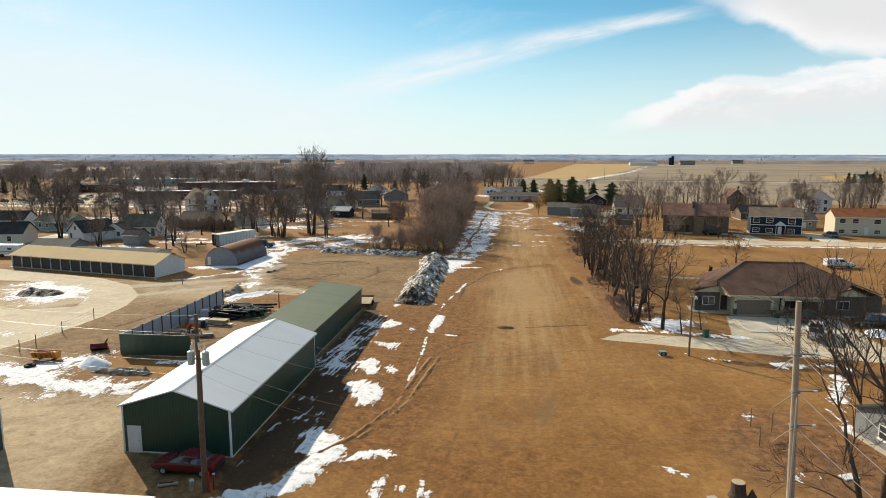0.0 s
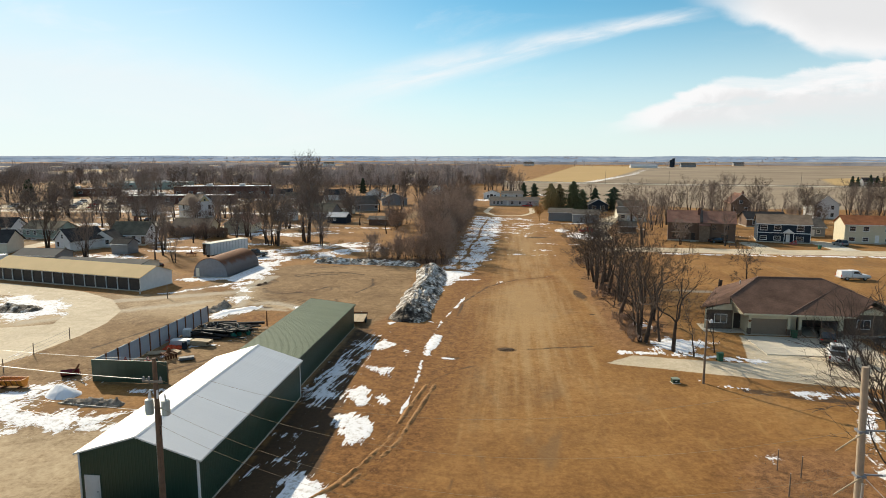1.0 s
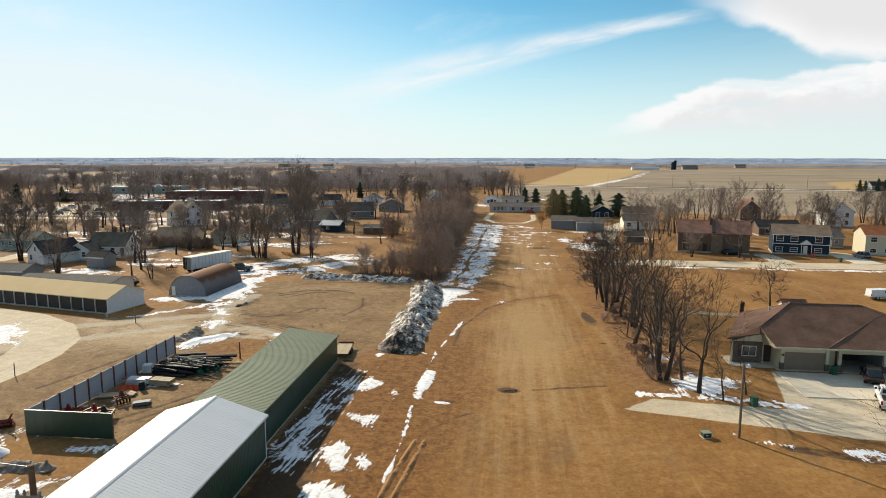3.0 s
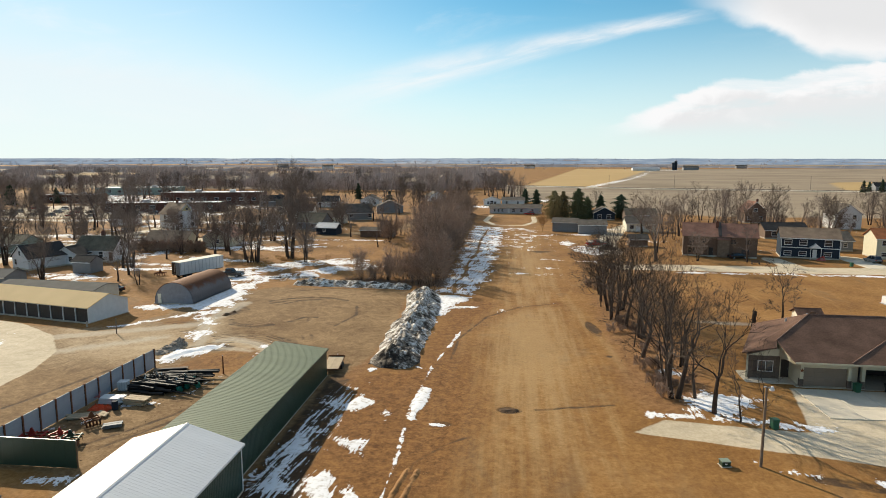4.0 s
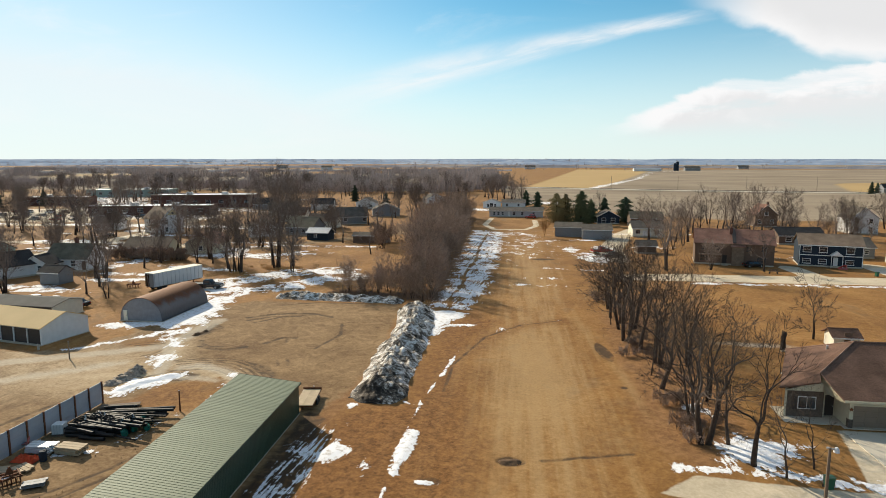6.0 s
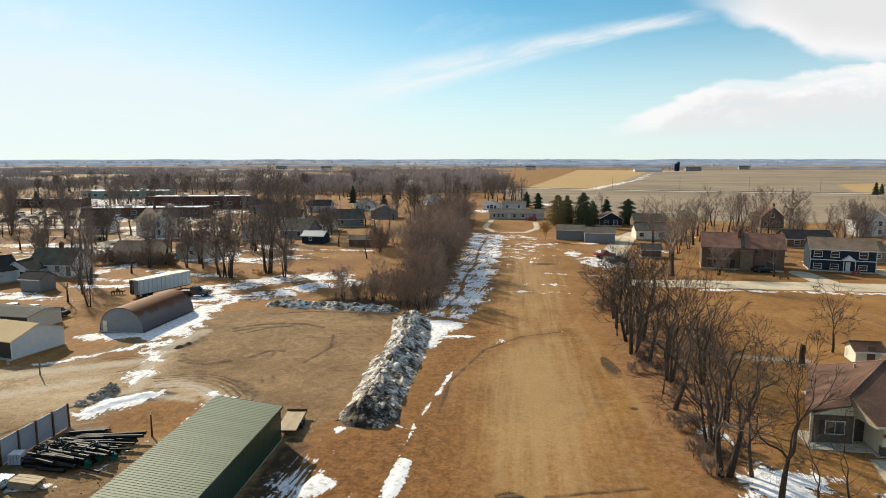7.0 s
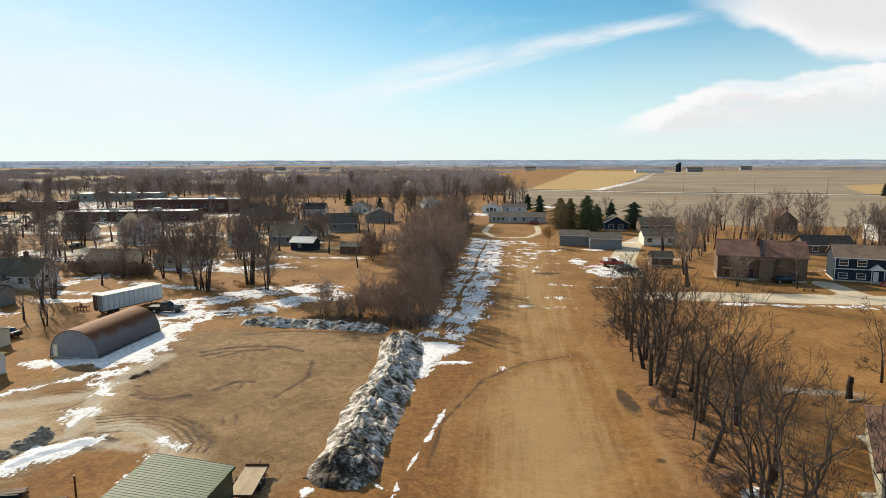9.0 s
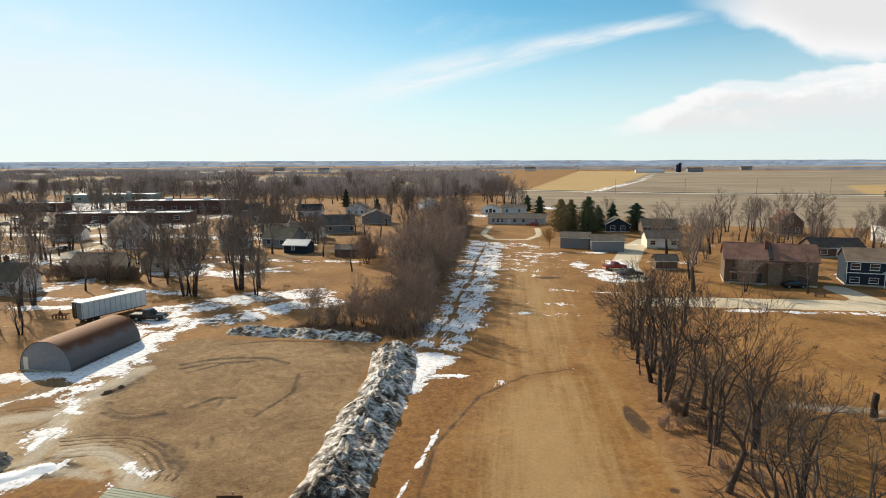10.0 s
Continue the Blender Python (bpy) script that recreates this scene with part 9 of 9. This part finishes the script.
# farmstead on the skyline
for x, y, h in ((327, 1352, 15), (333, 1358, 18)):
    t = tagged(empty("silo", pose(x, y, 1.0)), "tall dark blue farm silo", "silo")
    part("barrel", tube([(0, 0, -1), (0, 0, h)], [2.9, 2.9], 20), M_NAVY, t)
    part("dome", tube([(0, 0, h), (0, 0, h + 1.0), (0, 0, h + 1.7)], [2.9, 2.1, 0.3], 20), M_GREYSIDE, t)
house("barn", "long white farm barn with pale roof", pose(238, 1305, 1.0), 52, 14, 4.0, 6.5, M_WHITE, M_STEEL, "x", category="barn")
house("barn", "grey farm barn on the skyline", pose(352, 1370, 1.0), 30, 14, 5.0, 9, M_GREYSIDE, M_GREY_ROOF, "x", category="barn")
house("farmhouse", "grey farmhouse among evergreens", pose(276, 530, 0), 12, 9, 4, 7, M_GREYSIDE, M_DARK_ROOF, "x", wins=[("f", 2, 1.2, 1.2, 1.4), ("f", 8, 1.2, 1.2, 1.4)])
for i, (x, y) in enumerate(((520, 1560), (-420, 1400), (-560, 1500), (30, 1500))):
    house("barn", "distant pale farm building on the plain", pose(x, y, 2.0), 24, 12, 4.5, 8, M_WHITE if i % 2 else M_GREYSIDE, M_GREY_ROOF, "x", category="barn")

# the road across the far fields, with its dark ditch
for nm, lab, mt, off, half in (("road", "pale gravel road between far fields", M_DRIVE, 0.0, 5.0), ("ditch", "dark wet ditch beside a gravel road", M_SOIL, 11.0, 4.5)):
    v = []
    for x, y in ((-60, 620), (23, 587), (119, 551.5), (264, 525), (1500, 420)):
        z = land(x, y) + 0.35
        v += [(x, y + off - half, z), (x, y + off + half, z), (x, y + off - half, z - 0.6), (x, y + off + half, z - 0.6)]
    f = []
    for i in range(4):
        q = 4 * i
        f += [(q, q + 4, q + 5, q + 1), (q, q + 2, q + 6, q + 4), (q + 1, q + 5, q + 7, q + 3)]
    tagged(raw(nm, v, f, mt), lab, nm, kind="structure")
# by the pole's foot
t = tagged(empty("vent_pipe", pose(-21.7, 31.6, 0)), "leaning grey vent pipe beside a pole", "pipe")
part("shaft", tube([(0, 0, -0.1), (0.08, 0, 0.75)], [0.13, 0.13], 10), M_STEEL, t)
part("hood", tube([(0.08, 0, 0.75), (0.1, 0, 0.9)], [0.18, 0.05], 10), M_STEEL, t)
t = tagged(empty("marker_post", pose(-20.2, 31.9, 0)), "red marker post at the pole's foot", "post")
part("shaft", boxed(-0.06, 0.06, -0.05, 0.05, -0.1, 1.1), M_RED, t)
part("cap", boxed(-0.08, 0.08, -0.07, 0.07, 1.1, 1.18), M_TRIM, t)
t = tagged(empty("log", pose(-24.2, 31.8, 0.12, 0, 90, 20)), "pale sawn log lying on the yard", "log")
part("stem", tube([(0, 0, 0), (0, 0, 1.3)], [0.13, 0.12], 10), M_DECK, t)
part("bark_strip", boxed(-0.14, -0.1, -0.05, 0.05, 0.1, 1.0), M_BARK, t)
# play car and toys by the street
t = tagged(empty("play_set", pose(76.2, 178.2, 0, 0, 0, 10)), "faded red plastic play set before a house", "toy")
part("base", boxed(-0.9, 0.9, -0.5, 0.5, 0.05, 0.35, bevel=0.05), M_PINK, t)
part("slide", prism([(-0.9, 0.35), (0.6, 1.0), (0.6, 1.1), (-0.9, 0.45)], -0.3, 0.3), M_RED, t)
part("ladder", boxed(0.6, 0.75, -0.3, 0.3, 0, 1.1), M_PINK, t)
